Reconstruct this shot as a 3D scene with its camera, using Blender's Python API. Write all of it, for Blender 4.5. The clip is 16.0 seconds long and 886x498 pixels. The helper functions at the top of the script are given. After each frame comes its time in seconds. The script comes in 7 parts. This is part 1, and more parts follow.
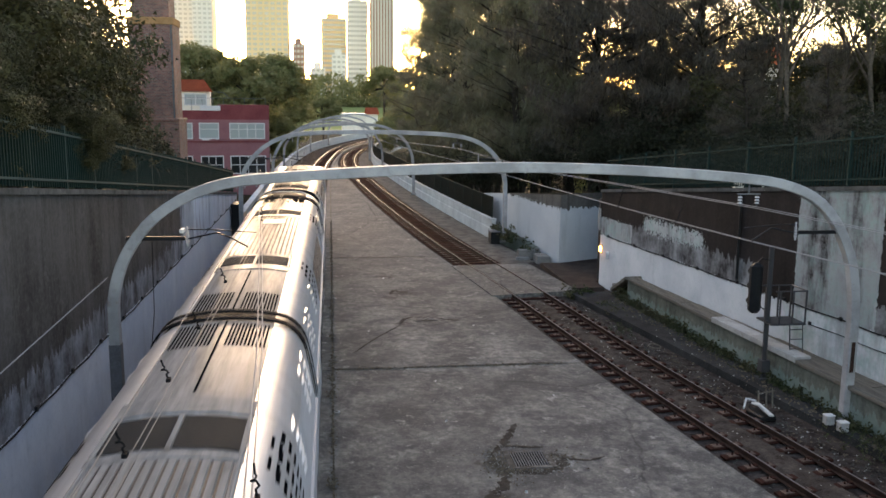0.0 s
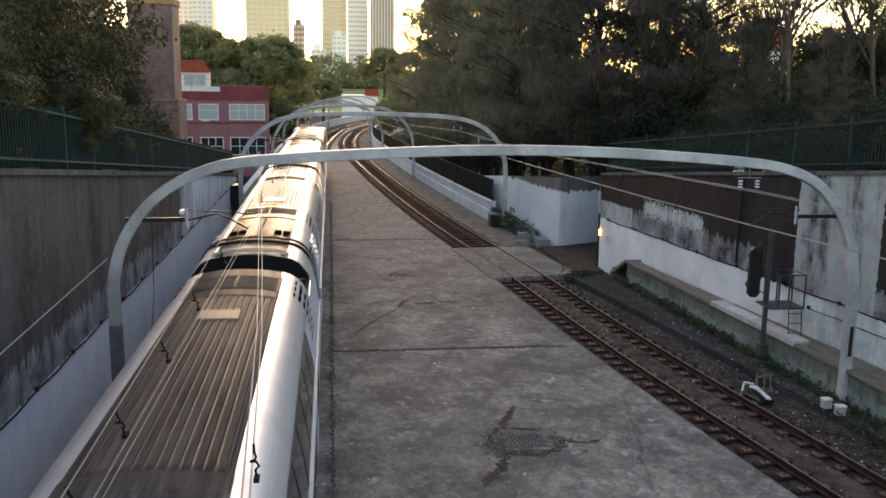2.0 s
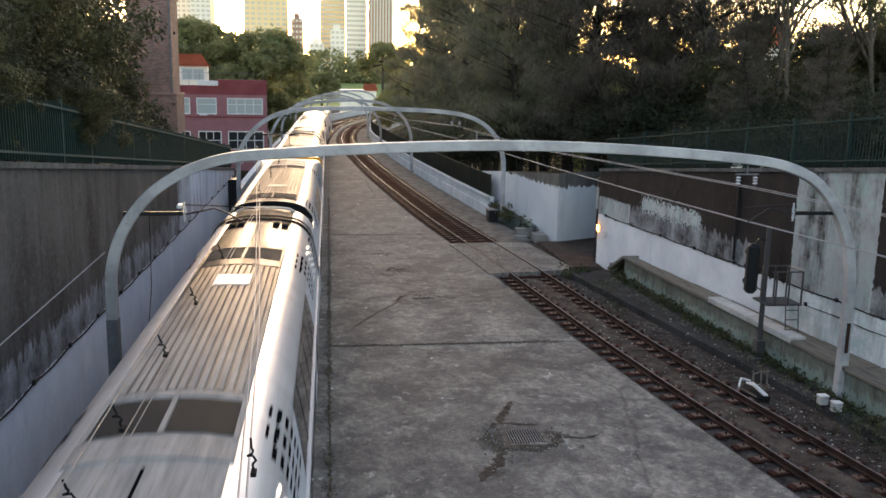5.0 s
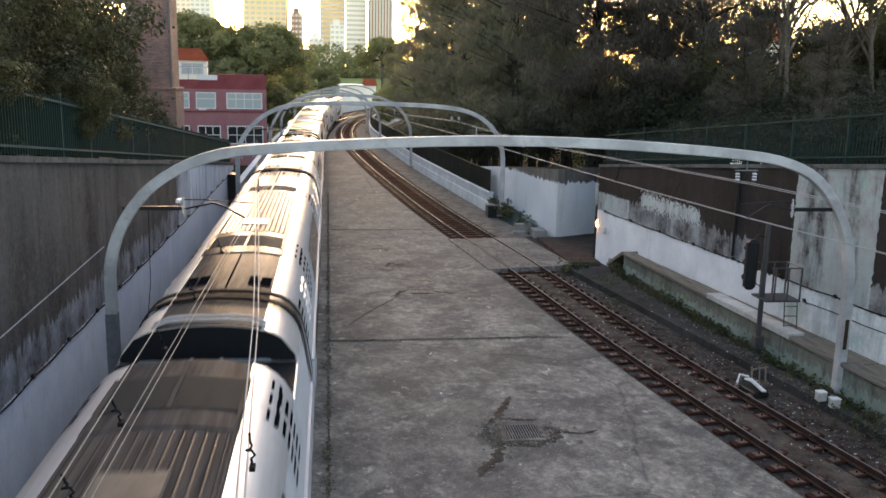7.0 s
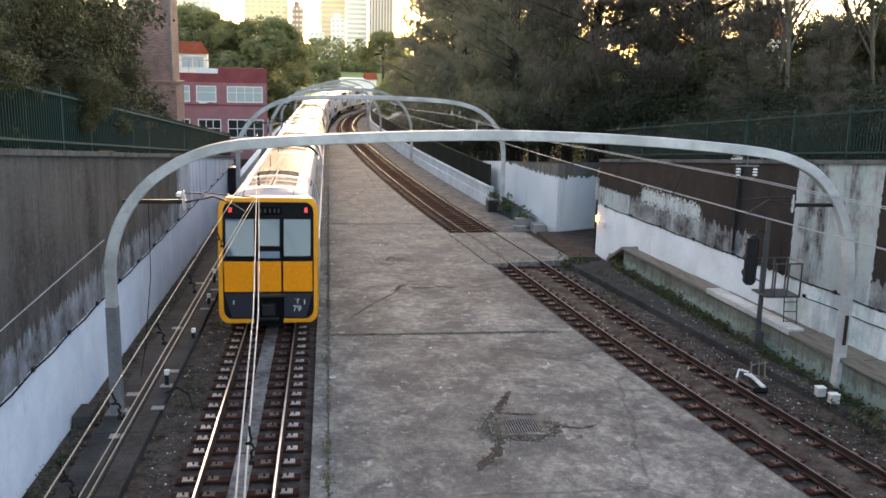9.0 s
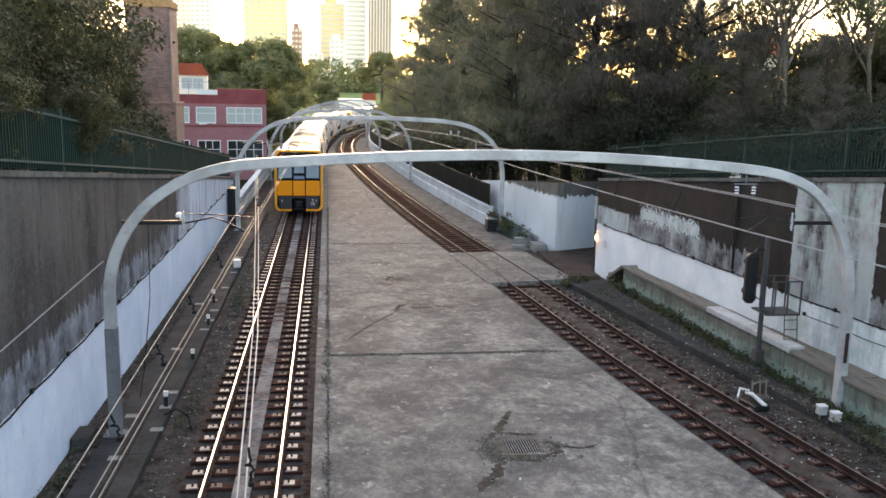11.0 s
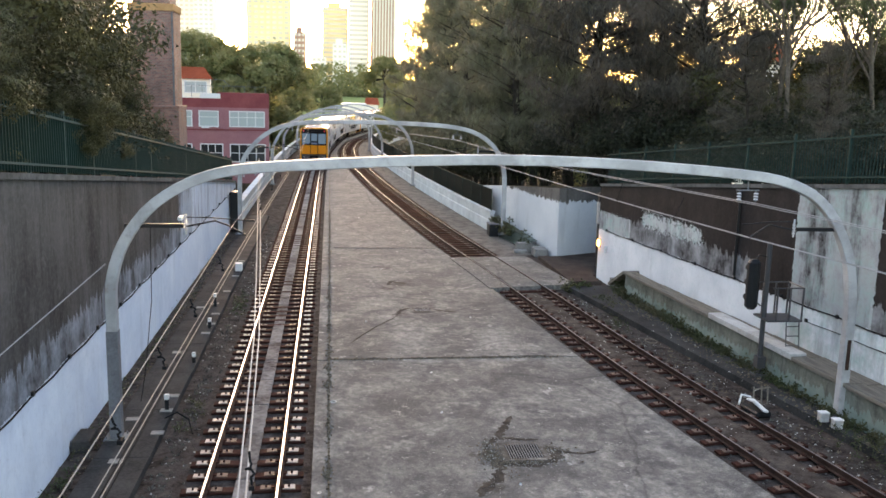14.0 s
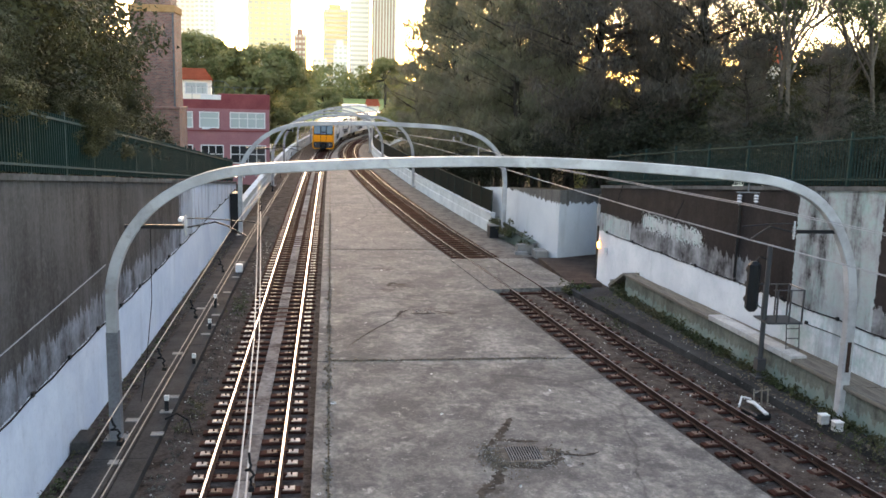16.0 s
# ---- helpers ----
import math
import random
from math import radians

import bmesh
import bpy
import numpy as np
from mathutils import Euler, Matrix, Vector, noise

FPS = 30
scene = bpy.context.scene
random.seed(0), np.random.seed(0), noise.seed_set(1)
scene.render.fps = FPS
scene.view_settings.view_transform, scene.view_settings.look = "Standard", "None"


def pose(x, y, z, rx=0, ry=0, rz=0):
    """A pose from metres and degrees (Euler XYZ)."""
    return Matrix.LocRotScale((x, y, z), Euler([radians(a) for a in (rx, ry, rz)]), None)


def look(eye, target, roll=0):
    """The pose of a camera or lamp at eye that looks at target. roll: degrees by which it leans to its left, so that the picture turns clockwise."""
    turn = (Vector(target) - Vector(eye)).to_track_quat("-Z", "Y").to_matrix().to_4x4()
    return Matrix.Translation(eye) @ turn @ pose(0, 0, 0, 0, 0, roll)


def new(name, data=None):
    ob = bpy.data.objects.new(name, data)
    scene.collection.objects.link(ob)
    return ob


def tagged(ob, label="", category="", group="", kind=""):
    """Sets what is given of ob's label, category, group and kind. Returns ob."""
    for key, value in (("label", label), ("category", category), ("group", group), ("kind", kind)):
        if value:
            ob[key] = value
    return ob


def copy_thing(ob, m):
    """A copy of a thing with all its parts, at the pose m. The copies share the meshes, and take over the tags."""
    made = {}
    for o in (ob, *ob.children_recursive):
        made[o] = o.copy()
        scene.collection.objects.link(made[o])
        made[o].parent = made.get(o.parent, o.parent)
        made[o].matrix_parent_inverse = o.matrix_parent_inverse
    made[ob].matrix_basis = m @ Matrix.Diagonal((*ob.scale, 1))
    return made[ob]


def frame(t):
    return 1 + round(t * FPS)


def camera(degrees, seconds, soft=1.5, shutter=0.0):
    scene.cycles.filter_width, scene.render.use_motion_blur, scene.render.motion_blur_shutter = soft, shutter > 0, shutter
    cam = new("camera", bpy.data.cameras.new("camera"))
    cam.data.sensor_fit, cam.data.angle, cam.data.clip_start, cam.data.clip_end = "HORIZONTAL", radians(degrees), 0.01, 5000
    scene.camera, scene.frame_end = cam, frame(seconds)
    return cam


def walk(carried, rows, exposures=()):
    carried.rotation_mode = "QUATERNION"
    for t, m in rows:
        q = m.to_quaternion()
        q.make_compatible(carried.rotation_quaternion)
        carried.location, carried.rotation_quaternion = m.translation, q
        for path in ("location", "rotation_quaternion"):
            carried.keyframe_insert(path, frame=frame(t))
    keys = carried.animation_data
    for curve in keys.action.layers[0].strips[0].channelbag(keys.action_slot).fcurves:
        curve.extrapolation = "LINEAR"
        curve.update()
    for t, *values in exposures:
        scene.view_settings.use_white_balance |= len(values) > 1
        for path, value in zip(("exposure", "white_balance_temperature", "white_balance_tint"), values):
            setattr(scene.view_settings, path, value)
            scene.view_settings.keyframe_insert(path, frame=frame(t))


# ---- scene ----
# The eye stands on an overbridge, 8.1 m above the rails. x to the right, y along the left track.
EYE = (0.0, 0.0, 8.096)
cam = camera(53.96, 16.0, soft=1.6, shutter=0.3)


def aim(turn, dip, roll):
    a, b = radians(turn), radians(dip)
    way = Vector((math.sin(a) * math.cos(b), math.cos(a) * math.cos(b), -math.sin(b)))
    return look(EYE, Vector(EYE) + way * 10, roll)


# seconds, turn to the right of the track, dip below level, lean
PATH = [(0, 7.41, 9.52, 0.57), (0.5, 7.37, 9.88, 0.67), (1, 7.32, 10.14, 0.79), (1.5, 7.30, 10.44, 0.77), (2, 7.44, 10.67, 0.84),
        (2.5, 7.55, 10.80, 0.99), (3, 7.56, 10.86, 0.97), (3.5, 7.53, 11.03, 1.02), (4, 7.56, 10.90, 1.04), (5.2, 7.60, 11.0, 1.12),
        (6.5, 7.63, 11.12, 1.22), (7, 7.66, 11.29, 1.28), (7.5, 7.69, 11.39, 1.37), (8, 7.70, 11.45, 1.36), (8.5, 7.72, 11.56, 1.41),
        (9, 7.66, 11.66, 1.47), (10.2, 7.66, 10.95, 1.32), (11.5, 7.66, 10.09, 1.17), (12, 7.67, 9.86, 1.24), (12.5, 7.63, 9.74, 1.25),
        (13, 7.60, 9.79, 1.42), (13.5, 7.58, 10.06, 1.58), (14, 7.54, 10.07, 1.48), (14.5, 7.36, 10.01, 1.35), (15, 7.28, 9.89, 1.34),
        (15.5, 7.37, 9.89, 1.44), (16, 7.52, 9.97, 1.58)]
walk(cam, [(t, aim(a, b, c)) for t, a, b, c in PATH],
     exposures=[(t, e + 0.11, 7400, 22) for t, e in ((0, 2.36), (1, 2.36), (3.4, 2.34), (4, 2.52), (6.5, 2.50), (7.5, 2.82), (8, 2.80), (9, 3.06), (12.5, 3.12), (16, 3.12))])

# ---- light: low evening sun behind the towers ahead ----
SUN_AZ, SUN_EL = -3.0, 7.5
world = bpy.data.worlds.new("evening_sky")
scene.world = world
world.use_nodes = True
wn = world.node_tree.nodes
sky = wn.new("ShaderNodeTexSky")
sky.sky_type = "NISHITA"
sky.sun_disc = False
sky.sun_elevation, sky.sun_rotation = radians(SUN_EL), radians(SUN_AZ)
sky.altitude, sky.air_density, sky.dust_density, sky.ozone_density = 30, 1.0, 1.3, 1.0
wn["Background"].inputs["Strength"].default_value = 0.15
world.node_tree.links.new(sky.outputs[0], wn["Background"].inputs["Color"])
sun_data = bpy.data.lights.new("sun", "SUN")
sun_data.energy, sun_data.angle, sun_data.color = 0.5, radians(10), (1.0, 0.80, 0.58)
sun = new("sun", sun_data)
sa, se = radians(SUN_AZ), radians(SUN_EL)
sun.matrix_world = look((0, 0, 60), Vector((0, 0, 60)) - Vector((math.sin(sa) * math.cos(se), math.cos(sa) * math.cos(se), math.sin(se))))


PITCH = 19.80  # length of one train car over its couplings


# ---- materials ----
class Nodes:
    """A small wrapper to write node trees in short lines."""

    def __init__(self, name):
        self.m = bpy.data.materials.new(name)
        self.m.use_nodes = True
        self.t = self.m.node_tree
        self.b = self.t.nodes["Principled BSDF"]

    def n(self, kind, **sets):
        node = self.t.nodes.new("ShaderNode" + kind)
        for k, v in sets.items():
            node.inputs[k.replace("_", " ")].default_value = v
        return node

    def link(self, a, b):
        self.t.links.new(a, b)

    def coords(self, scale=(1, 1, 1), place="Object"):
        if place == "World":
            src = self.n("NewGeometry").outputs["Position"]
        else:
            src = self.n("TexCoord").outputs["Object"]
        mp = self.n("Mapping")
        mp.inputs["Scale"].default_value = scale
        self.link(src, mp.inputs["Vector"])
        return mp.outputs[0]

    def noise(self, vec, scale, detail=5.0, rough=0.6):
        nz = self.n("TexNoise", Scale=scale, Detail=detail, Roughness=rough)
        self.link(vec, nz.inputs["Vector"])
        return nz.outputs["Fac"]

    def ramp(self, fac, lo, hi, a=(0, 0, 0), b=(1, 1, 1)):
        r = self.n("ValToRGB")
        r.color_ramp.elements[0].position, r.color_ramp.elements[1].position = lo, hi
        r.color_ramp.elements[0].color, r.color_ramp.elements[1].color = (*a, 1), (*b, 1)
        self.link(fac, r.inputs["Fac"])
        return r.outputs["Color"]

    def mix(self, fac, a, b, blend="MIX"):
        mx = self.t.nodes.new("ShaderNodeMix")
        mx.data_type, mx.blend_type = "RGBA", blend
        for sock, v in ((mx.inputs[0], fac), (mx.inputs[6], a), (mx.inputs[7], b)):
            if isinstance(v, bpy.types.NodeSocket):
                self.link(v, sock)
            elif isinstance(v, (int, float)):
                sock.default_value = v
            else:
                sock.default_value = (*v, 1)
        return mx.outputs[2]

    def math(self, op, a, b=0.0, c=0.0):
        mt = self.t.nodes.new("ShaderNodeMath")
        mt.operation = op
        for i, v in enumerate((a, b, c)):
            if isinstance(v, bpy.types.NodeSocket):
                self.link(v, mt.inputs[i])
            else:
                mt.inputs[i].default_value = v
        return mt.outputs[0]

    def xyz(self, vec):
        s = self.n("SeparateXYZ")
        self.link(vec, s.inputs[0])
        return s.outputs

    def bump(self, fac, strength=0.3, distance=0.02):
        bp = self.n("Bump", Strength=strength, Distance=distance)
        self.link(fac, bp.inputs["Height"])
        self.link(bp.outputs[0], self.b.inputs["Normal"])

    def done(self, color=None, rough=0.8, metal=0.0):
        if color is not None:
            if isinstance(color, bpy.types.NodeSocket):
                self.link(color, self.b.inputs["Base Color"])
            else:
                self.b.inputs["Base Color"].default_value = (*color, 1)
        if isinstance(rough, bpy.types.NodeSocket):
            self.link(rough, self.b.inputs["Roughness"])
        else:
            self.b.inputs["Roughness"].default_value = rough
        self.b.inputs["Metallic"].default_value = metal
        return self.m


def surface(name, a, b, rough=0.8, metal=0.0, big=0.6, fine=14.0, bump=0.25, dist=0.01, place="Object", scale=(1, 1, 1), vary=0.0):
    """Two tones mixed at a large and a fine scale, with relief; vary: tone shift from piece to piece."""
    k = Nodes(name)
    v = k.coords(scale, place)
    n1, n2 = k.noise(v, big, 6), k.noise(v, fine, 4)
    f = k.math("ADD", k.math("MULTIPLY", n1, 0.65), k.math("MULTIPLY", n2, 0.35))
    c = k.mix(k.ramp(f, 0.36, 0.64), a, b)
    if vary:
        r = k.n("ObjectInfo").outputs["Random"]
        c = k.mix(1.0, c, k.ramp(r, 0, 1, (1 - vary,) * 3, (1, 1, 1)), "MULTIPLY")
    k.bump(k.math("ADD", n2, n1), bump, dist)
    rr = k.math("MULTIPLY_ADD", n1, 0.25, rough - 0.12)
    if rough >= 0.8:
        k.b.inputs["Specular IOR Level"].default_value = 0.02
    return k.done(c, rr, metal)


def plain(name, c, rough=0.5, metal=0.0, emit=0.0):
    k = Nodes(name)
    v = k.coords()
    n = k.noise(v, 9.0, 4)
    col = k.mix(k.ramp(n, 0.3, 0.7), tuple(x * 0.82 for x in c), c)
    if emit:
        k.b.inputs["Emission Color"].default_value = (*c, 1)
        k.b.inputs["Emission Strength"].default_value = emit
    return k.done(col, rough, metal)


def slab_concrete():
    """Old paving: mottled grey and tan, dark grime, cloudy pale scuffs, damp marks round the drains."""
    k = Nodes("slab_concrete")
    v = k.coords((1, 1, 1), "World")
    x, y, z = k.xyz(v)
    lv = k.coords((0.85, 0.75, 1), "World")
    big, mid, fine = k.noise(v, 0.20, 8, 0.66), k.noise(lv, 2.2, 9, 0.74), k.noise(lv, 26, 4, 0.7)
    grain, blot, cloud = k.noise(lv, 6.5, 8, 0.8), k.noise(lv, 0.7, 10, 0.74), k.noise(lv, 1.35, 10, 0.74)
    c = k.mix(k.ramp(big, 0.42, 0.58), (0.176, 0.168, 0.152), (0.306, 0.286, 0.256))
    c = k.mix(k.math("MULTIPLY", k.ramp(blot, 0.43, 0.57), 0.9), c, (0.092, 0.089, 0.085))
    far = k.ramp(k.math("MULTIPLY_ADD", big, 0.25, k.math("MULTIPLY", y, 0.01)), 0.42, 0.62)
    c = k.mix(k.math("MULTIPLY", far, 0.5), c, (0.250, 0.238, 0.218))
    c = k.mix(k.math("MULTIPLY", k.ramp(cloud, 0.55, 0.63), 0.5), c, (0.385, 0.365, 0.335))
    c = k.mix(k.math("MULTIPLY", k.ramp(grain, 0.44, 0.58, (1, 1, 1), (0, 0, 0)), 0.55), c, (0.066, 0.064, 0.062))
    c = k.mix(k.math("MULTIPLY", k.ramp(mid, 0.60, 0.65), 0.6), c, (0.44, 0.42, 0.39))
    c = k.mix(k.math("MULTIPLY", k.ramp(fine, 0.50, 0.60), 0.5), c, (0.045, 0.042, 0.039))
    c = k.mix(k.math("MULTIPLY", k.ramp(k.noise(lv, 17, 5, 0.75), 0.56, 0.66), 0.25), c, (0.40, 0.385, 0.36))
    for sx, sy, r in ((4.2, 18.6, 0.75), (3.4, 16.9, 0.30), (5.1, 18.6, 0.4), (3.5, 32.1, 0.6), (2.6, 31.6, 0.35), (4.6, 32.0, 0.3), (3.0, 37.0, 0.55), (2.6, 40.5, 0.5), (2.5, 36.0, 0.4)):
        d = k.math("SQRT", k.math("ADD", k.math("POWER", k.math("SUBTRACT", x, sx), 2.0), k.math("POWER", k.math("SUBTRACT", y, sy), 2.0)))
        d = k.math("ADD", d, k.math("MULTIPLY", k.math("SUBTRACT", k.math("ADD", mid, grain), 1.0), 4.5 * r))
        c = k.mix(k.math("MULTIPLY", k.ramp(d, r * 0.5, r * 1.0, (1, 1, 1), (0, 0, 0)), 0.6), c, (0.050, 0.040, 0.032))
    for scale, lo in ((1.9, 0.022), (5.0, 0.030)):
        vo = k.n("TexVoronoi", Scale=scale)
        k.link(v, vo.inputs["Vector"])
        c = k.mix(k.math("MULTIPLY", k.ramp(vo.outputs["Distance"], lo * 0.5, lo, (1, 1, 1), (0, 0, 0)), 0.75), c, (0.55, 0.54, 0.51))
    cr = k.n("TexVoronoi", Scale=0.17)
    cr.feature = "DISTANCE_TO_EDGE"
    wv = k.n("TexNoise", Scale=0.9, Detail=6.0)
    k.link(v, wv.inputs["Vector"])
    k.link(k.mix(0.35, v, wv.outputs["Color"]), cr.inputs["Vector"])
    crack = k.ramp(cr.outputs["Distance"], 0.0015, 0.005, (1, 1, 1), (0, 0, 0))
    c = k.mix(k.math("MULTIPLY", crack, 0.5), c, (0.04, 0.037, 0.034))
    k.b.inputs["Specular IOR Level"].default_value = 0.05
    k.bump(k.math("ADD", fine, grain), 0.35, 0.010)
    return k.done(c, k.math("MULTIPLY_ADD", big, 0.15, 0.8))


def wall_paint(name, dark, dark2, pale, pale2, line, fade, bands, tint=(0.5, 0.55, 0.6), soot=(0.02, 0.018, 0.017), worn=(), stained=()):
    """Sooty concrete above, old limewash below the height line; bands: stretches of y where pale wash climbs higher;
    worn: stretches where the wash has weathered to grey streaks."""
    k = Nodes(name)
    v = k.coords((1, 1, 1), "World")
    x, y, z = k.xyz(v)
    streak = k.noise(k.coords((1.0, 1.0, 0.2), "World"), 1.0, 9, 0.68)
    runs = k.noise(k.coords((3.2, 3.2, 0.22), "World"), 1.3, 8, 0.7)
    big, mid, fine = k.noise(v, 0.38, 7, 0.65), k.noise(v, 1.7, 9, 0.75), k.noise(v, 9, 6, 0.7)
    c = k.mix(k.ramp(k.math("ADD", k.math("MULTIPLY", streak, 0.6), k.math("MULTIPLY", big, 0.4)), 0.38, 0.62), dark, dark2)
    c = k.mix(k.math("MULTIPLY", k.ramp(runs, 0.52, 0.66), 0.55), c, soot)
    c = k.mix(k.math("MULTIPLY", k.ramp(mid, 0.54, 0.72), 0.4), c, tuple(t * 1.7 for t in dark2))
    c = k.mix(k.math("MULTIPLY", k.ramp(fine, 0.45, 0.75), 0.3), c, tuple(t * 1.9 for t in dark2))
    p = k.mix(k.ramp(big, 0.38, 0.62), pale, pale2)
    old = k.mix(k.ramp(mid, 0.40, 0.66), p, tint)
    old = k.mix(k.math("MULTIPLY", k.ramp(streak, 0.50, 0.66), 0.75), old, tuple(t * 0.3 for t in pale2))
    old = k.mix(k.math("MULTIPLY", k.ramp(fine, 0.5, 0.72), 0.4), old, tuple(t * 0.4 for t in pale2))
    p = k.mix(k.math("MULTIPLY", k.ramp(mid, 0.52, 0.70), 0.3), p, tint)
    p = k.mix(k.math("MULTIPLY", k.ramp(streak, 0.58, 0.72), 0.35), p, tuple(t * 0.5 for t in pale2))
    p = k.mix(k.math("MULTIPLY", k.ramp(fine, 0.55, 0.75), 0.35), p, tuple(t * 0.5 for t in pale2))
    edge = k.math("ADD", z, k.math("MULTIPLY", k.math("SUBTRACT", runs, 0.5), fade))
    f = k.math("LESS_THAN", edge, line)
    for y0, y1, z1, amount in worn:
        inside = k.math("MULTIPLY", k.math("GREATER_THAN", y, y0), k.math("LESS_THAN", y, y1))
        zz = k.math("ADD", z, k.math("MULTIPLY", k.math("SUBTRACT", runs, 0.5), 1.6))
        inside = k.math("MULTIPLY", inside, k.math("LESS_THAN", zz, z1))
        w = k.ramp(k.math("ADD", k.math("MULTIPLY", streak, 0.5), k.math("MULTIPLY", mid, 0.5)), 0.40, 0.62)
        c = k.mix(k.math("MULTIPLY", inside, k.math("MULTIPLY", w, amount)), c, tuple(t * 0.7 for t in pale))
    for y0, y1, low, wob, z0, z1 in bands:
        yy = k.math("ADD", y, k.math("MULTIPLY", k.math("SUBTRACT", fine, 0.5), wob))
        inside = k.math("MULTIPLY", k.math("GREATER_THAN", yy, y0), k.math("LESS_THAN", yy, y1))
        zz = k.math("ADD", z, k.math("MULTIPLY", k.math("SUBTRACT", fine, 0.5), wob))
        inside = k.math("MULTIPLY", inside, k.math("MULTIPLY", k.math("GREATER_THAN", zz, z0), k.math("LESS_THAN", zz, z1)))
        keep = k.ramp(k.math("ADD", k.math("MULTIPLY", mid, 0.4), k.math("MULTIPLY", streak, 0.65)), low - 0.13, low + 0.11)
        c = k.mix(k.math("MULTIPLY", inside, keep), c, old)
    for y0, y1, amount in stained:
        yy = k.math("ADD", y, k.math("MULTIPLY", k.math("SUBTRACT", mid, 0.5), 2.5))
        inside = k.math("MULTIPLY", k.math("GREATER_THAN", yy, y0), k.math("LESS_THAN", yy, y1))
        p = k.mix(k.math("MULTIPLY", inside, amount), p, old)
    c = k.mix(f, c, p)
    k.bump(k.math("ADD", fine, mid), 0.35, 0.012)
    k.b.inputs["Specular IOR Level"].default_value = 0.12
    return k.done(c, 0.88)


def brickwork():
    k = Nodes("brickwork")
    v = k.coords((1, 1, 1))
    x, y, z = k.xyz(v)
    cv = k.n("CombineXYZ")
    k.link(k.math("ADD", x, y), cv.inputs[0])
    k.link(z, cv.inputs[1])
    br = k.n("TexBrick", Scale=1.0)
    br.inputs["Brick Width"].default_value, br.inputs["Row Height"].default_value = 0.26, 0.105
    br.inputs["Mortar Size"].default_value = 0.016
    br.inputs["Color1"].default_value, br.inputs["Color2"].default_value = (0.30, 0.125, 0.095, 1), (0.14, 0.062, 0.052, 1)
    br.inputs["Mortar"].default_value = (0.22, 0.185, 0.16, 1)
    k.link(cv.outputs[0], br.inputs["Vector"])
    n = k.noise(v, 0.7, 6)
    c = k.mix(k.math("MULTIPLY", k.ramp(n, 0.4, 0.7), 0.5), br.outputs["Color"], (0.06, 0.045, 0.04))
    k.bump(br.outputs["Fac"], 0.4, 0.006)
    return k.done(c, 0.88)


def leafy(name, a, b, c3, thin=0.28):
    k = Nodes(name)
    r = k.n("NewGeometry").outputs["Random Per Island"]
    v = k.coords((1, 1, 1))
    n = k.noise(v, 0.45, 3)
    c = k.mix(k.ramp(r, 0, 1), a, b)
    c = k.mix(k.ramp(n, 0.4, 0.68), c, c3)
    k.b.inputs["Subsurface Weight"].default_value = 0.0
    k.b.inputs["Specular IOR Level"].default_value = 0.2
    tr = k.n("BsdfTranslucent")
    k.link(c, tr.inputs["Color"])
    mx = k.n("MixShader", Fac=thin)
    k.done(c, 0.62)
    k.link(k.b.outputs[0], mx.inputs[1])
    k.link(tr.outputs[0], mx.inputs[2])
    k.link(mx.outputs[0], k.t.nodes["Material Output"].inputs["Surface"])
    return k.m


def steel_skin(name, base, rough, streaks=1.0, metal=0.9):
    """Brushed stainless steel with dust and faint streaks along the car."""
    k = Nodes(name)
    v = k.coords((9, 0.35, 9))
    n1, n2 = k.noise(v, 2.2, 6), k.noise(k.coords((1, 1, 1)), 1.2, 5)
    c = k.mix(k.ramp(n1, 0.3, 0.7), tuple(t * 0.88 for t in base), base)
    c = k.mix(k.math("MULTIPLY", k.ramp(n2, 0.5, 0.75), 0.5 * streaks), c, tuple(t * 0.45 for t in base))
    k.bump(n1, 0.05, 0.004)
    return k.done(c, k.math("MULTIPLY_ADD", n2, 0.22, rough - 0.1), metal)


def roof_finish(name, clean, sooty, gloss, rough):
    """Grey roof paint that carbon dust from the collector has browned: bare beyond the station clean, sooty from the station sooty on."""
    k = Nodes(name)
    v = k.coords((1, 1, 1))
    x, y, z = k.xyz(v)
    lines = k.noise(k.coords((5, 0.35, 5)), 1.6, 7, 0.65)
    spots = k.noise(v, 2.4, 6, 0.7)
    pale = k.mix(k.ramp(lines, 0.35, 0.65), (0.19, 0.176, 0.163), (0.31, 0.288, 0.266))
    soot = k.mix(k.ramp(lines, 0.35, 0.65), (0.038, 0.032, 0.029), (0.082, 0.070, 0.063))
    at = k.math("DIVIDE", k.math("SUBTRACT", y, sooty), clean - sooty)
    at = k.math("ADD", at, k.math("MULTIPLY", k.math("SUBTRACT", lines, 0.5), 0.5))
    f = k.ramp(at, 0.0, 1.0)
    c = k.mix(f, soot, pale)
    c = k.mix(k.math("MULTIPLY", k.ramp(spots, 0.56, 0.72), 0.35), c, (0.06, 0.052, 0.047))
    k.bump(lines, 0.04, 0.004)
    k.b.inputs["Specular IOR Level"].default_value = gloss
    return k.done(c, k.math("MULTIPLY_ADD", spots, 0.12, rough))


def glass_dark(name, tint=(0.015, 0.018, 0.02), rough=0.06):
    k = Nodes(name)
    k.b.inputs["Specular IOR Level"].default_value = 0.7
    return k.done(tint, rough)


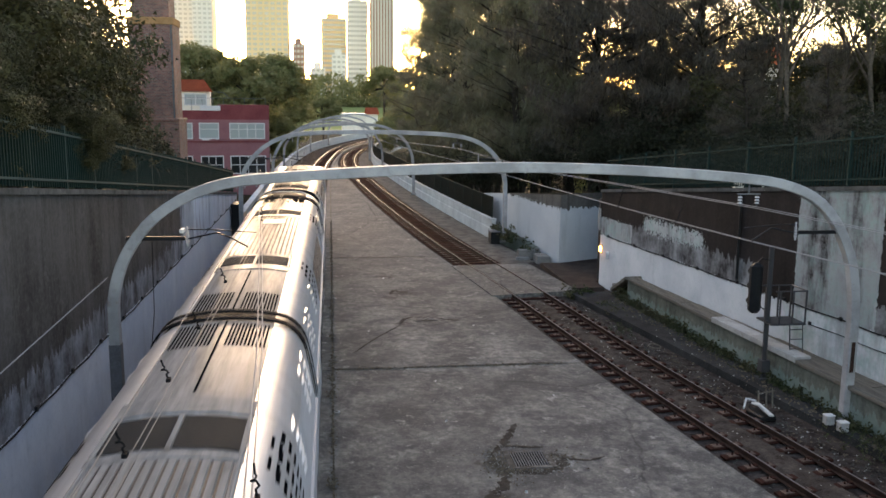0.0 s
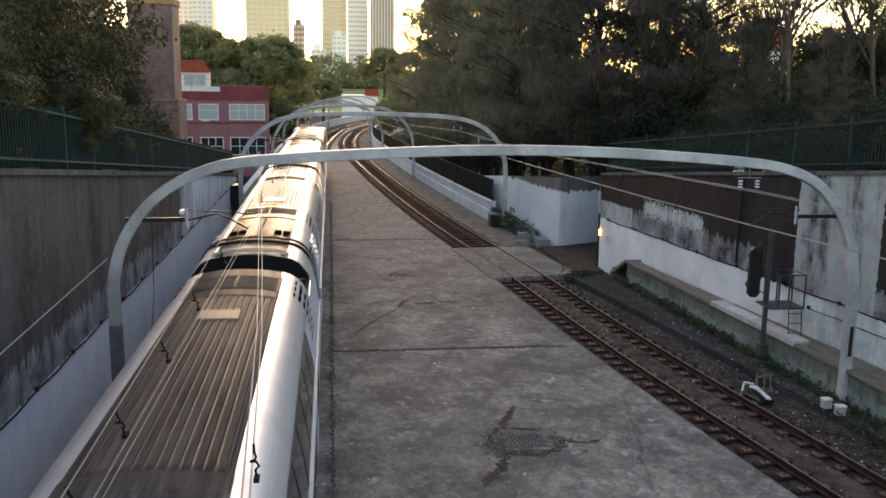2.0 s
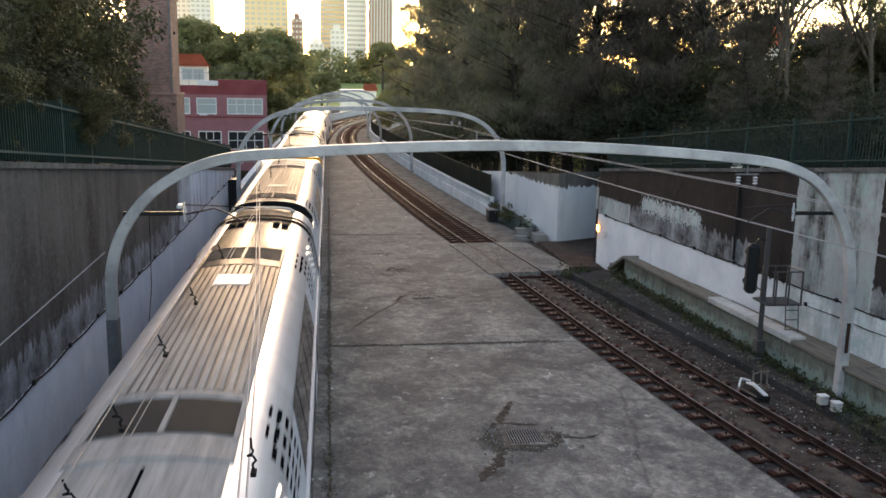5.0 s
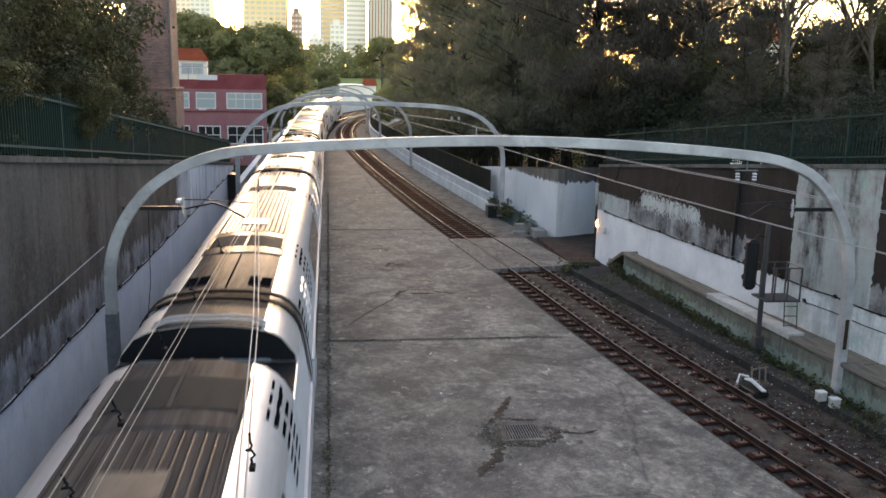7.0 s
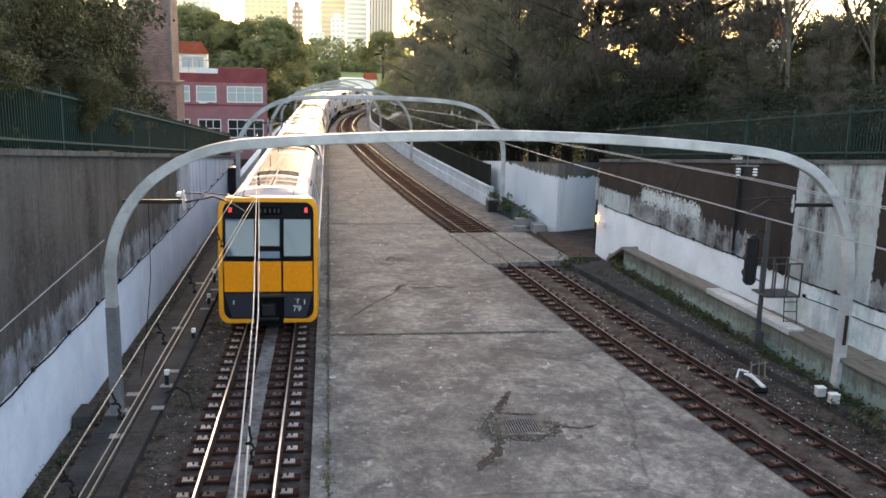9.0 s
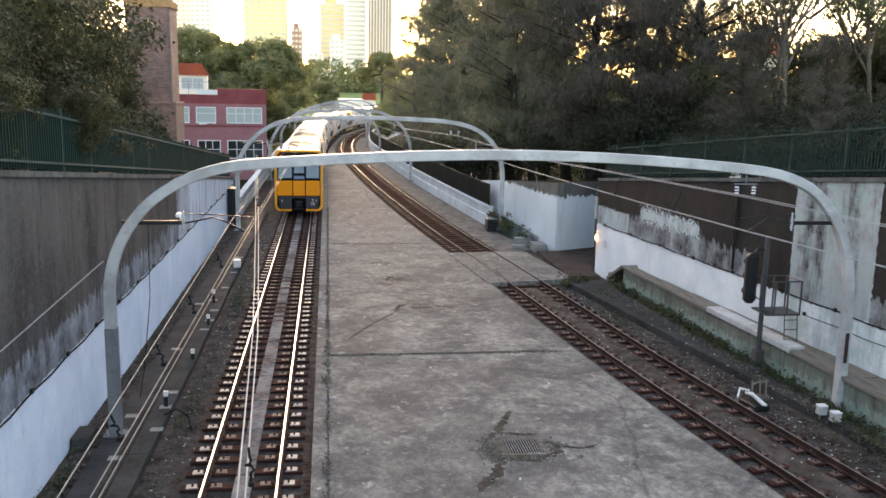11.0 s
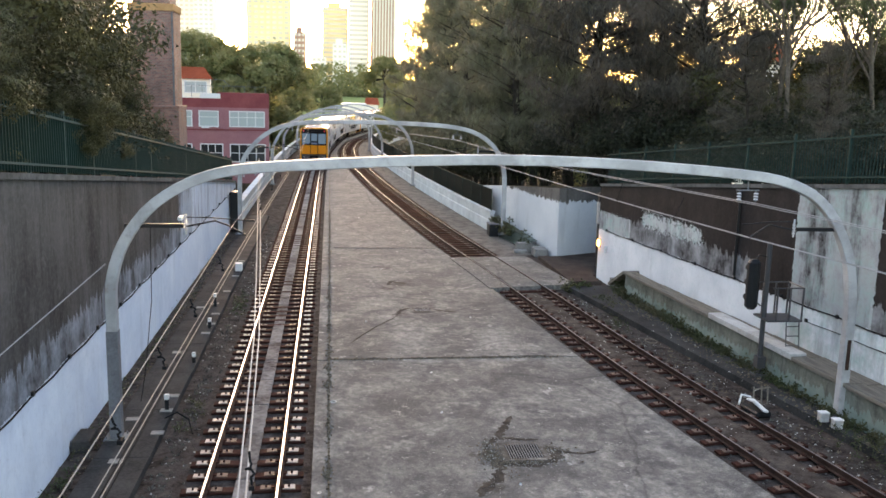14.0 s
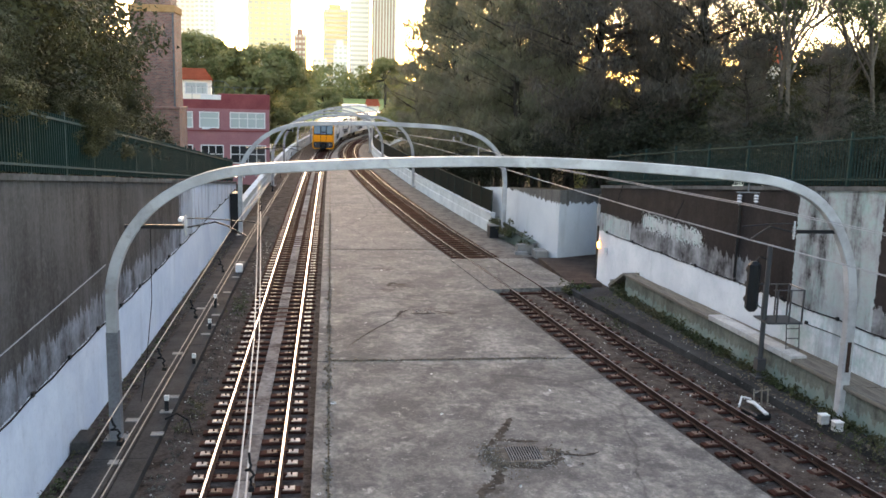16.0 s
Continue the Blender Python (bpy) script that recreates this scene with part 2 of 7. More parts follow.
def weathered_steel():
    """Galvanised steel gone dull, with grime in patches and rust weeping from the joints."""
    k = Nodes("galvanised_steel")
    v = k.coords((1, 1, 1))
    big, mid, fine = k.noise(v, 0.9, 7, 0.65), k.noise(v, 3.2, 8, 0.72), k.noise(v, 24, 5)
    c = k.mix(k.ramp(big, 0.38, 0.62), (0.265, 0.265, 0.272), (0.405, 0.407, 0.413))
    c = k.mix(k.math("MULTIPLY", k.ramp(mid, 0.54, 0.68), 0.55), c, (0.21, 0.205, 0.20))
    c = k.mix(k.math("MULTIPLY", k.ramp(k.noise(v, 2.1, 9, 0.8), 0.60, 0.68), 0.6), c, (0.19, 0.115, 0.075))
    c = k.mix(k.math("MULTIPLY", k.ramp(fine, 0.5, 0.75), 0.3), c, (0.26, 0.255, 0.25))
    k.b.inputs["Specular IOR Level"].default_value = 0.3
    k.bump(k.math("ADD", mid, fine), 0.08, 0.006)
    return k.done(c, k.math("MULTIPLY_ADD", mid, 0.2, 0.5), 0.05)


M = {}
M["slab"] = slab_concrete()
M["wall_left"] = wall_paint("left_wall_face", (0.024, 0.024, 0.025), (0.088, 0.087, 0.088), (0.52, 0.585, 0.69), (0.65, 0.705, 0.78), 1.97, 0.30,
                            [(35.1, 38.5, 0.53, 0.3, 0, 9), (38.3, 90, 0.42, 1.0, 0, 9)], (0.40, 0.46, 0.56), worn=((-60, 36, 2.75, 0.6),), stained=((-60, 33, 0.22),))
M["wall_right"] = wall_paint("right_wall_face", (0.014, 0.0115, 0.0115), (0.029, 0.0235, 0.023), (0.60, 0.61, 0.63), (0.76, 0.76, 0.77), 2.15, 0.5,
                             [(20.9, 24.4, 0.535, 0.25, 0, 9), (29.8, 34.4, 0.47, 1.5, 2.95, 3.5), (35.5, 38.8, 0.50, 0.5, 0, 3.0)], (0.32, 0.46, 0.43), (0.020, 0.013, 0.012),
                             worn=((26.6, 35.6, 3.0, 0.75), (8, 21, 2.9, 0.7)), stained=((-60, 24.8, 0.9),))
M["hut"] = wall_paint("end_block_face", (0.07, 0.065, 0.06), (0.14, 0.13, 0.12), (0.52, 0.55, 0.58), (0.60, 0.62, 0.64), 2.75, 0.9, [])
M["concrete"] = surface("weathered_concrete", (0.13, 0.125, 0.118), (0.27, 0.26, 0.245), 0.85, big=0.8, fine=11)
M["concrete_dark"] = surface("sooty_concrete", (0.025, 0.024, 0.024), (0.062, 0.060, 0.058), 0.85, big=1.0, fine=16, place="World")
M["coping"] = surface("grey_coping", (0.055, 0.054, 0.053), (0.14, 0.137, 0.132), 0.9, big=1.4, fine=10, place="World")
M["mossy"] = wall_paint("mossy_concrete", (0.075, 0.085, 0.068), (0.17, 0.175, 0.15), (0.13, 0.18, 0.155), (0.24, 0.275, 0.245), 0.45, 1.2, [], (0.10, 0.155, 0.125), (0.035, 0.038, 0.030))
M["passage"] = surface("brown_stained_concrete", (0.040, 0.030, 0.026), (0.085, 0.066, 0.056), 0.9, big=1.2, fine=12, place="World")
M["fouled"] = surface("oily_ballast", (0.022, 0.017, 0.015), (0.105, 0.088, 0.076), 0.95, big=2.2, fine=22, bump=0.9, dist=0.03, place="World")
M["dirt"] = surface("brown_dirt", (0.065, 0.050, 0.036), (0.20, 0.165, 0.12), 0.95, big=4, fine=30, place="World")
M["path_dirt"] = surface("trodden_dirt", (0.075, 0.066, 0.058), (0.20, 0.18, 0.16), 0.95, big=1.6, fine=12, bump=0.6, dist=0.03, place="World")
M["grime"] = surface("damp_grime", (0.026, 0.022, 0.019), (0.088, 0.074, 0.060), 0.95, big=3.5, fine=32, bump=0.7, dist=0.02, place="World")
M["signal_steel"] = plain("dark_grey_steel", (0.050, 0.052, 0.058), 0.5, 0.2)
M["parapet"] = surface("pale_parapet", (0.40, 0.42, 0.43), (0.58, 0.60, 0.60), 0.8, big=0.9, fine=12, place="World")
M["ballast"] = surface("fouled_ballast", (0.040, 0.036, 0.032), (0.125, 0.115, 0.10), 0.95, big=1.5, fine=26, bump=0.8, dist=0.03, place="World")
M["cover"] = surface("dirty_drain_cover", (0.060, 0.046, 0.042), (0.32, 0.29, 0.27), 0.9, big=0.9, fine=7, place="World", vary=0.35)
M["bed"] = surface("track_bed", (0.014, 0.010, 0.009), (0.088, 0.072, 0.064), 0.95, big=2.6, fine=15, bump=0.9, dist=0.03, place="World")
M["earth"] = surface("earth_and_litter", (0.018, 0.016, 0.012), (0.045, 0.041, 0.028), 0.95, big=0.2, fine=3.0, bump=0.6, dist=0.05, place="World")
M["sleeper"] = surface("rusty_sleeper", (0.034, 0.014, 0.011), (0.075, 0.034, 0.026), 0.9, big=3, fine=22, vary=0.35)
M["plate"] = surface("worn_base_plate", (0.26, 0.205, 0.175), (0.48, 0.40, 0.35), 0.65, 0.1, big=5, fine=25, vary=0.45)
M["plate_dull"] = surface("rusty_base_plate", (0.055, 0.028, 0.020), (0.15, 0.088, 0.066), 0.75, 0.1, big=5, fine=25, vary=0.4)
M["rail_top"] = surface("polished_rail_head", (0.40, 0.37, 0.35), (0.58, 0.55, 0.53), 0.34, 0.9, big=2, fine=20, bump=0.03)
M["rail_web"] = surface("rusty_rail_web", (0.028, 0.017, 0.014), (0.066, 0.040, 0.032), 0.8, 0.1, big=2, fine=18)
M["rail_dull"] = surface("dull_rail_head", (0.075, 0.055, 0.050), (0.20, 0.17, 0.16), 0.5, 0.25, big=2, fine=20, bump=0.03)
M["galv"] = weathered_steel()
M["galv_dark"] = surface("grey_painted_steel", (0.085, 0.09, 0.097), (0.16, 0.168, 0.18), 0.6, 0.05, big=2, fine=20, bump=0.05)
M["galv_dark"].node_tree.nodes["Principled BSDF"].inputs["Specular IOR Level"].default_value = 0.15
M["foot_grey"] = surface("dark_grey_foot_paint", (0.075, 0.078, 0.088), (0.15, 0.155, 0.17), 0.7, 0.0, big=2, fine=16, bump=0.1)
M["black_metal"] = plain("black_metal", (0.02, 0.021, 0.023), 0.5, 0.2)
M["fence"] = plain("green_fence_paint", (0.014, 0.034, 0.031), 0.75, 0.0)
M["fence_post"] = plain("faded_green_paint", (0.060, 0.085, 0.080), 0.7, 0.0)
M["mesh"] = plain("green_screen", (0.004, 0.012, 0.011), 0.8)
for key in ("fence", "fence_post", "mesh"):
    M[key].node_tree.nodes["Principled BSDF"].inputs["Specular IOR Level"].default_value = 0.1
M["copper"] = plain("weathered_wire", (0.30, 0.30, 0.31), 0.6, 0.0)
M["copper_pale"] = plain("pale_anchor_wire", (0.36, 0.34, 0.32), 0.6, 0.0)
M["copper_brown"] = plain("brown_contact_wire", (0.20, 0.185, 0.17), 0.6, 0.0)
M["ceramic"] = plain("glazed_insulator", (0.42, 0.43, 0.45), 0.25)
for key, spec in (("copper", 0.05), ("copper_pale", 0.05), ("copper_brown", 0.05), ("black_metal", 0.12)):
    M[key].node_tree.nodes["Principled BSDF"].inputs["Specular IOR Level"].default_value = spec
M["white"] = plain("white_enamel", (0.66, 0.66, 0.65), 0.5)
M["white_old"] = surface("dirty_white_paint", (0.30, 0.29, 0.27), (0.52, 0.51, 0.49), 0.8, big=1.5, fine=9)
M["timber"] = surface("weathered_boards", (0.10, 0.085, 0.07), (0.21, 0.185, 0.155), 0.9, big=2, fine=12, scale=(6, 0.5, 6))
M["flank"] = steel_skin("brushed_side_panel", (0.46, 0.46, 0.47), 0.55, 0.6, 0.0)
M["flank"].node_tree.nodes["Principled BSDF"].inputs["Specular IOR Level"].default_value = 0.02
M["skin"] = steel_skin("stainless_steel", (0.58, 0.58, 0.585), 0.40, 0.8, 0.65)
M["skin"].node_tree.nodes["Principled BSDF"].inputs["Specular IOR Level"].default_value = 0.25
M["hatch"] = surface("roof_hatch_paint", (0.075, 0.064, 0.055), (0.125, 0.108, 0.094), 0.5, big=3, fine=20)
M["hatch"].node_tree.nodes["Principled BSDF"].inputs["Specular IOR Level"].default_value = 0.03
M["hatch_pale"] = surface("bare_hatch_metal", (0.30, 0.28, 0.26), (0.42, 0.40, 0.37), 0.45, big=3, fine=20)
# Louvre steel is paler than the skin to hold the sky reflected in it.
M["louvre"] = steel_skin("sky_pale_steel", (0.78, 0.78, 0.78), 0.35, 0.3, 0.5)
M["roof_trailing"] = roof_finish("driving_car_roof", -PITCH / 2 + 5.0, -PITCH / 2 + 6.4, 0.0006, 0.26)
M["roof_motor"] = roof_finish("motor_car_roof", PITCH / 2 - 7.5, -PITCH / 2 + 6.5, 0.0016, 0.20)
# Near-black paint for the shade inside vents, drain pit and coupler pocket.
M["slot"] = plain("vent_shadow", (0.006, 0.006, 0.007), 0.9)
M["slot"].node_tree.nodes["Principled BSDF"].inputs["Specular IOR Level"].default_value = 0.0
M["grille"] = plain("dark_grille", (0.055, 0.048, 0.044), 0.6, 0.0)
M["grille"].node_tree.nodes["Principled BSDF"].inputs["Specular IOR Level"].default_value = 0.05
M["yellow"] = plain("yellow_paint", (0.74, 0.29, 0.018), 0.38)
M["orange"] = plain("orange_yellow_paint", (0.80, 0.265, 0.010), 0.35)
for key in ("yellow", "orange"):
    M[key].node_tree.nodes["Principled BSDF"].inputs["Specular IOR Level"].default_value = 0.15
M["navy"] = plain("navy_paint", (0.010, 0.014, 0.028), 0.35)
M["visor"] = plain("pale_blue_grey_paint", (0.17, 0.20, 0.26), 0.5, 0.0)
M["visor"].node_tree.nodes["Principled BSDF"].inputs["Specular IOR Level"].default_value = 0.03
M["rubber"] = plain("black_rubber", (0.012, 0.012, 0.013), 0.8)
M["rubber"].node_tree.nodes["Principled BSDF"].inputs["Specular IOR Level"].default_value = 0.05
M["glass"] = glass_dark("tinted_glass")
M["glass_cab"] = glass_dark("cab_glass", (0.05, 0.085, 0.11), 0.04)
M["glass_cab"].node_tree.nodes["Principled BSDF"].inputs["IOR"].default_value = 1.4
M["tail"] = plain("tail_lamp", (0.8, 0.03, 0.03), 0.4, 0, 0.06)
M["lens_dull"] = plain("unlit_red_lens", (0.06, 0.012, 0.012), 0.4)
M["amber"] = plain("amber_lamp", (1.0, 0.40, 0.07), 0.4, 0, 4.5)
M["brick"] = brickwork()
M["sand_brick"] = surface("sandstone_band", (0.30, 0.17, 0.08), (0.42, 0.25, 0.12), 0.85, big=2, fine=15)
M["red_wall"] = surface("red_render", (0.16, 0.040, 0.045), (0.24, 0.070, 0.072), 0.85, big=0.6, fine=8)
M["pink_wall"] = surface("faded_pink_render", (0.24, 0.105, 0.115), (0.32, 0.15, 0.16), 0.85, big=0.6, fine=8)
M["pane"] = glass_dark("window_glass", (0.36, 0.41, 0.40), 0.08)
M["pane_dark"] = glass_dark("dark_window_glass", (0.02, 0.022, 0.024), 0.08)
M["terracotta"] = surface("terracotta_tiles", (0.30, 0.07, 0.035), (0.46, 0.12, 0.06), 0.8, big=1, fine=9)
M["bark"] = surface("grey_bark", (0.018, 0.015, 0.013), (0.055, 0.048, 0.041), 0.95, big=2, fine=12, bump=0.8, dist=0.03)
M["bark_gum"] = surface("brown_gum_bark", (0.05, 0.042, 0.036), (0.15, 0.13, 0.11), 0.9, big=1.5, fine=9)
M["leaf_near"] = leafy("broad_dark_leaves", (0.016, 0.021, 0.010), (0.045, 0.050, 0.022), (0.075, 0.072, 0.032), 0.22)
# This needle colour is lightened to include haze and light from behind.
M["needle"] = leafy("haze_lifted_needles", (0.044, 0.042, 0.036), (0.100, 0.094, 0.078), (0.105, 0.088, 0.074), 0.35)
M["needle_green"] = leafy("grey_green_needles", (0.075, 0.082, 0.056), (0.165, 0.176, 0.108), (0.150, 0.138, 0.104), 0.4)
# Shrub leaf colour is darkened to stand for the shade of the trees above.
M["leaf_shrub_shaded"] = leafy("shade_darkened_shrub_leaves", (0.009, 0.013, 0.008), (0.022, 0.028, 0.015), (0.030, 0.032, 0.018))
M["leaf_gum"] = leafy("gum_leaves", (0.03, 0.045, 0.018), (0.07, 0.085, 0.035), (0.05, 0.07, 0.03))
# Fig leaf colours are raised and dulled so that they carry the distance haze.
M["leaf_fig_hazed"] = leafy("haze_paled_fig_leaves", (0.12, 0.135, 0.058), (0.21, 0.22, 0.090), (0.27, 0.25, 0.11), 0.5)
M["weed"] = leafy("weeds", (0.028, 0.040, 0.018), (0.062, 0.078, 0.034), (0.085, 0.080, 0.045))
M["lawn"] = surface("park_lawn", (0.13, 0.165, 0.055), (0.20, 0.23, 0.085), 0.9, big=0.05, fine=0.6, place="World")
# White and tan cladding colours are lifted and warmed to hold haze and sunset glare.
M["tower_white_hazed"] = surface("haze_paled_cladding", (0.76, 0.70, 0.58), (0.84, 0.79, 0.68), 0.7, big=0.05, fine=0.4)
M["tower_tan_hazed"] = surface("haze_warmed_tan_cladding", (0.80, 0.58, 0.28), (0.88, 0.67, 0.36), 0.7, big=0.05, fine=0.4)
M["tower_brown"] = surface("brown_cladding", (0.26, 0.15, 0.10), (0.34, 0.20, 0.14), 0.6, big=0.05, fine=0.4)
# Glazing is cream, its contrast with the walls washed out by the painted haze.
M["tower_glass_hazed"] = glass_dark("haze_paled_glazing", (0.60, 0.55, 0.44), 0.25)


# ---- building helpers ----
def box(bm, x0, x1, y0, y1, z0, z1, m=None, bevel=0.0):
    """An axis-aligned block in bm, turned by m."""
    vs = [bm.verts.new((x, y, z)) for x in (x0, x1) for y in (y0, y1) for z in (z0, z1)]
    fs = [bm.faces.new([vs[i] for i in f]) for f in ((0, 1, 3, 2), (4, 6, 7, 5), (0, 4, 5, 1), (2, 3, 7, 6), (0, 2, 6, 4), (1, 5, 7, 3))]
    if m is not None:
        bmesh.ops.transform(bm, matrix=m, verts=vs)
    if bevel:
        bmesh.ops.bevel(bm, geom=list({e for f in fs for e in f.edges}), offset=bevel, segments=1, affect="EDGES")
    return vs


def rod(bm, a, b, r, sides=6, r2=None):
    """A round bar from a to b."""
    a, b = Vector(a), Vector(b)
    q = (b - a).to_track_quat("Z", "Y").to_matrix()
    rings = []
    for p, rad in ((a, r), (b, r if r2 is None else r2)):
        rings.append([bm.verts.new(p + q @ Vector((rad * math.cos(t), rad * math.sin(t), 0))) for t in [2 * math.pi * i / sides for i in range(sides)]])
    for i in range(sides):
        bm.faces.new([rings[0][i], rings[0][(i + 1) % sides], rings[1][(i + 1) % sides], rings[1][i]])
    bm.faces.new(rings[0][::-1])
    bm.faces.new(rings[1])


def tube(bm, pts, rads, sides=6):
    """A bent, tapering tube through pts."""
    rings = []
    for i, p in enumerate(pts):
        d = (Vector(pts[min(i + 1, len(pts) - 1)]) - Vector(pts[max(i - 1, 0)])).normalized()
        q = d.to_track_quat("Z", "Y").to_matrix()
        rad = rads[i] if hasattr(rads, "__len__") else rads
        rings.append([bm.verts.new(Vector(p) + q @ Vector((rad * math.cos(t), rad * math.sin(t), 0))) for t in [2 * math.pi * j / sides for j in range(sides)]])
    for r0, r1 in zip(rings, rings[1:]):
        off = min(range(sides), key=lambda s: sum((r0[j].co - r1[(j + s) % sides].co).length for j in range(sides)))
        for j in range(sides):
            bm.faces.new([r0[j], r0[(j + 1) % sides], r1[(j + 1 + off) % sides], r1[(j + off) % sides]])
    bm.faces.new(rings[0][::-1])
    bm.faces.new(rings[-1])


def mesh_of(name, bm, material, smooth=False):
    bmesh.ops.recalc_face_normals(bm, faces=bm.faces[:])
    me = bpy.data.meshes.new(name)
    bm.to_mesh(me)
    bm.free()
    for mm in (material if isinstance(material, (list, tuple)) else [material]):
        me.materials.append(mm)
    if smooth:
        for p in me.polygons:
            p.use_smooth = True
    return me


def part(name, bm, material, parent=None, label="", smooth=False):
    ob = new(name, mesh_of(name, bm, material, smooth))
    if parent is not None:
        ob.parent = parent
    if label:
        tagged(ob, label)
    return ob


def empty(name, m=None):
    ob = new(name)
    ob.empty_display_size = 0.3
    if m is not None:
        ob.matrix_basis = m
    return ob


def strip(bm, rows):
    """Quads between successive rows of equally many points."""
    vv = [[bm.verts.new(p) for p in r] for r in rows]
    for a, b in zip(vv, vv[1:]):
        for i in range(len(a) - 1):
            bm.faces.new([a[i], a[i + 1], b[i + 1], b[i]])


def piece(name, mesh, parent, m):
    ob = new(name, mesh)
    ob.parent = parent
    ob.matrix_basis = m
    return ob


# ---- lines of the plan ----
class Line:
    """A smooth curve x(y) through a few stations, with its arc length."""

    def __init__(self, stations):
        ys, xs = np.array([s[0] for s in stations], float), np.array([s[1] for s in stations], float)
        n = len(ys)
        h = np.diff(ys)
        A, r = np.eye(n), np.zeros(n)
        for i in range(1, n - 1):
            A[i, i - 1], A[i, i], A[i, i + 1] = h[i - 1], 2 * (h[i - 1] + h[i]), h[i]
            r[i] = 6 * ((xs[i + 1] - xs[i]) / h[i] - (xs[i] - xs[i - 1]) / h[i - 1])
        k = np.linalg.solve(A, r)
        g = np.linspace(ys[0], ys[-1], 3000)
        i = np.clip(np.searchsorted(ys, g) - 1, 0, n - 2)
        d, e = g - ys[i], ys[i + 1] - g
        self.x = (k[i] * e**3 + k[i + 1] * d**3) / (6 * h[i]) + (xs[i] / h[i] - k[i] * h[i] / 6) * e + (xs[i + 1] / h[i] - k[i + 1] * h[i] / 6) * d
        self.y = g
        self.s = np.concatenate([[0], np.cumsum(np.hypot(np.diff(self.x), np.diff(g)))])
        self.s += np.interp(0, g, -self.s)

    def at(self, y, off=0.0):
        x = float(np.interp(y, self.y, self.x))
        if off == 0:
            return x, y
        dx = (float(np.interp(y + 0.5, self.y, self.x)) - float(np.interp(y - 0.5, self.y, self.x)))
        n = math.hypot(1, dx)
        return x + off / n, y - off * dx / n

    def along(self, s):
        return float(np.interp(s, self.s, self.x)), float(np.interp(s, self.s, self.y))

    def turn(self, y):
        return math.atan(float(np.interp(y + 0.5, self.y, self.x)) - float(np.interp(y - 0.5, self.y, self.x)))


TRACK_L = Line([(-140, -1.81), (0, -1.81), (60, -1.81), (82, -1.80), (97, -1.70), (110, -1.43), (123, -1.0), (137, -0.2), (151, 0.85), (172, 4.0), (200, 9.8), (235, 19.5), (280, 36)])
TRACK_R = Line([(-140, 37), (-40, 19.6), (-20, 16.4), (0, 13.3), (16, 10.87), (21.5, 10.07), (27, 9.40), (37, 8.40), (49, 6.98), (64, 5.55), (78, 4.45), (90, 3.70), (103, 2.98),
                (116, 2.55), (132, 2.95), (151, 4.5), (172, 7.65), (200, 13.4), (235, 23.2), (280, 39.6)])


def land(y):
    """Height of the ground beside the cutting, which falls away ahead."""
    if y > 240:
        return min(5.0, -7.0 + (y - 240) * 0.0375)
    return max(-7.0, min(7.9, 8.15 - 0.1037 * y))


def right_wall_x(y):
    return 14.35 - 0.110 * (y - 21.0)


# ---- the setting ----
def left_edge(y):
    return -6.3 if y < 56 else TRACK_L.at(y)[0] - 4.3


def right_edge(y):
    if y <= 38.7:
        return right_wall_x(y) + 0.3
    if y <= 47.4:
        return 16.0
    if y <= 52:
        return 11.95 - (y - 43.5) * 0.133
    return TRACK_R.at(y)[0] + 3.75


def build_ground():
    bm = bmesh.new()
    ys = [-4000, -900, -300, -140] + list(range(-100, 36, 4)) + [38.6, 38.8, 43.5, 47.3, 47.5, 50, 52, 55.9, 56.1] + list(range(60, 160, 5)) + [175, 200, 240, 300, 400, 600, 1000, 1800, 4000]
    rows = []
    for y in ys:
        lo, hi = left_edge(y), right_edge(y)
        inner = -0.5 if y < 56 else min(land(y) - 0.4, -0.9)
        row = []
        for x in (-4000, -1200, -400, -150, -70, -35, -18, -10, lo - 0.12, lo, hi, hi + 0.12, hi + 5, hi + 12, hi + 25, 70, 150, 400, 1200, 4000):
            if lo <= x <= hi:
                z = inner
            else:
                z = land(y) - 0.12
                if x < lo - 3 or x > hi + 3:
                    z += 0.35 * noise.noise(Vector((x * 0.07, y * 0.07, 0)))
            row.append((x, y, z))
        rows.append(row)
    strip(bm, rows)
    tagged(part("ground", bm, M["earth"], smooth=False), "dark earth and leaf litter sloping away beside the cutting", "ground", kind="structure")

    bm = bmesh.new()
    rows = []
    for y in list(range(-60, 60, 3)) + list(range(60, 270, 6)):
        rows.append([(left_edge(y) + 0.35, y, -0.24), (TRACK_L.at(y)[0] + 1.5, y, -0.24), (TRACK_R.at(y)[0] - 1.5, y, -0.24), (right_edge(y) - 0.25, y, -0.24)])
    strip(bm, rows)
    tagged(part("track_bed", bm, M["bed"]), "dark fouled ballast under both railway tracks", "track bed", kind="structure")


build_ground()


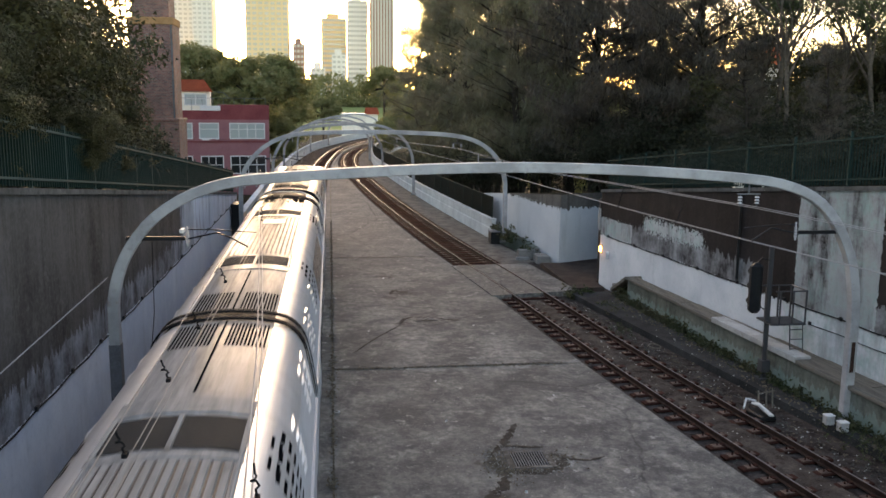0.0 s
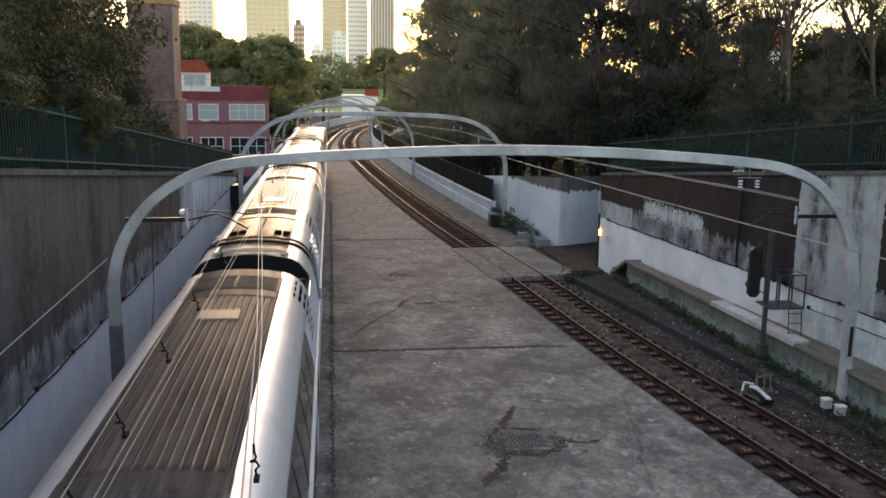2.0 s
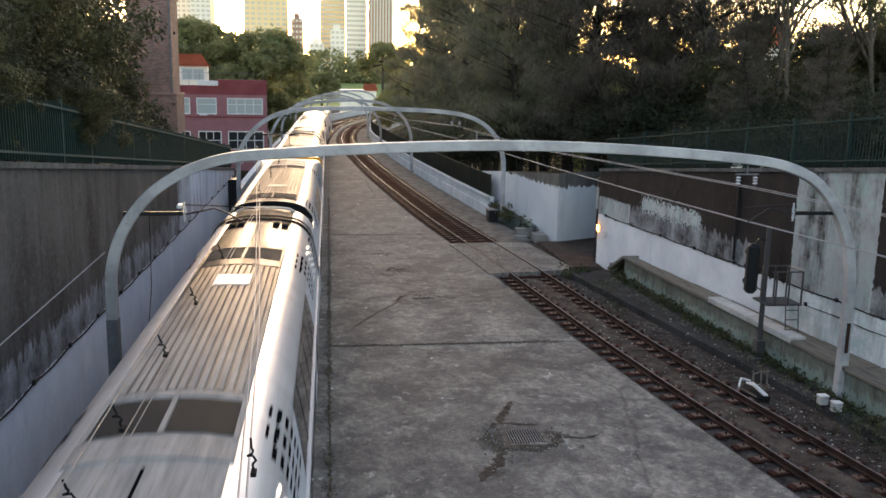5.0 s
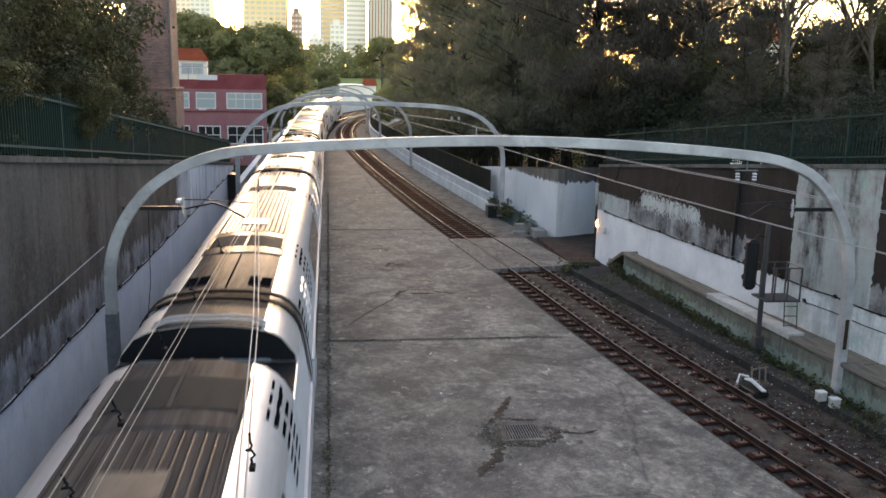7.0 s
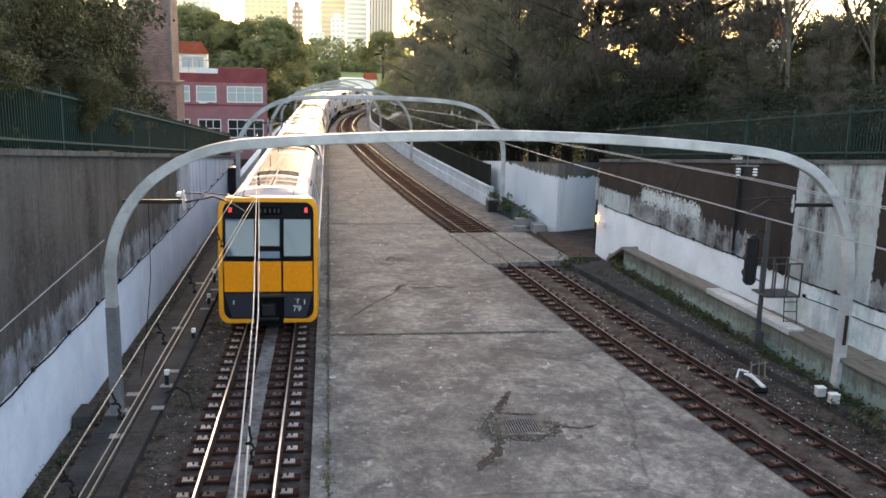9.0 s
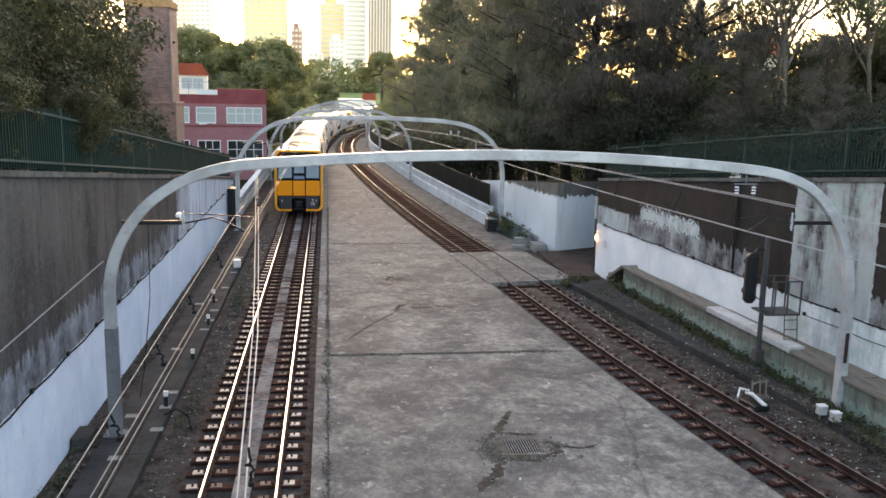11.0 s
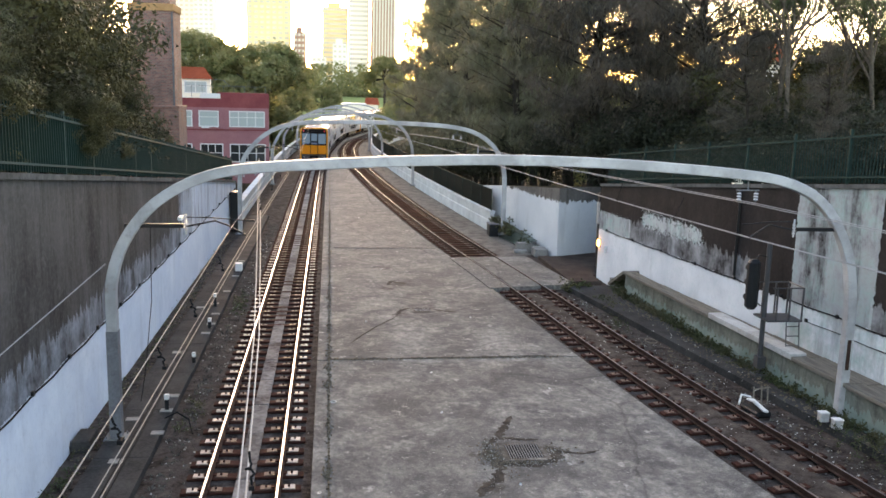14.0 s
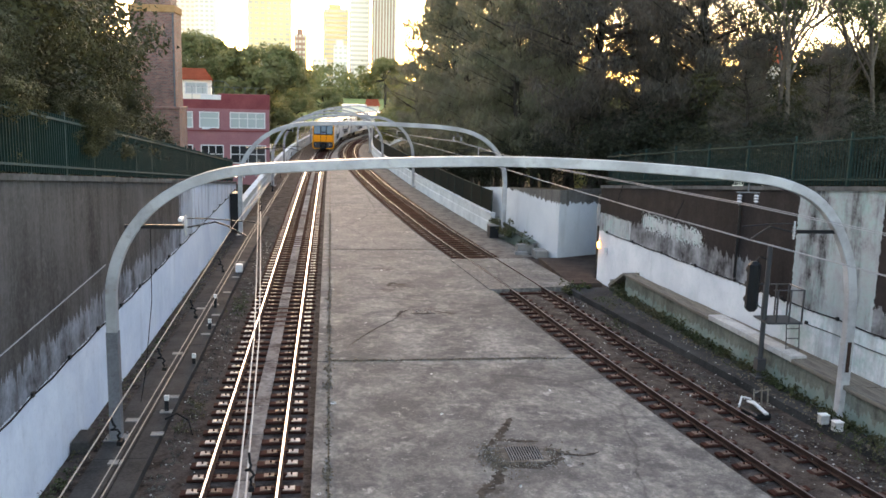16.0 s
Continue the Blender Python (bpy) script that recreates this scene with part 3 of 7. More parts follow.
def wall_prism(name, pts_low, thick, top, z0, material, label, coping=True):
    """A wall along a line of plan points, with its top at top(y)."""
    bm = bmesh.new()
    rows = []
    for (x, y) in pts_low:
        zt = top(y)
        rows.append([(x, y, z0), (x, y, zt), (x + thick, y, zt), (x + thick, y, z0), (x, y, z0)])
    strip(bm, rows)
    for r in (rows[0], rows[-1]):
        bm.faces.new([bm.verts.new(p) for p in r[:4]])
    bmesh.ops.remove_doubles(bm, verts=bm.verts[:], dist=0.001)
    ob = tagged(part(name, bm, material), label, "wall", kind="structure")
    if coping:
        bm = bmesh.new()
        s = 1 if thick > 0 else -1
        rows = []
        for (x, y) in pts_low:
            zt = top(y)
            a, b = x - 0.06 * s, x + thick + 0.06 * s
            rows.append([(a, y, zt + 0.003), (a, y, zt + 0.13), (b, y, zt + 0.13), (b, y, zt + 0.003), (a, y, zt + 0.003)])
        strip(bm, rows)
        for r in (rows[0], rows[-1]):
            bm.faces.new([bm.verts.new(p) for p in r[:4]])
        bmesh.ops.remove_doubles(bm, verts=bm.verts[:], dist=0.001)
        part("coping", bm, M["coping"], ob)
    return ob


wall_left = wall_prism("wall_left", [(-5.9, y) for y in range(-60, 57, 4)], -0.4, lambda y: land(y) - 0.05, -0.6, M["wall_left"],
                       "tall sooty concrete retaining wall with pale limewash below", True)
wall_right = wall_prism("wall_right", [(right_wall_x(y), y) for y in [-60, -40, -20, 0, 8, 16, 24, 32, 38.7]], 0.45, lambda y: land(y) - 0.02, -0.6, M["wall_right"],
                        "dark stained concrete retaining wall with flaking white paint", True)


def build_end_block():
    """The white-painted end of the far retaining wall, with a passage in front of it."""
    bm = bmesh.new()
    pl = [(11.74, 43.46), (14.05, 44.55), (17.5, 46.2), (17.5, 60), (9.62, 60), (10.62, 51.6)]
    low = [bm.verts.new((x, y, -0.5)) for x, y in pl]
    up = [bm.verts.new((x, y, 3.50 if y < 45 else land(y) - 0.03)) for x, y in pl]
    for i in range(6):
        j = (i + 1) % 6
        bm.faces.new([low[i], low[j], up[j], up[i]])
    bm.faces.new(up).material_index = 1
    bmesh.ops.bevel(bm, geom=[e for e in bm.edges if e.verts[0] in (low[0], up[0]) and e.verts[1] in (low[0], up[0])], offset=0.03, segments=2, affect="EDGES")
    ob = tagged(part("wall_block", bm, [M["hut"], M["earth"]]), "white painted end block of the concrete retaining wall, grey on top", "wall", kind="structure")
    bm = bmesh.new()
    box(bm, 11.9, 16.2, 38.75, 44.9, -0.5, -0.06)
    tagged(part("passage_floor", bm, M["passage"]), "brown-grey concrete floor of the side passage", "floor", kind="structure")
    bm = bmesh.new()
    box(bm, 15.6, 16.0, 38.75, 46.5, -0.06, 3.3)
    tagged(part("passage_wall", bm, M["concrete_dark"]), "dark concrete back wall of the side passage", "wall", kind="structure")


build_end_block()


def sweep(bm, line, off, prof, y0, y1, step=2.0):
    """Sweep a closed profile (offset, height) along a track line."""
    ys = np.linspace(y0, y1, max(2, int((y1 - y0) / step) + 1))
    rows = []
    for y in ys:
        rows.append([(*line.at(y, off + o), z) for o, z in prof] + [(*line.at(y, off + prof[0][0]), prof[0][1])])
    strip(bm, rows)
    for r in (rows[0], rows[-1]):
        bm.faces.new([bm.verts.new(p) for p in r[:-1]])
    bmesh.ops.remove_doubles(bm, verts=bm.verts[:], dist=0.0005)


def parapets():
    for name, line, off, y0, lab in (("parapet_left", TRACK_L, -3.75, 56, "pale concrete viaduct parapet with a flat coping"),
                                     ("parapet_right", TRACK_R, 3.20, 52.2, "pale concrete viaduct parapet with a stepped ledge")):
        bm = bmesh.new()
        s = 1 if off > 0 else -1
        sweep(bm, line, off, [(0, -2.0), (0, 0.45), (s * 0.05, 0.48), (s * 0.05, 0.95), (s * 0.3, 0.95), (s * 0.3, -2.0)], y0, 262, 3)
        ob = tagged(part(name, bm, M["parapet"]), lab, "parapet", kind="structure")
        bm = bmesh.new()
        sweep(bm, line, off, [(s * -0.05, 0.953), (s * -0.05, 1.07), (s * 0.36, 1.07), (s * 0.36, 0.953)], y0 + 0.01, 262, 3)
        part("coping", bm, M["parapet"], ob)


parapets()

# ---- concrete island between the tracks ----
JOINTS = [-34, -13.4, 6.4, 26.05, 45.7, 65.2, 84.8, 104.5, 124, 143.5, 163, 200, 260]
island = tagged(empty("island_pavement"), "stained grey concrete paving between the two tracks", "pavement", kind="structure")


def island_left(y):
    return TRACK_L.at(y)[0] + 1.80


def island_right(y):
    return TRACK_R.at(y)[0] - 1.58


def build_island():
    rnd = random.Random(4)
    for a, b in zip(JOINTS, JOINTS[1:]):
        bm = bmesh.new()
        ys = np.linspace(a + 0.035, b - 0.035, 9)
        up = rnd.uniform(-0.006, 0.006)
        rows = []
        for y in ys:
            l, r = island_left(y) + 0.02, island_right(y)
            rows.append([(l, y, -0.3), (l, y, -0.05 + up), (r, y, -0.05 + up), (r, y, -0.3)])
        strip(bm, rows)
        for r in (rows[0], rows[-1]):
            bm.faces.new([bm.verts.new(p) for p in r])
        bmesh.ops.remove_doubles(bm, verts=bm.verts[:], dist=0.001)
        part("paving_slab", bm, M["slab"], island)
        bm = bmesh.new()
        rows = []
        for y in ys:
            l, r = island_left(y) - 0.36, island_left(y) - 0.02
            rows.append([(l, y, -0.3), (l, y, -0.065), (r, y, -0.065), (r, y, -0.3)])
        strip(bm, rows)
        for r in (rows[0], rows[-1]):
            bm.faces.new([bm.verts.new(p) for p in r])
        bmesh.ops.remove_doubles(bm, verts=bm.verts[:], dist=0.001)
        part("edge_strip", bm, M["slab"], island)


build_island()


def build_crossing():
    """The level paving that carries a path over the side track."""
    cr = tagged(empty("track_crossing"), "grey concrete crossing panels laid flush with the rails", "crossing", kind="structure")
    for o0, o1 in ((-1.70, -0.80), (-0.66, 0.66), (0.80, 2.35)):
        bm = bmesh.new()
        sweep(bm, TRACK_R, 0, [(o0, -0.3), (o0, -0.015), (o1, -0.015), (o1, -0.3)], 36.2 + 0.08 * o0, 43.0, 1.0)
        part("panel", bm, M["slab"], cr)
    bm = bmesh.new()
    box(bm, 10.75, 12.2, 37.2, 43.4, -0.3, -0.03)
    part("panel", bm, M["passage"], cr)


build_crossing()


# ---- tracks ----
RAIL = [(-0.065, -0.16), (-0.065, -0.148), (-0.012, -0.125), (-0.012, -0.045), (-0.035, -0.03), (-0.033, -0.008), (-0.022, 0.0), (0.022, 0.0), (0.033, -0.008), (0.035, -0.03), (0.012, -0.045),
        (0.012, -0.125), (0.065, -0.148), (0.065, -0.16)]


def rail(parent, line, off, head):
    bm = bmesh.new()
    sweep(bm, line, off, RAIL, -60, 258, 2.5)
    bm.normal_update()
    for f in bm.faces:
        f.material_index = 1 if min(v.co.z for v in f.verts) > -0.005 else 0
    part("rail", bm, [M["rail_web"], head], parent, "steel rail with a polished head")


def sleeper_mesh(outer_m):
    bm = bmesh.new()
    box(bm, -1.24, 1.24, -0.12, 0.12, -0.235, -0.17, bevel=0.012)
    for x in (-0.7525, 0.7525):
        for sx in (-0.235, 0.235):
            box(bm, x + sx - 0.125, x + sx + 0.125, -0.095, 0.095, -0.169, -0.148)
    for f in bm.faces:
        zz = f.calc_center_median()
        if zz.z > -0.169 and abs(abs(zz.x) - 0.7525) > 0.1 and abs(abs(zz.x) - 0.7525) < 0.37:
            f.material_index = 1 if abs(zz.x) > 0.7525 else 2
    for x in (-0.7525, 0.7525):
        for sx in (-0.235, 0.235):
            rod(bm, (x + sx, 0, -0.15), (x + sx, 0, -0.105), 0.022, 5)
            box(bm, x + sx * 0.42 - 0.04, x + sx * 0.42 + 0.04, -0.06, 0.06, -0.15, -0.125)
    return mesh_of("sleeper", bm, [M["sleeper"], outer_m, M["plate_dull"]])


def build_track(name, line, label, skip, outer_m, head):
    tr = tagged(empty(name), label, "railway track", kind="structure")
    for off in (-0.7525, 0.7525):
        rail(tr, line, off, head)
    me = sleeper_mesh(outer_m)
    y = 3.0
    rnd = random.Random(7)
    while y < 160:
        if not skip[0] < y < skip[1]:
            x, yy = line.at(y)
            piece("sleeper", me, tr, Matrix.Translation((x + rnd.uniform(-0.02, 0.02), yy + rnd.uniform(-0.03, 0.03), rnd.uniform(-0.004, 0.004))) @ Matrix.Rotation(-line.turn(y) + rnd.uniform(-0.015, 0.015), 4, "Z"))
        y += 0.6585
    return tr


track_main = build_track("main_track", TRACK_L, "straight railway track with shining rails on rust-brown sleepers", (0, 0), M["plate"], M["rail_top"])
track_side = build_track("side_track", TRACK_R, "curving railway track with rust-brown sleepers and dull rails", (36.0, 43.2), M["plate_dull"], M["rail_dull"])


def build_trackside():
    rnd = random.Random(12)
    # pale covers in the middle of the main track
    y = 6.0
    drain = tagged(empty("track_drain"), "pale concrete drain covers between the rails of the main track", "drain", kind="structure")
    while y < 110:
        ln = rnd.uniform(1.8, 3.2)
        bm = bmesh.new()
        box(bm, -0.19, 0.19, 0.02, ln - 0.02, -0.235, -0.163 + rnd.uniform(-0.01, 0.006), bevel=0.01)
        ob = part("cover", bm, M["cover"], drain)
        ob.matrix_basis = Matrix.Translation((TRACK_L.at(y)[0] + 0.02, y, 0))
        y += ln
    # ballast heaped over the middle of the side track's sleepers
    for y0, y1 in ((-20, 35.9),):
        bm = bmesh.new()
        ys = np.arange(y0, y1, 0.5)
        rows = []
        for y in ys:
            hh = 0.02 * noise.noise(Vector((0, y * 2.1, 3)))
            rows.append([(*TRACK_R.at(y, o + 0.04 * noise.noise(Vector((o, y * 1.7, 0)))), zz + hh) for o, zz in ((-0.42, -0.24), (-0.33, -0.175), (-0.1, -0.15), (0.12, -0.155), (0.34, -0.175), (0.43, -0.24))])
        strip(bm, rows)
        tagged(part("middle_ballast", bm, M["fouled"]), "dirty ballast heaped between the rails of the side track", "ballast", kind="structure")
    # grey-brown dirt path between the side track and the parapet
    bm = bmesh.new()
    rows = []
    for y in np.arange(44.0, 150, 2.0):
        w = 0.10 * noise.noise(Vector((y * 0.6, 2, 0)))
        rows.append([(*TRACK_R.at(y, 1.36 + w), -0.236), (*TRACK_R.at(y, 1.50 + w), -0.19), (*TRACK_R.at(y, 3.19), -0.18)])
    strip(bm, rows)
    tagged(part("dirt_path", bm, M["path_dirt"]), "trodden grey-brown dirt beside the side track", "path", kind="structure")
    # the dark walkway beside the wall, in lids
    walkw = tagged(empty("walkway"), "dark concrete walkway of cable trough lids along the wall", "walkway", kind="structure")
    y = -20.0
    while y < 55.5:
        bm = bmesh.new()
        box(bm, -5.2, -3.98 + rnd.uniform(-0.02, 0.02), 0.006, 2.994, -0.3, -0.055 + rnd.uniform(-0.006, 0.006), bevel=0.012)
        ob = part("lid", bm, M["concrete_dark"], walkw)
        ob.matrix_basis = Matrix.Translation((0, y, 0))
        y += 3.0
    bm = bmesh.new()
    box(bm, -0.15, 0.15, -0.12, 0.12, -0.045, -0.030)
    me = mesh_of("marker", bm, M["concrete"])
    for x, y in ((-4.85, 21.34), (-4.66, 18.8), (-4.13, 21.9), (-4.07, 20.4), (-4.15, 23.0), (-4.82, 32.8), (-4.38, 33.4), (-4.15, 29.2), (-4.12, 30.4), (-4.14, 31.8), (-4.16, 35.5), (-4.7, 27.0), (-4.12, 38.5), (-4.2, 42.0)):
        piece("marker", me, walkw, Matrix.Translation((x, y, 0.0)))
    # the strip of path beyond the side track, and its low wall
    bm = bmesh.new()
    rows = []
    for y in np.linspace(-40, 36.2, 26):
        wx = 12.22 + 0.071 * (35.3 - y)
        kx = min(10.32 + 0.147 * (36.1 - y), wx - 0.35)
        rows.append([(kx, y, -0.3), (kx, y, -0.01), (kx + 0.05, y, 0.0), (wx + 0.2, y, 0.0)])
    strip(bm, rows)
    bm.faces.new([bm.verts.new(p) for p in rows[-1] + [(rows[-1][-1][0], 36.2, -0.3)]])
    tagged(part("side_path", bm, M["concrete_dark"]), "dark sooty path edge with a kerb beside the side track", "path", kind="structure")
    bm = bmesh.new()
    rows = []
    for y in np.linspace(-40, 34.4, 24):
        wx = 12.22 + 0.071 * (35.3 - y)
        rows.append([(wx, y, -0.3), (wx, y, 0.88), (wx + 0.22, y, 0.88), (wx + 0.22, y, -0.3)])
    strip(bm, rows)
    bm.faces.new([bm.verts.new(p) for p in rows[-1]])
    bmesh.ops.remove_doubles(bm, verts=bm.verts[:], dist=0.001)
    low = tagged(part("low_wall", bm, M["mossy"]), "low mossy concrete wall beside the side track", "wall", kind="structure")
    # planks and lids along its top
    y = 34.4
    while y > -20:
        ln = 2.4
        wx = 12.22 + 0.071 * (35.3 - y)
        bm = bmesh.new()
        white = 24.6 < y < 28.9
        box(bm, -0.10, 0.42, -ln + 0.02, 0, 0.884, 1.0 + (0.06 if white else 0.0), bevel=0.015)
        ob = part("cap_plank", bm, M["white_old"] if white else M["timber"], low)
        ob.matrix_basis = Matrix.Translation((wx, y, rnd.uniform(-0.01, 0.01))) @ Matrix.Rotation(0.071, 4, "Z")
        bm = bmesh.new()
        box(bm, 0.46, right_wall_x(y) - wx - 0.08, -ln + 0.03, 0, 0.80, 0.93)
        ob = part("cap_plank", bm, M["timber"], low)
        ob.matrix_basis = Matrix.Translation((wx, y, rnd.uniform(-0.01, 0.01))) @ Matrix.Rotation(0.09, 4, "Z")
        y -= ln
    # sloping end of the cap
    bm = bmesh.new()
    box(bm, -0.12, 0.9, 0, 1.75, -0.06, 0.06, pose(12.27, 34.35, 0.97, -28, 0, 4))
    part("end_lid", bm, M["timber"], low)
    bm = bmesh.new()
    box(bm, 12.35, 13.2, 35.3, 36.6, -0.3, 0.28, bevel=0.02)
    tagged(part("concrete_plinth", bm, M["concrete"]), "small concrete plinth at the end of the low wall", "plinth")


build_trackside()


# ---- overhead portals ----
def portal(name, y, pts, w=0.24):
    """A bent steel portal over the tracks: pts are (x, z) along its centre line."""
    root = tagged(empty(name, Matrix.Translation((0, y, 0))), "pale grey steel portal arching over both tracks", "portal", group="overhead line portals")
    # smooth the bend
    P = [Vector((x, 0, z)) for x, z in pts]
    for _ in range(2):
        Q = [P[0]]
        for a, b in zip(P, P[1:]):
            Q += [a.lerp(b, 0.25), a.lerp(b, 0.75)]
        P = Q + [P[-1]]
    bm = bmesh.new()
    rows = []
    for i, p in enumerate(P):
        d = (P[min(i + 1, len(P) - 1)] - P[max(i - 1, 0)]).normalized()
        n = Vector((-d.z, 0, d.x)) * (w / 2)
        c = 0.018
        k = n.normalized() * (w / 2 - c)
        rows.append([(p.x + a.x, s, p.z + a.z) for a, s in ((n, -w / 2 + c), (k, -w / 2), (-k, -w / 2), (-n, -w / 2 + c), (-n, w / 2 - c), (-k, w / 2), (k, w / 2), (n, w / 2 - c), (n, -w / 2 + c))])
    strip(bm, rows)
    bmesh.ops.remove_doubles(bm, verts=bm.verts[:], dist=0.0008)
    part("arch", bm, M["galv"], root)
    for p in (P[0], P[-1]):
        bm = bmesh.new()
        box(bm, p.x - 0.26, p.x + 0.26, -0.22, 0.22, p.z - 0.02, p.z + 0.03)
        for sx in (-0.2, 0.2):
            for sy in (-0.16, 0.16):
                rod(bm, (p.x + sx, sy, p.z + 0.03), (p.x + sx, sy, p.z + 0.09), 0.02)
        part("base_plate", bm, M["galv_dark"], root)
    # joint flanges along the top
    for t in (0.22, 0.5, 0.78):
        p = P[int(t * len(P))]
        bm = bmesh.new()
        box(bm, p.x - 0.012, p.x + 0.012, -w / 2 - 0.012, w / 2 + 0.012, p.z - w / 2 - 0.015, p.z + w / 2 + 0.015)
        part("flange", bm, M["galv"], root)
    return root


def cantilever(root, x0, z0, x1, z1, xw, zw):
    """A registration arm: a bar from the post, insulators and a bent arm to the wire."""
    s = 1 if x1 > x0 else -1
    bm = bmesh.new()
    box(bm, min(x0, x1), max(x0, x1), -0.045, 0.045, z0 - 0.045, z0 + 0.045)
    arm = part("arm", bm, M["black_metal"], root)
    bm = bmesh.new()
    for i in range(4):
        rod(bm, (x1 + s * 0.05, 0, z0 - 0.12 + i * 0.07), (x1 + s * 0.05, 0, z0 - 0.09 + i * 0.07), 0.045, 8)
    rod(bm, (x1 + s * 0.05, 0, z0 - 0.2), (x1 + s * 0.05, 0, z0 + 0.26), 0.025)
    part("insulator", bm, M["ceramic"], root, "glazed white insulator")
    bm = bmesh.new()
    tube(bm, [(x1 + s * 0.05, 0, z0 - 0.02), (x1 + s * 0.7, 0, z0 + 0.12), (x1 + (xw - x1) * 0.7, 0, z0 + 0.02), (xw, 0, zw)], 0.022)
    tube(bm, [(x1 + s * 0.05, 0, z0 + 0.2), (x1 + s * 0.6, 0, z0 + 0.19), (xw + s * 0.2, 0, z0 + 0.12)], 0.015)
    part("steady_arm", bm, M["black_metal"], root)
    return arm


P1 = portal("overhead_portal", 20.2, [(-4.95, -0.05), (-4.95, 2.9), (-4.95, 3.75), (-4.62, 4.72), (-3.85, 5.65), (-2.6, 6.25), (-1.1, 6.40), (1.7, 6.56), (4.2, 6.63), (6.9, 6.57), (9.75, 6.39), (11.2, 6.22), (12.25, 5.7), (13.0, 4.5), (13.22, 3.4), (13.26, 2.4), (13.26, 0.0)])
bm = bmesh.new()
box(bm, -5.078, -4.822, -0.128, 0.128, -0.02, 2.55)
part("painted_foot", bm, M["foot_grey"], P1, "dark grey painted foot of the post")
cantilever(P1, -4.6, 5.0, -3.3, 5.0, -1.9, 4.78)
cantilever(P1, 12.6, 5.0, 11.55, 5.0, 10.33, 4.78)
P2 = portal("overhead_portal", 50.2, [(-5.06, -0.05), (-5.06, 2.9), (-5.02, 3.7), (-4.7, 4.55), (-3.75, 5.6), (-2.45, 6.22), (-0.9, 6.38), (2.0, 6.44), (4.3, 6.41), (7.0, 6.30), (8.5, 5.95), (9.6, 5.12), (10.15, 3.95), (10.2, 2.6), (10.2, 0.0)])
cantilever(P2, -4.7, 4.9, -3.4, 4.9, -1.65, 4.78)
cantilever(P2, 9.6, 4.9, 8.6, 4.9, 7.3, 4.78)
P3 = portal("overhead_portal", 77.5, [(-5.0, -0.05), (-5.0, 2.4), (-4.9, 3.4), (-3.95, 5.0), (-2.6, 5.75), (-1.3, 6.0), (1.2, 6.2), (3.2, 6.22), (5.1, 5.95), (6.5, 5.0), (7.2, 3.7), (7.35, 2.4), (7.35, 0.0)])
cantilever(P3, -4.5, 4.8, -3.3, 4.8, -1.7, 4.75)
cantilever(P3, 6.6, 4.8, 5.9, 4.8, 4.6, 4.75)
for yy, zz in ((101, 5.95), (124, 5.9), (146, 5.9), (168, 5.9)):
    a, b = TRACK_L.at(yy)[0] - 3.6, TRACK_R.at(yy)[0] + 2.9
    w_ = b - a
    portal("overhead_portal", yy, [(a, 0.0), (a, 2.4), (a + 0.15, 3.3), (a + 1.4, 5.0), (a + 3.2, zz - 0.25), (a + 0.5 * w_, zz), (b - 3.0, zz - 0.25), (b - 1.2, 5.0), (b - 0.15, 3.3), (b, 2.4), (b, 0.0)])


def insulator_pair(x, y, z):
    root = tagged(empty("insulator_cluster", Matrix.Translation((x, y, z))), "pair of white insulators hung under the portal", "insulator", group="insulators on the portals")
    for dx in (-0.22, 0.22):
        bm = bmesh.new()
        for i in range(3):
            rod(bm, (dx, 0, -0.12 + i * 0.07), (dx, 0, -0.085 + i * 0.07), 0.065, 10, 0.04)
        part("insulator", bm, M["ceramic"], root)
    bm = bmesh.new()
    box(bm, -0.3, 0.3, -0.02, 0.02, 0.10, 0.13)
    for dx in (-0.22, 0.22):
        rod(bm, (dx, 0, -0.2), (dx, 0, 0.12), 0.012)
    rod(bm, (0, 0, 0.12), (0, 0, 0.46), 0.02)
    part("bracket", bm, M["galv_dark"], root)


for p in ((10.2, 20.2, 5.85), (-5.05, 50.2, 3.35), (-3.95, 50.2, 3.45), (7.3, 50.2, 5.7), (4.4, 77.5, 5.6)):
    insulator_pair(*p)


# ---- wires ----
def wire(name, label, runs, r=0.0075, droppers=(), metal="copper"):
    root = tagged(empty(name), label, "wire", group="overhead wires")
    for pts in runs:
        bm = bmesh.new()
        tube(bm, pts, r, 5)
        part("strand", bm, M[metal], root)
    for a, b in droppers:
        bm = bmesh.new()
        va, vb = Vector(a), Vector(b)
        pts = []
        for n in range(15):
            f = n / 14
            curl = max(0.0, 1 - abs(f - 0.55) * 4)
            pts.append(va.lerp(vb, f) + Vector((0.05 * curl * math.sin(f * 22), 0.05 * curl * math.cos(f * 22), 0)))
        tube(bm, pts, 0.012, 5)
        box(bm, b[0] - 0.025, b[0] + 0.025, b[1] - 0.05, b[1] + 0.05, b[2] - 0.02, b[2] + 0.02)
        part("dropper", bm, M["rubber"], root)
    return root


def follow(line, ys, off, zs):
    return [(line.at(y)[0] + o, y, z) for y, o, z in zip(ys, off, zs)]


YS = [-12, 6, 20.2, 35, 50.2, 64, 77.5, 90, 101, 124, 146, 168, 190]
z_c = [4.75] * 13
stag = [-0.10, -0.13, -0.09, 0.05, 0.15, 0.0, -0.1, 0.0, 0.1, 0.0, 0.0, 0.0, 0.0]
main_run = follow(TRACK_L, YS, stag, z_c)
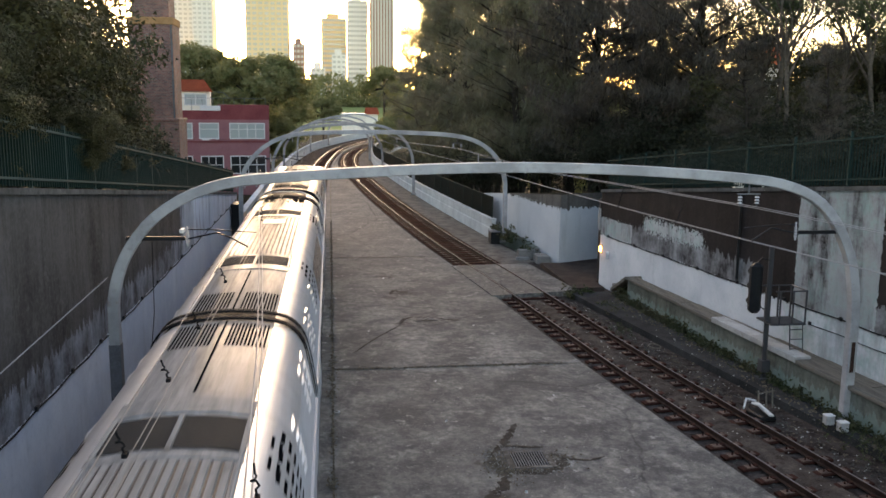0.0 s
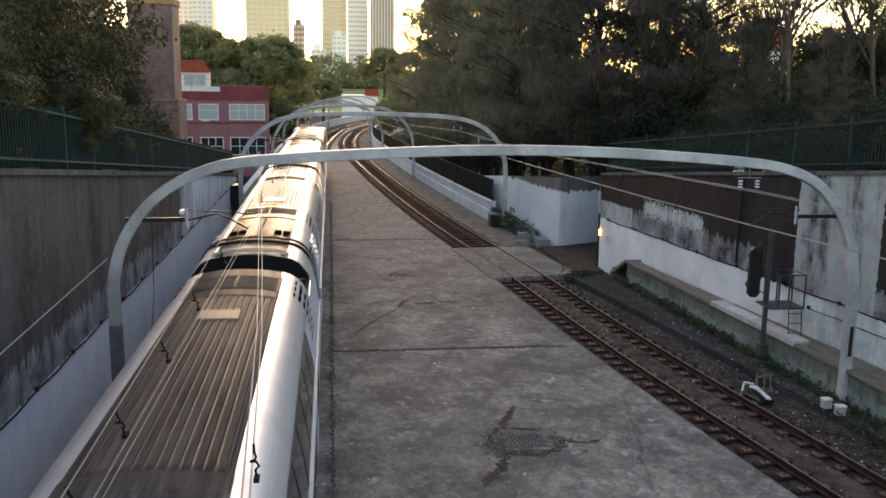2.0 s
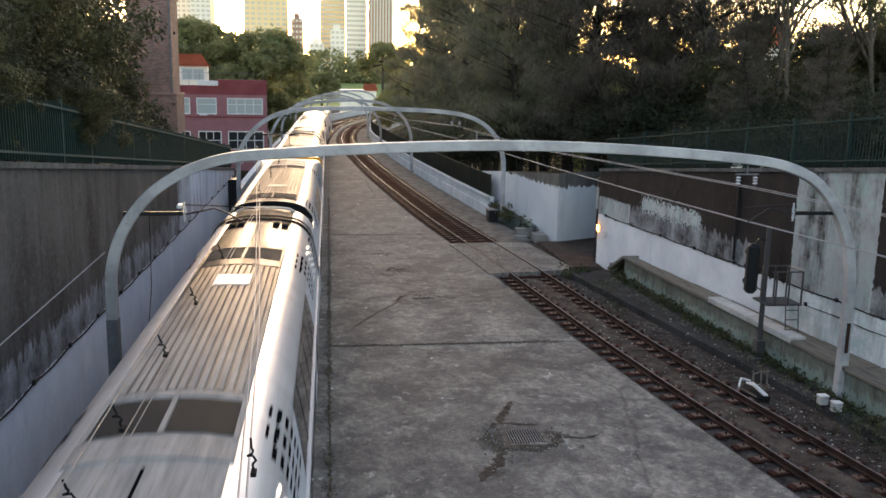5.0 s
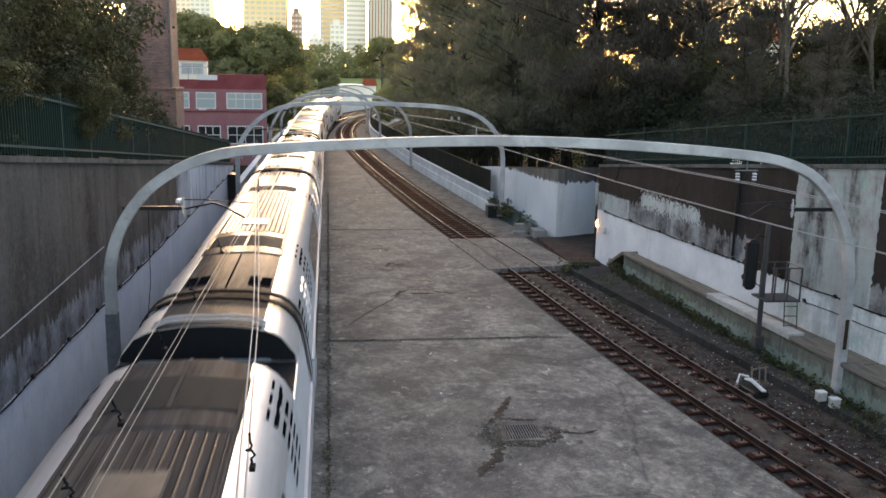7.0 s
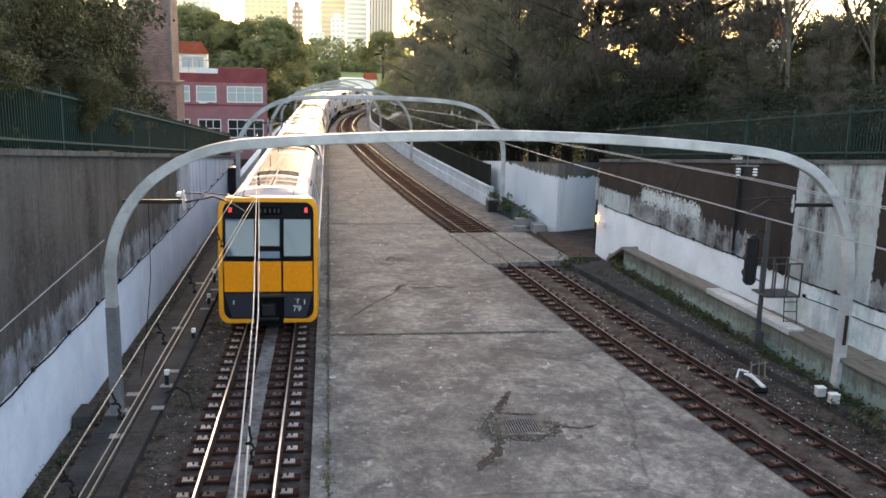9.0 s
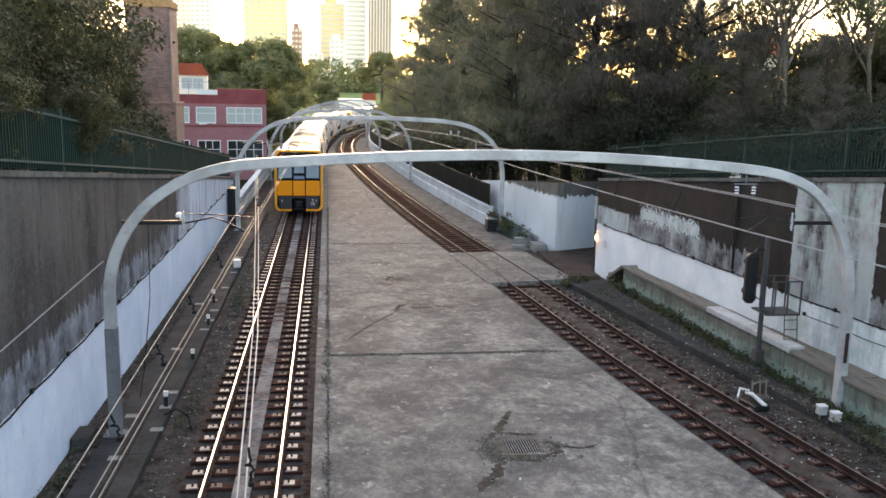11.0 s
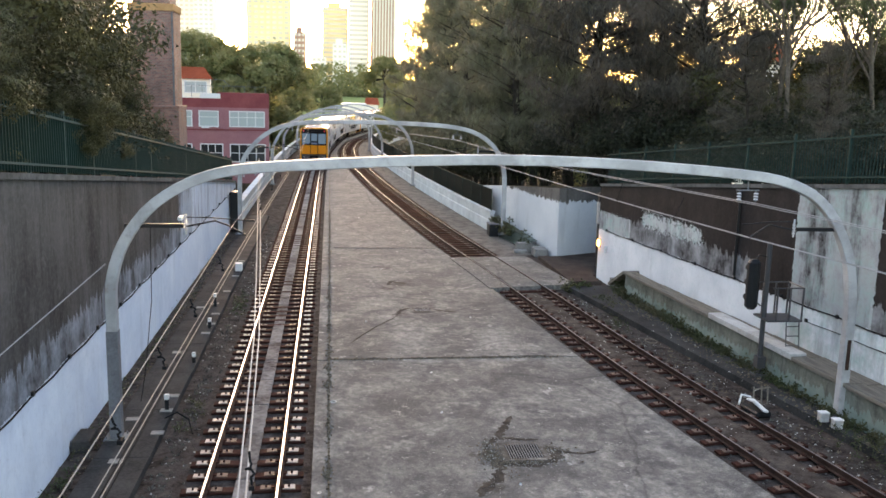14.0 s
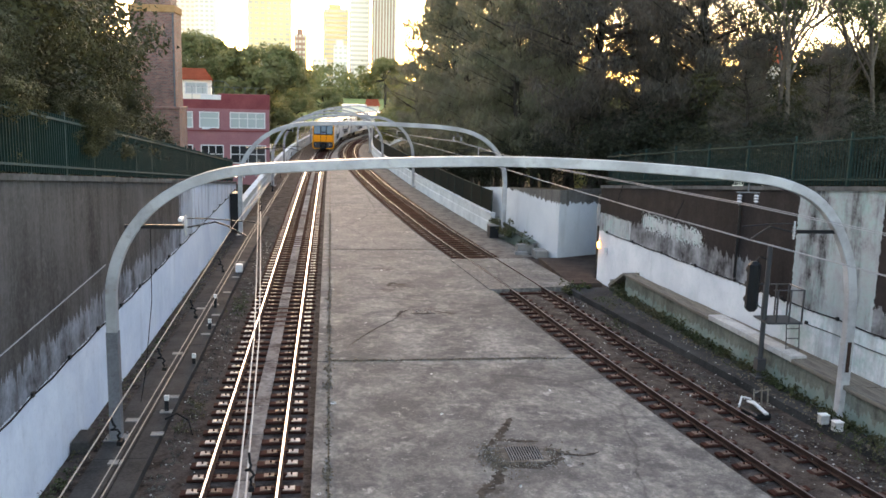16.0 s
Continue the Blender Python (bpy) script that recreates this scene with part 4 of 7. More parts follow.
wire("contact_wire", "twin bronze contact wires over the main track",
     [main_run, [(x + 0.07, y, z) for x, y, z in main_run]],
     0.006, droppers=[((-2.06, y, 5.0), (-1.98, y, 4.75)) for y in (6.6, 8.2, 10.5, 13.0, 16.4)], metal="copper_brown")
mess = [(-2.0, -12, 5.1), (-2.03, 6, 5.0), (-2.12, 13, 5.0), (-2.15, 20.2, 5.1)] + [(TRACK_L.at(y)[0] - 0.15, y, z) for y, z in ((35, 5.05), (50.2, 5.4), (64, 5.1), (77.5, 5.4), (90, 5.1), (101, 5.35), (124, 5.3), (146, 5.3), (168, 5.3))]
wire("messenger_wire", "carrier wire with short droppers over the main track", [mess], 0.0075,
     droppers=[((-1.95, y, 5.1), (-1.95, y, 4.76)) for y in (25, 30, 35, 40, 45)], metal="copper_brown")
tail = [(-0.42, 0.5, 4.62), (-0.62, 4.5, 4.6), (-0.79, 7.24, 4.6), (-1.07, 12.28, 4.6), (-1.35, 16.1, 4.6), (-1.88, 23.1, 4.62), (-2.9, 36, 4.4), (-4.0, 50, 4.3)]
wire("anchor_wire", "pale twin wires running out beside the main track", [tail, [(x + 0.07, y, z) for x, y, z in tail]], 0.010,
     droppers=[((-0.7, y, 4.95), (-0.68, y, 4.62)) for y in (5.8, 7.4)], metal="copper_pale")
yr = [-12, 6, 16.1, 20.2, 26.3, 35.9, 50.2, 64, 77.5, 90, 101, 124, 146, 168]
right_lo = [(14.9, -12, 4.8), (12.4, 6, 4.78), (11.0, 16.1, 4.78), (10.33, 20.2, 4.78), (9.65, 26.3, 4.75), (8.75, 35.9, 4.72), (7.3, 50.2, 4.78)] + [(TRACK_R.at(y)[0] + 0.1, y, 4.75) for y in yr[7:]]
right_hi = [(14.7, -12, 5.9), (12.2, 6, 5.6), (10.35, 20.2, 5.62), (8.75, 35.9, 5.3), (7.3, 50.2, 5.5)] + [(TRACK_R.at(y)[0] + 0.1, y, z) for y, z in ((64, 5.2), (77.5, 5.45), (90, 5.2), (101, 5.4), (124, 5.3), (146, 5.3), (168, 5.3))]
wire("contact_wire", "twin contact wires over the side track", [right_lo, [(x + 0.08, y, z) for x, y, z in right_lo]], 0.009)
wire("messenger_wire", "carrier wires over the side track", [right_hi, [(x + 0.1, y, z + 0.02) for x, y, z in right_hi]], 0.010,
     droppers=[((8.75 + 0.12 * (35.9 - y) , y, 5.32), (8.75 + 0.1 * (35.9 - y), y, 4.75)) for y in (24, 28, 32, 38)])
wire("stay_wire", "thin stay wire strained from the portal post", [[(-5.0, 20.0, 4.15), (-5.45, 14, 3.6), (-5.75, 7, 2.9)]], 0.012)


# ---- fences ----
def picket_fence(name, label, xs, ys, base, height, gap, point, screen, post="fence", front=0.0):
    """Steel picket fence along a sloping wall top: posts, two rails, pickets."""
    root = tagged(empty(name), label, "fence", kind="structure")
    bm = bmesh.new()
    box(bm, -0.015, 0.015, -0.021, 0.021, 0.05, height + (0.02 if not point else 0.10))
    if point:
        for v in bm.verts:
            if v.co.z > height:
                v.co.x, v.co.y = v.co.x * 0.2, v.co.y * 0.2
    me = mesh_of("picket", bm, M["fence"])
    bm = bmesh.new()
    box(bm, -0.035, 0.035, -0.035, 0.035, -0.05, height + 0.12, bevel=0.006)
    pm = mesh_of("post", bm, M[post])
    y = ys[0]
    while y < ys[1]:
        piece("post", pm, root, Matrix.Translation((xs(y), y, base(y))))
        y += 2.45
    y = ys[0] + gap
    while y < ys[1]:
        piece("picket", me, root, Matrix.Translation((xs(y) + 0.03, y, base(y))))
        y += gap
    for h in (0.20, height - 0.10):
        bm = bmesh.new()
        rows = []
        for y in np.linspace(ys[0], ys[1], 12):
            x, z = xs(y) + front, base(y) + h
            rows.append([(x - 0.02, y, z - 0.025), (x - 0.02, y, z + 0.025), (x + 0.02, y, z + 0.025), (x + 0.02, y, z - 0.025), (x - 0.02, y, z - 0.025)])
        strip(bm, rows)
        bmesh.ops.remove_doubles(bm, verts=bm.verts[:], dist=0.001)
        part("fence_rail", bm, M[post], root)
    if screen:
        y = ys[0]
        while y < ys[1] - 0.1:
            y2 = min(y + 2.45, ys[1])
            bm = bmesh.new()
            s = screen
            a, b = (xs(y) + s, y), (xs(y2) + s, y2)
            strip(bm, [[(a[0], a[1], base(a[1]) + 0.08), (a[0], a[1], base(a[1]) + height - 0.06), (a[0] + 0.012, a[1], base(a[1]) + height - 0.06), (a[0] + 0.012, a[1], base(a[1]) + 0.08)],
                       [(b[0], b[1], base(b[1]) + 0.08), (b[0], b[1], base(b[1]) + height - 0.06), (b[0] + 0.012, b[1], base(b[1]) + height - 0.06), (b[0] + 0.012, b[1], base(b[1]) + 0.08)]])
            part("screen", bm, M["mesh"], root)
            y += 2.45
    return root


picket_fence("fence_left", "dark green steel fence with screen panels on the retaining wall", lambda y: -6.12, (9.0, 56.0), lambda y: land(y) + 0.07, 1.36, 0.16, False, -0.10, "fence_post", 0.062)
picket_fence("fence_right", "dark green steel palisade fence on the retaining wall", lambda y: right_wall_x(y) + 0.2, (8.0, 38.6), lambda y: land(y) + 0.10, 1.42, 0.125, True, 0, "fence", -0.03)


def viaduct_fence(name, line, off, y0, y1, h):
    root = tagged(empty(name), "dark green mesh fence panels along the viaduct parapet", "fence", kind="structure")
    y = y0
    while y < y1:
        (x0, ya), (x1, yb) = line.at(y, off), line.at(y + 2.5, off)
        bm = bmesh.new()
        strip(bm, [[(x0, ya, 1.1), (x0, ya, h)], [(x1, yb, 1.1), (x1, yb, h)]])
        bmesh.ops.solidify(bm, geom=bm.faces[:], thickness=0.015)
        part("screen", bm, M["mesh"], root)
        bm = bmesh.new()
        box(bm, x0 - 0.03, x0 + 0.03, ya - 0.03, ya + 0.03, 1.0, h + 0.08)
        part("post", bm, M["fence"], root)
        y += 2.5
    bm = bmesh.new()
    sweep(bm, line, off, [(-0.03, h), (-0.03, h + 0.05), (0.03, h + 0.05), (0.03, h)], y0, y1, 3)
    part("fence_rail", bm, M["fence"], root)


viaduct_fence("fence_viaduct", TRACK_R, 3.37, 52.5, 140, 2.35)


# ---- the train: two sets of four double-deck cars ----
HALF = PITCH / 2 - 0.16
CAB = 0.16
# half outline of the body, from the sill up to the crown, with a rounded roof edge
SECTION = [(1.40, 0.92), (1.50, 1.05), (1.515, 1.9), (1.51, 2.72), (1.50, 2.84), (1.485, 2.95), (1.42, 3.35), (1.345, 3.70), (1.30, 3.84), (1.22, 3.98), (1.11, 4.10), (0.97, 4.19), (0.80, 4.245), (0.40, 4.305), (0.0, 4.32)]


def ring(y, top=9.0, width=1.0, drop=0.0):
    """One cross-section of the body shell."""
    half = [(x * width, min(z - drop * max(0, (z - 2.6) / 1.7), top)) for x, z in SECTION]
    return [(x, y, z) for x, z in half] + [(-x, y, z) for x, z in half[-2::-1]]


def shell(stations, parent, crown, name="body", label=""):
    """The body skin, rounded over the roof edge; the crown and the upright flanks have finishes of their own."""
    bm = bmesh.new()
    rows = [ring(*s) for s in stations]
    strip(bm, rows)
    for r in (rows[0], rows[-1]):
        bm.faces.new([bm.verts.new(p) for p in r])
    for a, b in zip(rows, rows[1:]):
        bm.faces.new([bm.verts.new(p) for p in (a[0], a[-1], b[-1], b[0])])
    bmesh.ops.remove_doubles(bm, verts=bm.verts[:], dist=0.0005)
    bmesh.ops.recalc_face_normals(bm, faces=bm.faces[:])
    bm.normal_update()
    for f in bm.faces:
        f.material_index = 1 if f.normal.z > 0.955 else 2 if abs(f.normal.x) > 0.97 else 0
    ob = part(name, bm, [M["skin"], crown, M["flank"]], parent, label, smooth=True)
    ob.data.set_sharp_from_angle(angle=radians(32))
    return ob


SLOPE = SECTION[5:11]
SLOPE_AT = np.concatenate([[0], np.cumsum([math.hypot(q[0] - p[0], q[1] - p[1]) for p, q in zip(SLOPE, SLOPE[1:])])])
SLOPE_AT /= SLOPE_AT[-1]


def shoulder(u, side, y, lift=0.0):
    """A point on the rounded shoulder: u from its lower (0) to its upper (1) edge."""
    def at(v):
        return Vector((float(np.interp(v, SLOPE_AT, [p[0] for p in SLOPE])), 0, float(np.interp(v, SLOPE_AT, [p[1] for p in SLOPE]))))

    d_ = (at(u + 0.03) - at(u - 0.03)).normalized()
    p = at(u) + Vector((d_.z, 0, -d_.x)) * lift
    return (side * p.x, y, p.z)


# One flat sheet on the surface; its black stands for the shade inside a slot.
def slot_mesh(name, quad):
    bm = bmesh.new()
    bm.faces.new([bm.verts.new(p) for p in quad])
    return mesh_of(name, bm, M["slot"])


def roof_z(x):
    xs = [p[0] for p in SECTION[:6:-1]]
    zs = [p[1] for p in SECTION[:6:-1]]
    return float(np.interp(abs(x), xs, zs))


def roof_rect(x0, x1, y0, y1, up=0.006):
    return [(x0, y0, roof_z(x0) + up), (x1, y0, roof_z(x1) + up), (x1, y1, roof_z(x1) + up), (x0, y1, roof_z(x0) + up)]


def grille(parent, y0, y1, material, x0=-0.77, x1=0.77):
    """A wide roof grille: two dark bays of fine lengthwise and crosswise bars in a pale frame with a middle divider."""
    for a, b in ((x0, -0.04), (0.04, x1)):
        bm = bmesh.new()
        rows = []
        for x in np.linspace(a, b, 5):
            rows.append([(x, y0, roof_z(x) + 0.006), (x, y1, roof_z(x) + 0.006)])
        strip(bm, rows)
        g = part("grille", bm, M["rubber"], parent, "dark roof grille")
        bm = bmesh.new()
        n = 12
        for i in range(n):
            y = y0 + (y1 - y0) * (i + 0.5) / n
            rows = []
            for x in np.linspace(a, b, 4):
                rows.append([(x, y - 0.016, roof_z(x) + 0.008), (x, y - 0.006, roof_z(x) + 0.024), (x, y + 0.010, roof_z(x) + 0.024), (x, y + 0.018, roof_z(x) + 0.008)])
            strip(bm, rows)
        part("bar_set", bm, M["grille"], g)
    for x in (x0 - 0.03, 0.0, x1 + 0.03):
        bm = bmesh.new()
        strip(bm, [[(x - 0.035, y, roof_z(x - 0.035) - 0.01), (x - 0.028, y, roof_z(x) + 0.03), (x + 0.028, y, roof_z(x) + 0.03), (x + 0.035, y, roof_z(x + 0.035) - 0.01)] for y in (y0 - 0.04, y1 + 0.04)])
        part("grille_frame", bm, material, parent)


def cross_band(parent, y0, y1, material):
    """A smooth raised panel across the roof, beside a grille."""
    bm = bmesh.new()
    strip(bm, [[(x, y, roof_z(x) + up) for y, up in ((y0, -0.01), (y0 + 0.03, 0.022), (y1 - 0.03, 0.022), (y1, -0.01))] for x in np.linspace(-0.84, 0.84, 13)])
    part("cross_band", bm, material, parent)


def ribs(parent, y0, y1, material):
    """Lengthwise pressed ribs with dark gaps between them."""
    n, w = 13, 1.50
    bm = bmesh.new()
    strip(bm, [[(x, y, roof_z(x) + 0.003) for y in (y0, y1)] for x in np.linspace(-w / 2, w / 2, 13)])
    part("roof_tray", bm, M["grille"], parent)
    for i in range(n):
        x = -w / 2 + w * (i + 0.5) / n
        h = w / n / 2
        bm = bmesh.new()
        z = roof_z(x)
        rows = [[(x - h * 0.84, y, z - 0.004), (x - h * 0.62, y, z + 0.020), (x + h * 0.62, y, z + 0.020), (x + h * 0.84, y, z - 0.004)] for y in (y0, y1)]
        strip(bm, rows)
        for r in rows:
            bm.faces.new([bm.verts.new(p) for p in r])
        part("roof_rib", bm, material, parent)
    for s in (-1, 1):
        bm = bmesh.new()
        x = s * 0.80
        strip(bm, [[(x - 0.03, y, roof_z(x - 0.03) - 0.01), (x - 0.012, y, roof_z(x) + 0.028), (x + 0.012, y, roof_z(x) + 0.028), (x + 0.03, y, roof_z(x + 0.03) - 0.01)] for y in (y0 - 1.5, y1 + 1.5)])
        part("gutter_strip", bm, material, parent)


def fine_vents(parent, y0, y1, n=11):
    """Two groups of narrow lengthwise roof slots, laid on as flat sheets in shadow black."""
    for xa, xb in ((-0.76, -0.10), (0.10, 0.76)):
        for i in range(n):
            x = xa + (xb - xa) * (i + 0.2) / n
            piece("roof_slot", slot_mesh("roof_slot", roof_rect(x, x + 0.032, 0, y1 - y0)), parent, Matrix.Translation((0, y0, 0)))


def edge_vents(parent, y0, y1):
    """Two short slots on the rounded edge of the roof, on both sides."""
    for side in (-1, 1):
        for x in (1.08, 1.17):
            me = slot_mesh("vent_slot", [(side * x, 0, roof_z(x) + 0.012), (side * (x + 0.035), 0, roof_z(x + 0.035) + 0.012), (side * (x + 0.035), y1 - y0, roof_z(x + 0.035) + 0.012), (side * x, y1 - y0, roof_z(x) + 0.012)])
            piece("vent_slot", me, parent, Matrix.Translation((0, y0, 0)))


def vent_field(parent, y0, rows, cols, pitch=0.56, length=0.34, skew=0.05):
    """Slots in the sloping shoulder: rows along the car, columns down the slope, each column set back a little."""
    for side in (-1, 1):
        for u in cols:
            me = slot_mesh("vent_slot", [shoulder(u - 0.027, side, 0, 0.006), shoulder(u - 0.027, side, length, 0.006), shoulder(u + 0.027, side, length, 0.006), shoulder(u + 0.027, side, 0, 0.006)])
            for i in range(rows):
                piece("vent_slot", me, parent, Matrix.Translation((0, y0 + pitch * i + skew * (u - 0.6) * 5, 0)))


def louvre_field(parent, y0, rows, cols, pitch=0.56, length=0.36):
    """Raised louvres in the sloping shoulder, each a folded hood over its slot, paled for mirrored sky."""
    for side in (-1, 1):
        for u in cols:
            bm = bmesh.new()
            strip(bm, [[shoulder(u - 0.03, side, y, h0) for y, h0 in ((0, 0.004), (length * 0.3, 0.004), (length, 0.004))],
                       [shoulder(u, side, y, h1) for y, h1 in ((0, 0.008), (length * 0.3, 0.042), (length, 0.008))],
                       [shoulder(u + 0.03, side, y, h0) for y, h0 in ((0, 0.004), (length * 0.3, 0.004), (length, 0.004))]])
            me = mesh_of("louvre", bm, M["louvre"])
            for i in range(rows):
                piece("louvre", me, parent, Matrix.Translation((0, y0 + pitch * i, 0)))


COLS = (0.30, 0.42, 0.54, 0.66, 0.78, 0.90)


def side_glazing(parent, y0, y1):
    """Upper-deck windows on the shoulder, lower-deck windows and doors on the flank."""
    for side in (-1, 1):
        bm = bmesh.new()
        strip(bm, [[shoulder(u, side, y, 0.012) for y in (y0 + 0.4 * u, y1 - 0.4 * u)] for u in np.linspace(0.0, 0.70, 8)])
        w = part("upper_window", bm, M["glass"], parent, "dark tinted upper-deck glazing")
        n = 6
        for i in range(1, n):
            y = y0 + (y1 - y0) * i / n
            bm = bmesh.new()
            strip(bm, [[shoulder(u, side, yy, 0.016) for yy in (y - 0.03, y + 0.03)] for u in np.linspace(0.0, 0.70, 8)])
            part("pillar", bm, M["rubber"], w)
        for i in range(n):
            ya, yb = y0 + (y1 - y0) * i / n + 0.1, y0 + (y1 - y0) * (i + 1) / n - 0.1
            bm = bmesh.new()
            box(bm, side * 1.512 - 0.012, side * 1.512 + 0.012, ya, yb, 1.35, 2.1, bevel=0.008)
            part("lower_window", bm, M["glass"], parent)
        for ya in (y0 - 2.1, y1 + 0.5):
            bm = bmesh.new()
            box(bm, side * 1.508 - 0.014, side * 1.508 + 0.014, ya, ya + 1.5, 1.1, 2.80, bevel=0.008)
            d = part("door", bm, M["flank"], parent, "double sliding door")
            for k in (0.16, 0.86):
                bm = bmesh.new()
                box(bm, side * 1.525 - 0.006, side * 1.525 + 0.006, ya + k, ya + k + 0.48, 1.75, 2.65)
                part("door_window", bm, M["glass"], d)
            # short dark drain slit in the skin above the doorway
            bm = bmesh.new()
            bm.faces.new([bm.verts.new(p) for p in (shoulder(0.30, side, ya + 0.70, 0.006), shoulder(0.30, side, ya + 0.73, 0.006), shoulder(0.55, side, ya + 0.73, 0.006), shoulder(0.55, side, ya + 0.70, 0.006))])
            part("drain_slit", bm, M["grille"], parent)
        bm = bmesh.new()
        box(bm, side * 1.508 - 0.03, side * 1.508 + 0.03, -HALF + 0.65, HALF - 0.25, 2.83, 2.88)
        part("rain_strip", bm, M["flank"], parent)


def running_gear(parent):
    for yc in (-HALF + 2.9, HALF - 2.9):
        bm = bmesh.new()
        box(bm, -1.0, 1.0, yc - 1.5, yc + 1.5, 0.45, 0.75, bevel=0.05)
        bogie = part("bogie", bm, M["black_metal"], parent)
        for dy in (-1.2, 1.2):
            for sx in (-0.7525, 0.7525):
                bm = bmesh.new()
                rod(bm, (sx - 0.06, yc + dy, 0.46), (sx + 0.06, yc + dy, 0.46), 0.455, 20)
                part("wheel", bm, M["galv_dark"], bogie)
    bm = bmesh.new()
    box(bm, -1.35, 1.35, -HALF + 4.8, HALF - 4.8, 0.35, 0.93, bevel=0.04)
    part("underframe", bm, M["black_metal"], parent)


def gangway(parent, y):
    """The black bellows between two cars and the strap over the roof end, blackened for the gap's shade."""
    s = 1 if y > 0 else -1
    bm = bmesh.new()
    rows = []
    for k in range(5):
        rows.append(ring(y + s * (-0.02 + 0.045 * k), 9, 0.975 if k % 2 else 0.955, 0.02 if k % 2 else 0.06))
    strip(bm, rows)
    for r in (rows[0], rows[-1]):
        bm.faces.new([bm.verts.new(p) for p in r])
    part("gangway", bm, M["rubber"], parent)
    bm = bmesh.new()
    half = [(x * 1.012, z + 0.02) for x, z in SECTION[3:]]
    rows = []
    for yy, up in ((y - s * 0.17, 0.0), (y - s * 0.15, 0.035), (y - s * 0.02, 0.035), (y + s * 0.02, 0.0)):
        rows.append([(x, yy, z + up) for x, z in half] + [(-x, yy, z + up) for x, z in half[-2::-1]])
    strip(bm, rows)
    part("end_strap", bm, M["rubber"], parent)


def seam(parent, y0, y1):
    bm = bmesh.new()
    bm.faces.new([bm.verts.new(p) for p in roof_rect(-0.018, 0.018, y0, y1, 0.008)])
    part("roof_seam", bm, M["slot"], parent)


def roof_hatch(parent, y0, y1, material):
    bm = bmesh.new()
    box(bm, -0.36, 0.32, y0, y1, 4.27, 4.352, bevel=0.02)
    part("roof_hatch", bm, material, parent, "rectangular roof hatch")


def pantograph(root, w0, w1):
    """The black sunken well with a folded current collector lying in it."""
    bm = bmesh.new()
    box(bm, -1.32, 1.32, w0 + 0.02, w1 - 0.02, 3.725, 3.732)
    well = part("pantograph_well", bm, M["rubber"], root, "black sunken roof well")
    for x in (-0.42, 0.42):
        bm = bmesh.new()
        tube(bm, [(x * 0.5, w1 - 0.2, 3.85), (x, (w0 + w1) / 2, 3.93), (x * 1.4, w0 + 0.12, 4.02)], 0.028, 6)
        part("frame_bar", bm, M["galv_dark"], well)
    for y, x, z in ((w0 + 0.35, 0.95, 3.90), (w1 - 0.4, 0.95, 3.88), ((w0 + w1) / 2, 0.5, 3.93)):
        bm = bmesh.new()
        rod(bm, (-x, y, z), (x, y, z), 0.03)
        part("frame_bar", bm, M["galv_dark"], well)
    for x in (-0.7, 0.0, 0.7):
        bm = bmesh.new()
        for i in range(3):
            rod(bm, (x, w0 + 0.55, 3.74 + i * 0.05), (x, w0 + 0.55, 3.77 + i * 0.05), 0.06, 8)
        part("insulator", bm, M["ceramic"], well)
    # collector head: two flat strips with turned-down horns, level with the roof at the outer end of the well
    for dy in (0.0, 0.22):
        bm = bmesh.new()
        yy = w1 + 0.12 + dy
        tube(bm, [(-0.85, yy, 4.25), (-0.62, yy, 4.35), (-0.3, yy, 4.375), (0.3, yy, 4.375), (0.62, yy, 4.35), (0.85, yy, 4.25)], 0.024, 6)
        part("collector_strip", bm, M["galv"], well, "pale worn collector strip")
    for y in (w0 + 0.01, w1 - 0.01):
        bm = bmesh.new()
        rows = []
        for x in np.linspace(-1.30, 1.30, 13):
            rows.append([(x, y, 3.74), (x, y, max(3.75, roof_z(x) - 0.01))])
        strip(bm, rows)
        part("well_wall", bm, M["rubber"], well)


def trailing_car():
    """A driving car with its cab towards local -y; d is the distance from the joint with its motor car."""
    root = tagged(empty("driving_car"), "stainless steel double-deck driving car with a yellow-edged cab", "train car", group="cars of the train")
    c, e = -HALF + CAB, HALF

    def d(v):
        return PITCH / 2 - v

    w0, w1 = d(3.42), d(1.82)
    shell([(c + 0.62, 9, 1, 0.16), (c + 1.75, 9, 1, 0.0), (w0 - 0.001,), (w0, 3.72), (w1, 3.72), (w1 + 0.001,), (e - 0.3,), (e, 9, 0.985, 0.03)], root, M["roof_trailing"])
    pantograph(root, w0, w1)
    ribs(root, d(12.93), d(5.80), M["roof_trailing"])
    grille(root, d(14.63), d(13.57), M["roof_trailing"])
    grille(root, d(5.16), d(4.08), M["roof_trailing"])
    cross_band(root, d(13.50), d(13.00), M["roof_trailing"])
    cross_band(root, d(5.74), d(5.25), M["roof_trailing"])
    cross_band(root, d(15.25), d(14.72), M["roof_trailing"])
    fine_vents(root, d(16.03), d(15.44))
    fine_vents(root, d(17.07), d(16.34))
    seam(root, d(18.1), d(15.3))
    vent_field(root, d(17.50), 4, COLS[:5])
    vent_field(root, d(15.25), 3, COLS)
    for k in (13.75, 14.35, 14.95):
        edge_vents(root, d(k + 0.36), d(k))
    vent_field(root, d(5.10), 2, COLS, 0.66, 0.46)
    for k in (3.75, 4.25, 4.75):
        edge_vents(root, d(k + 0.34), d(k))
    side_glazing(root, d(12.95), d(6.0))
    roof_hatch(root, d(7.43), d(6.82), M["hatch"])
    running_gear(root)
    gangway(root, e)
    cab(root, c)
    return root


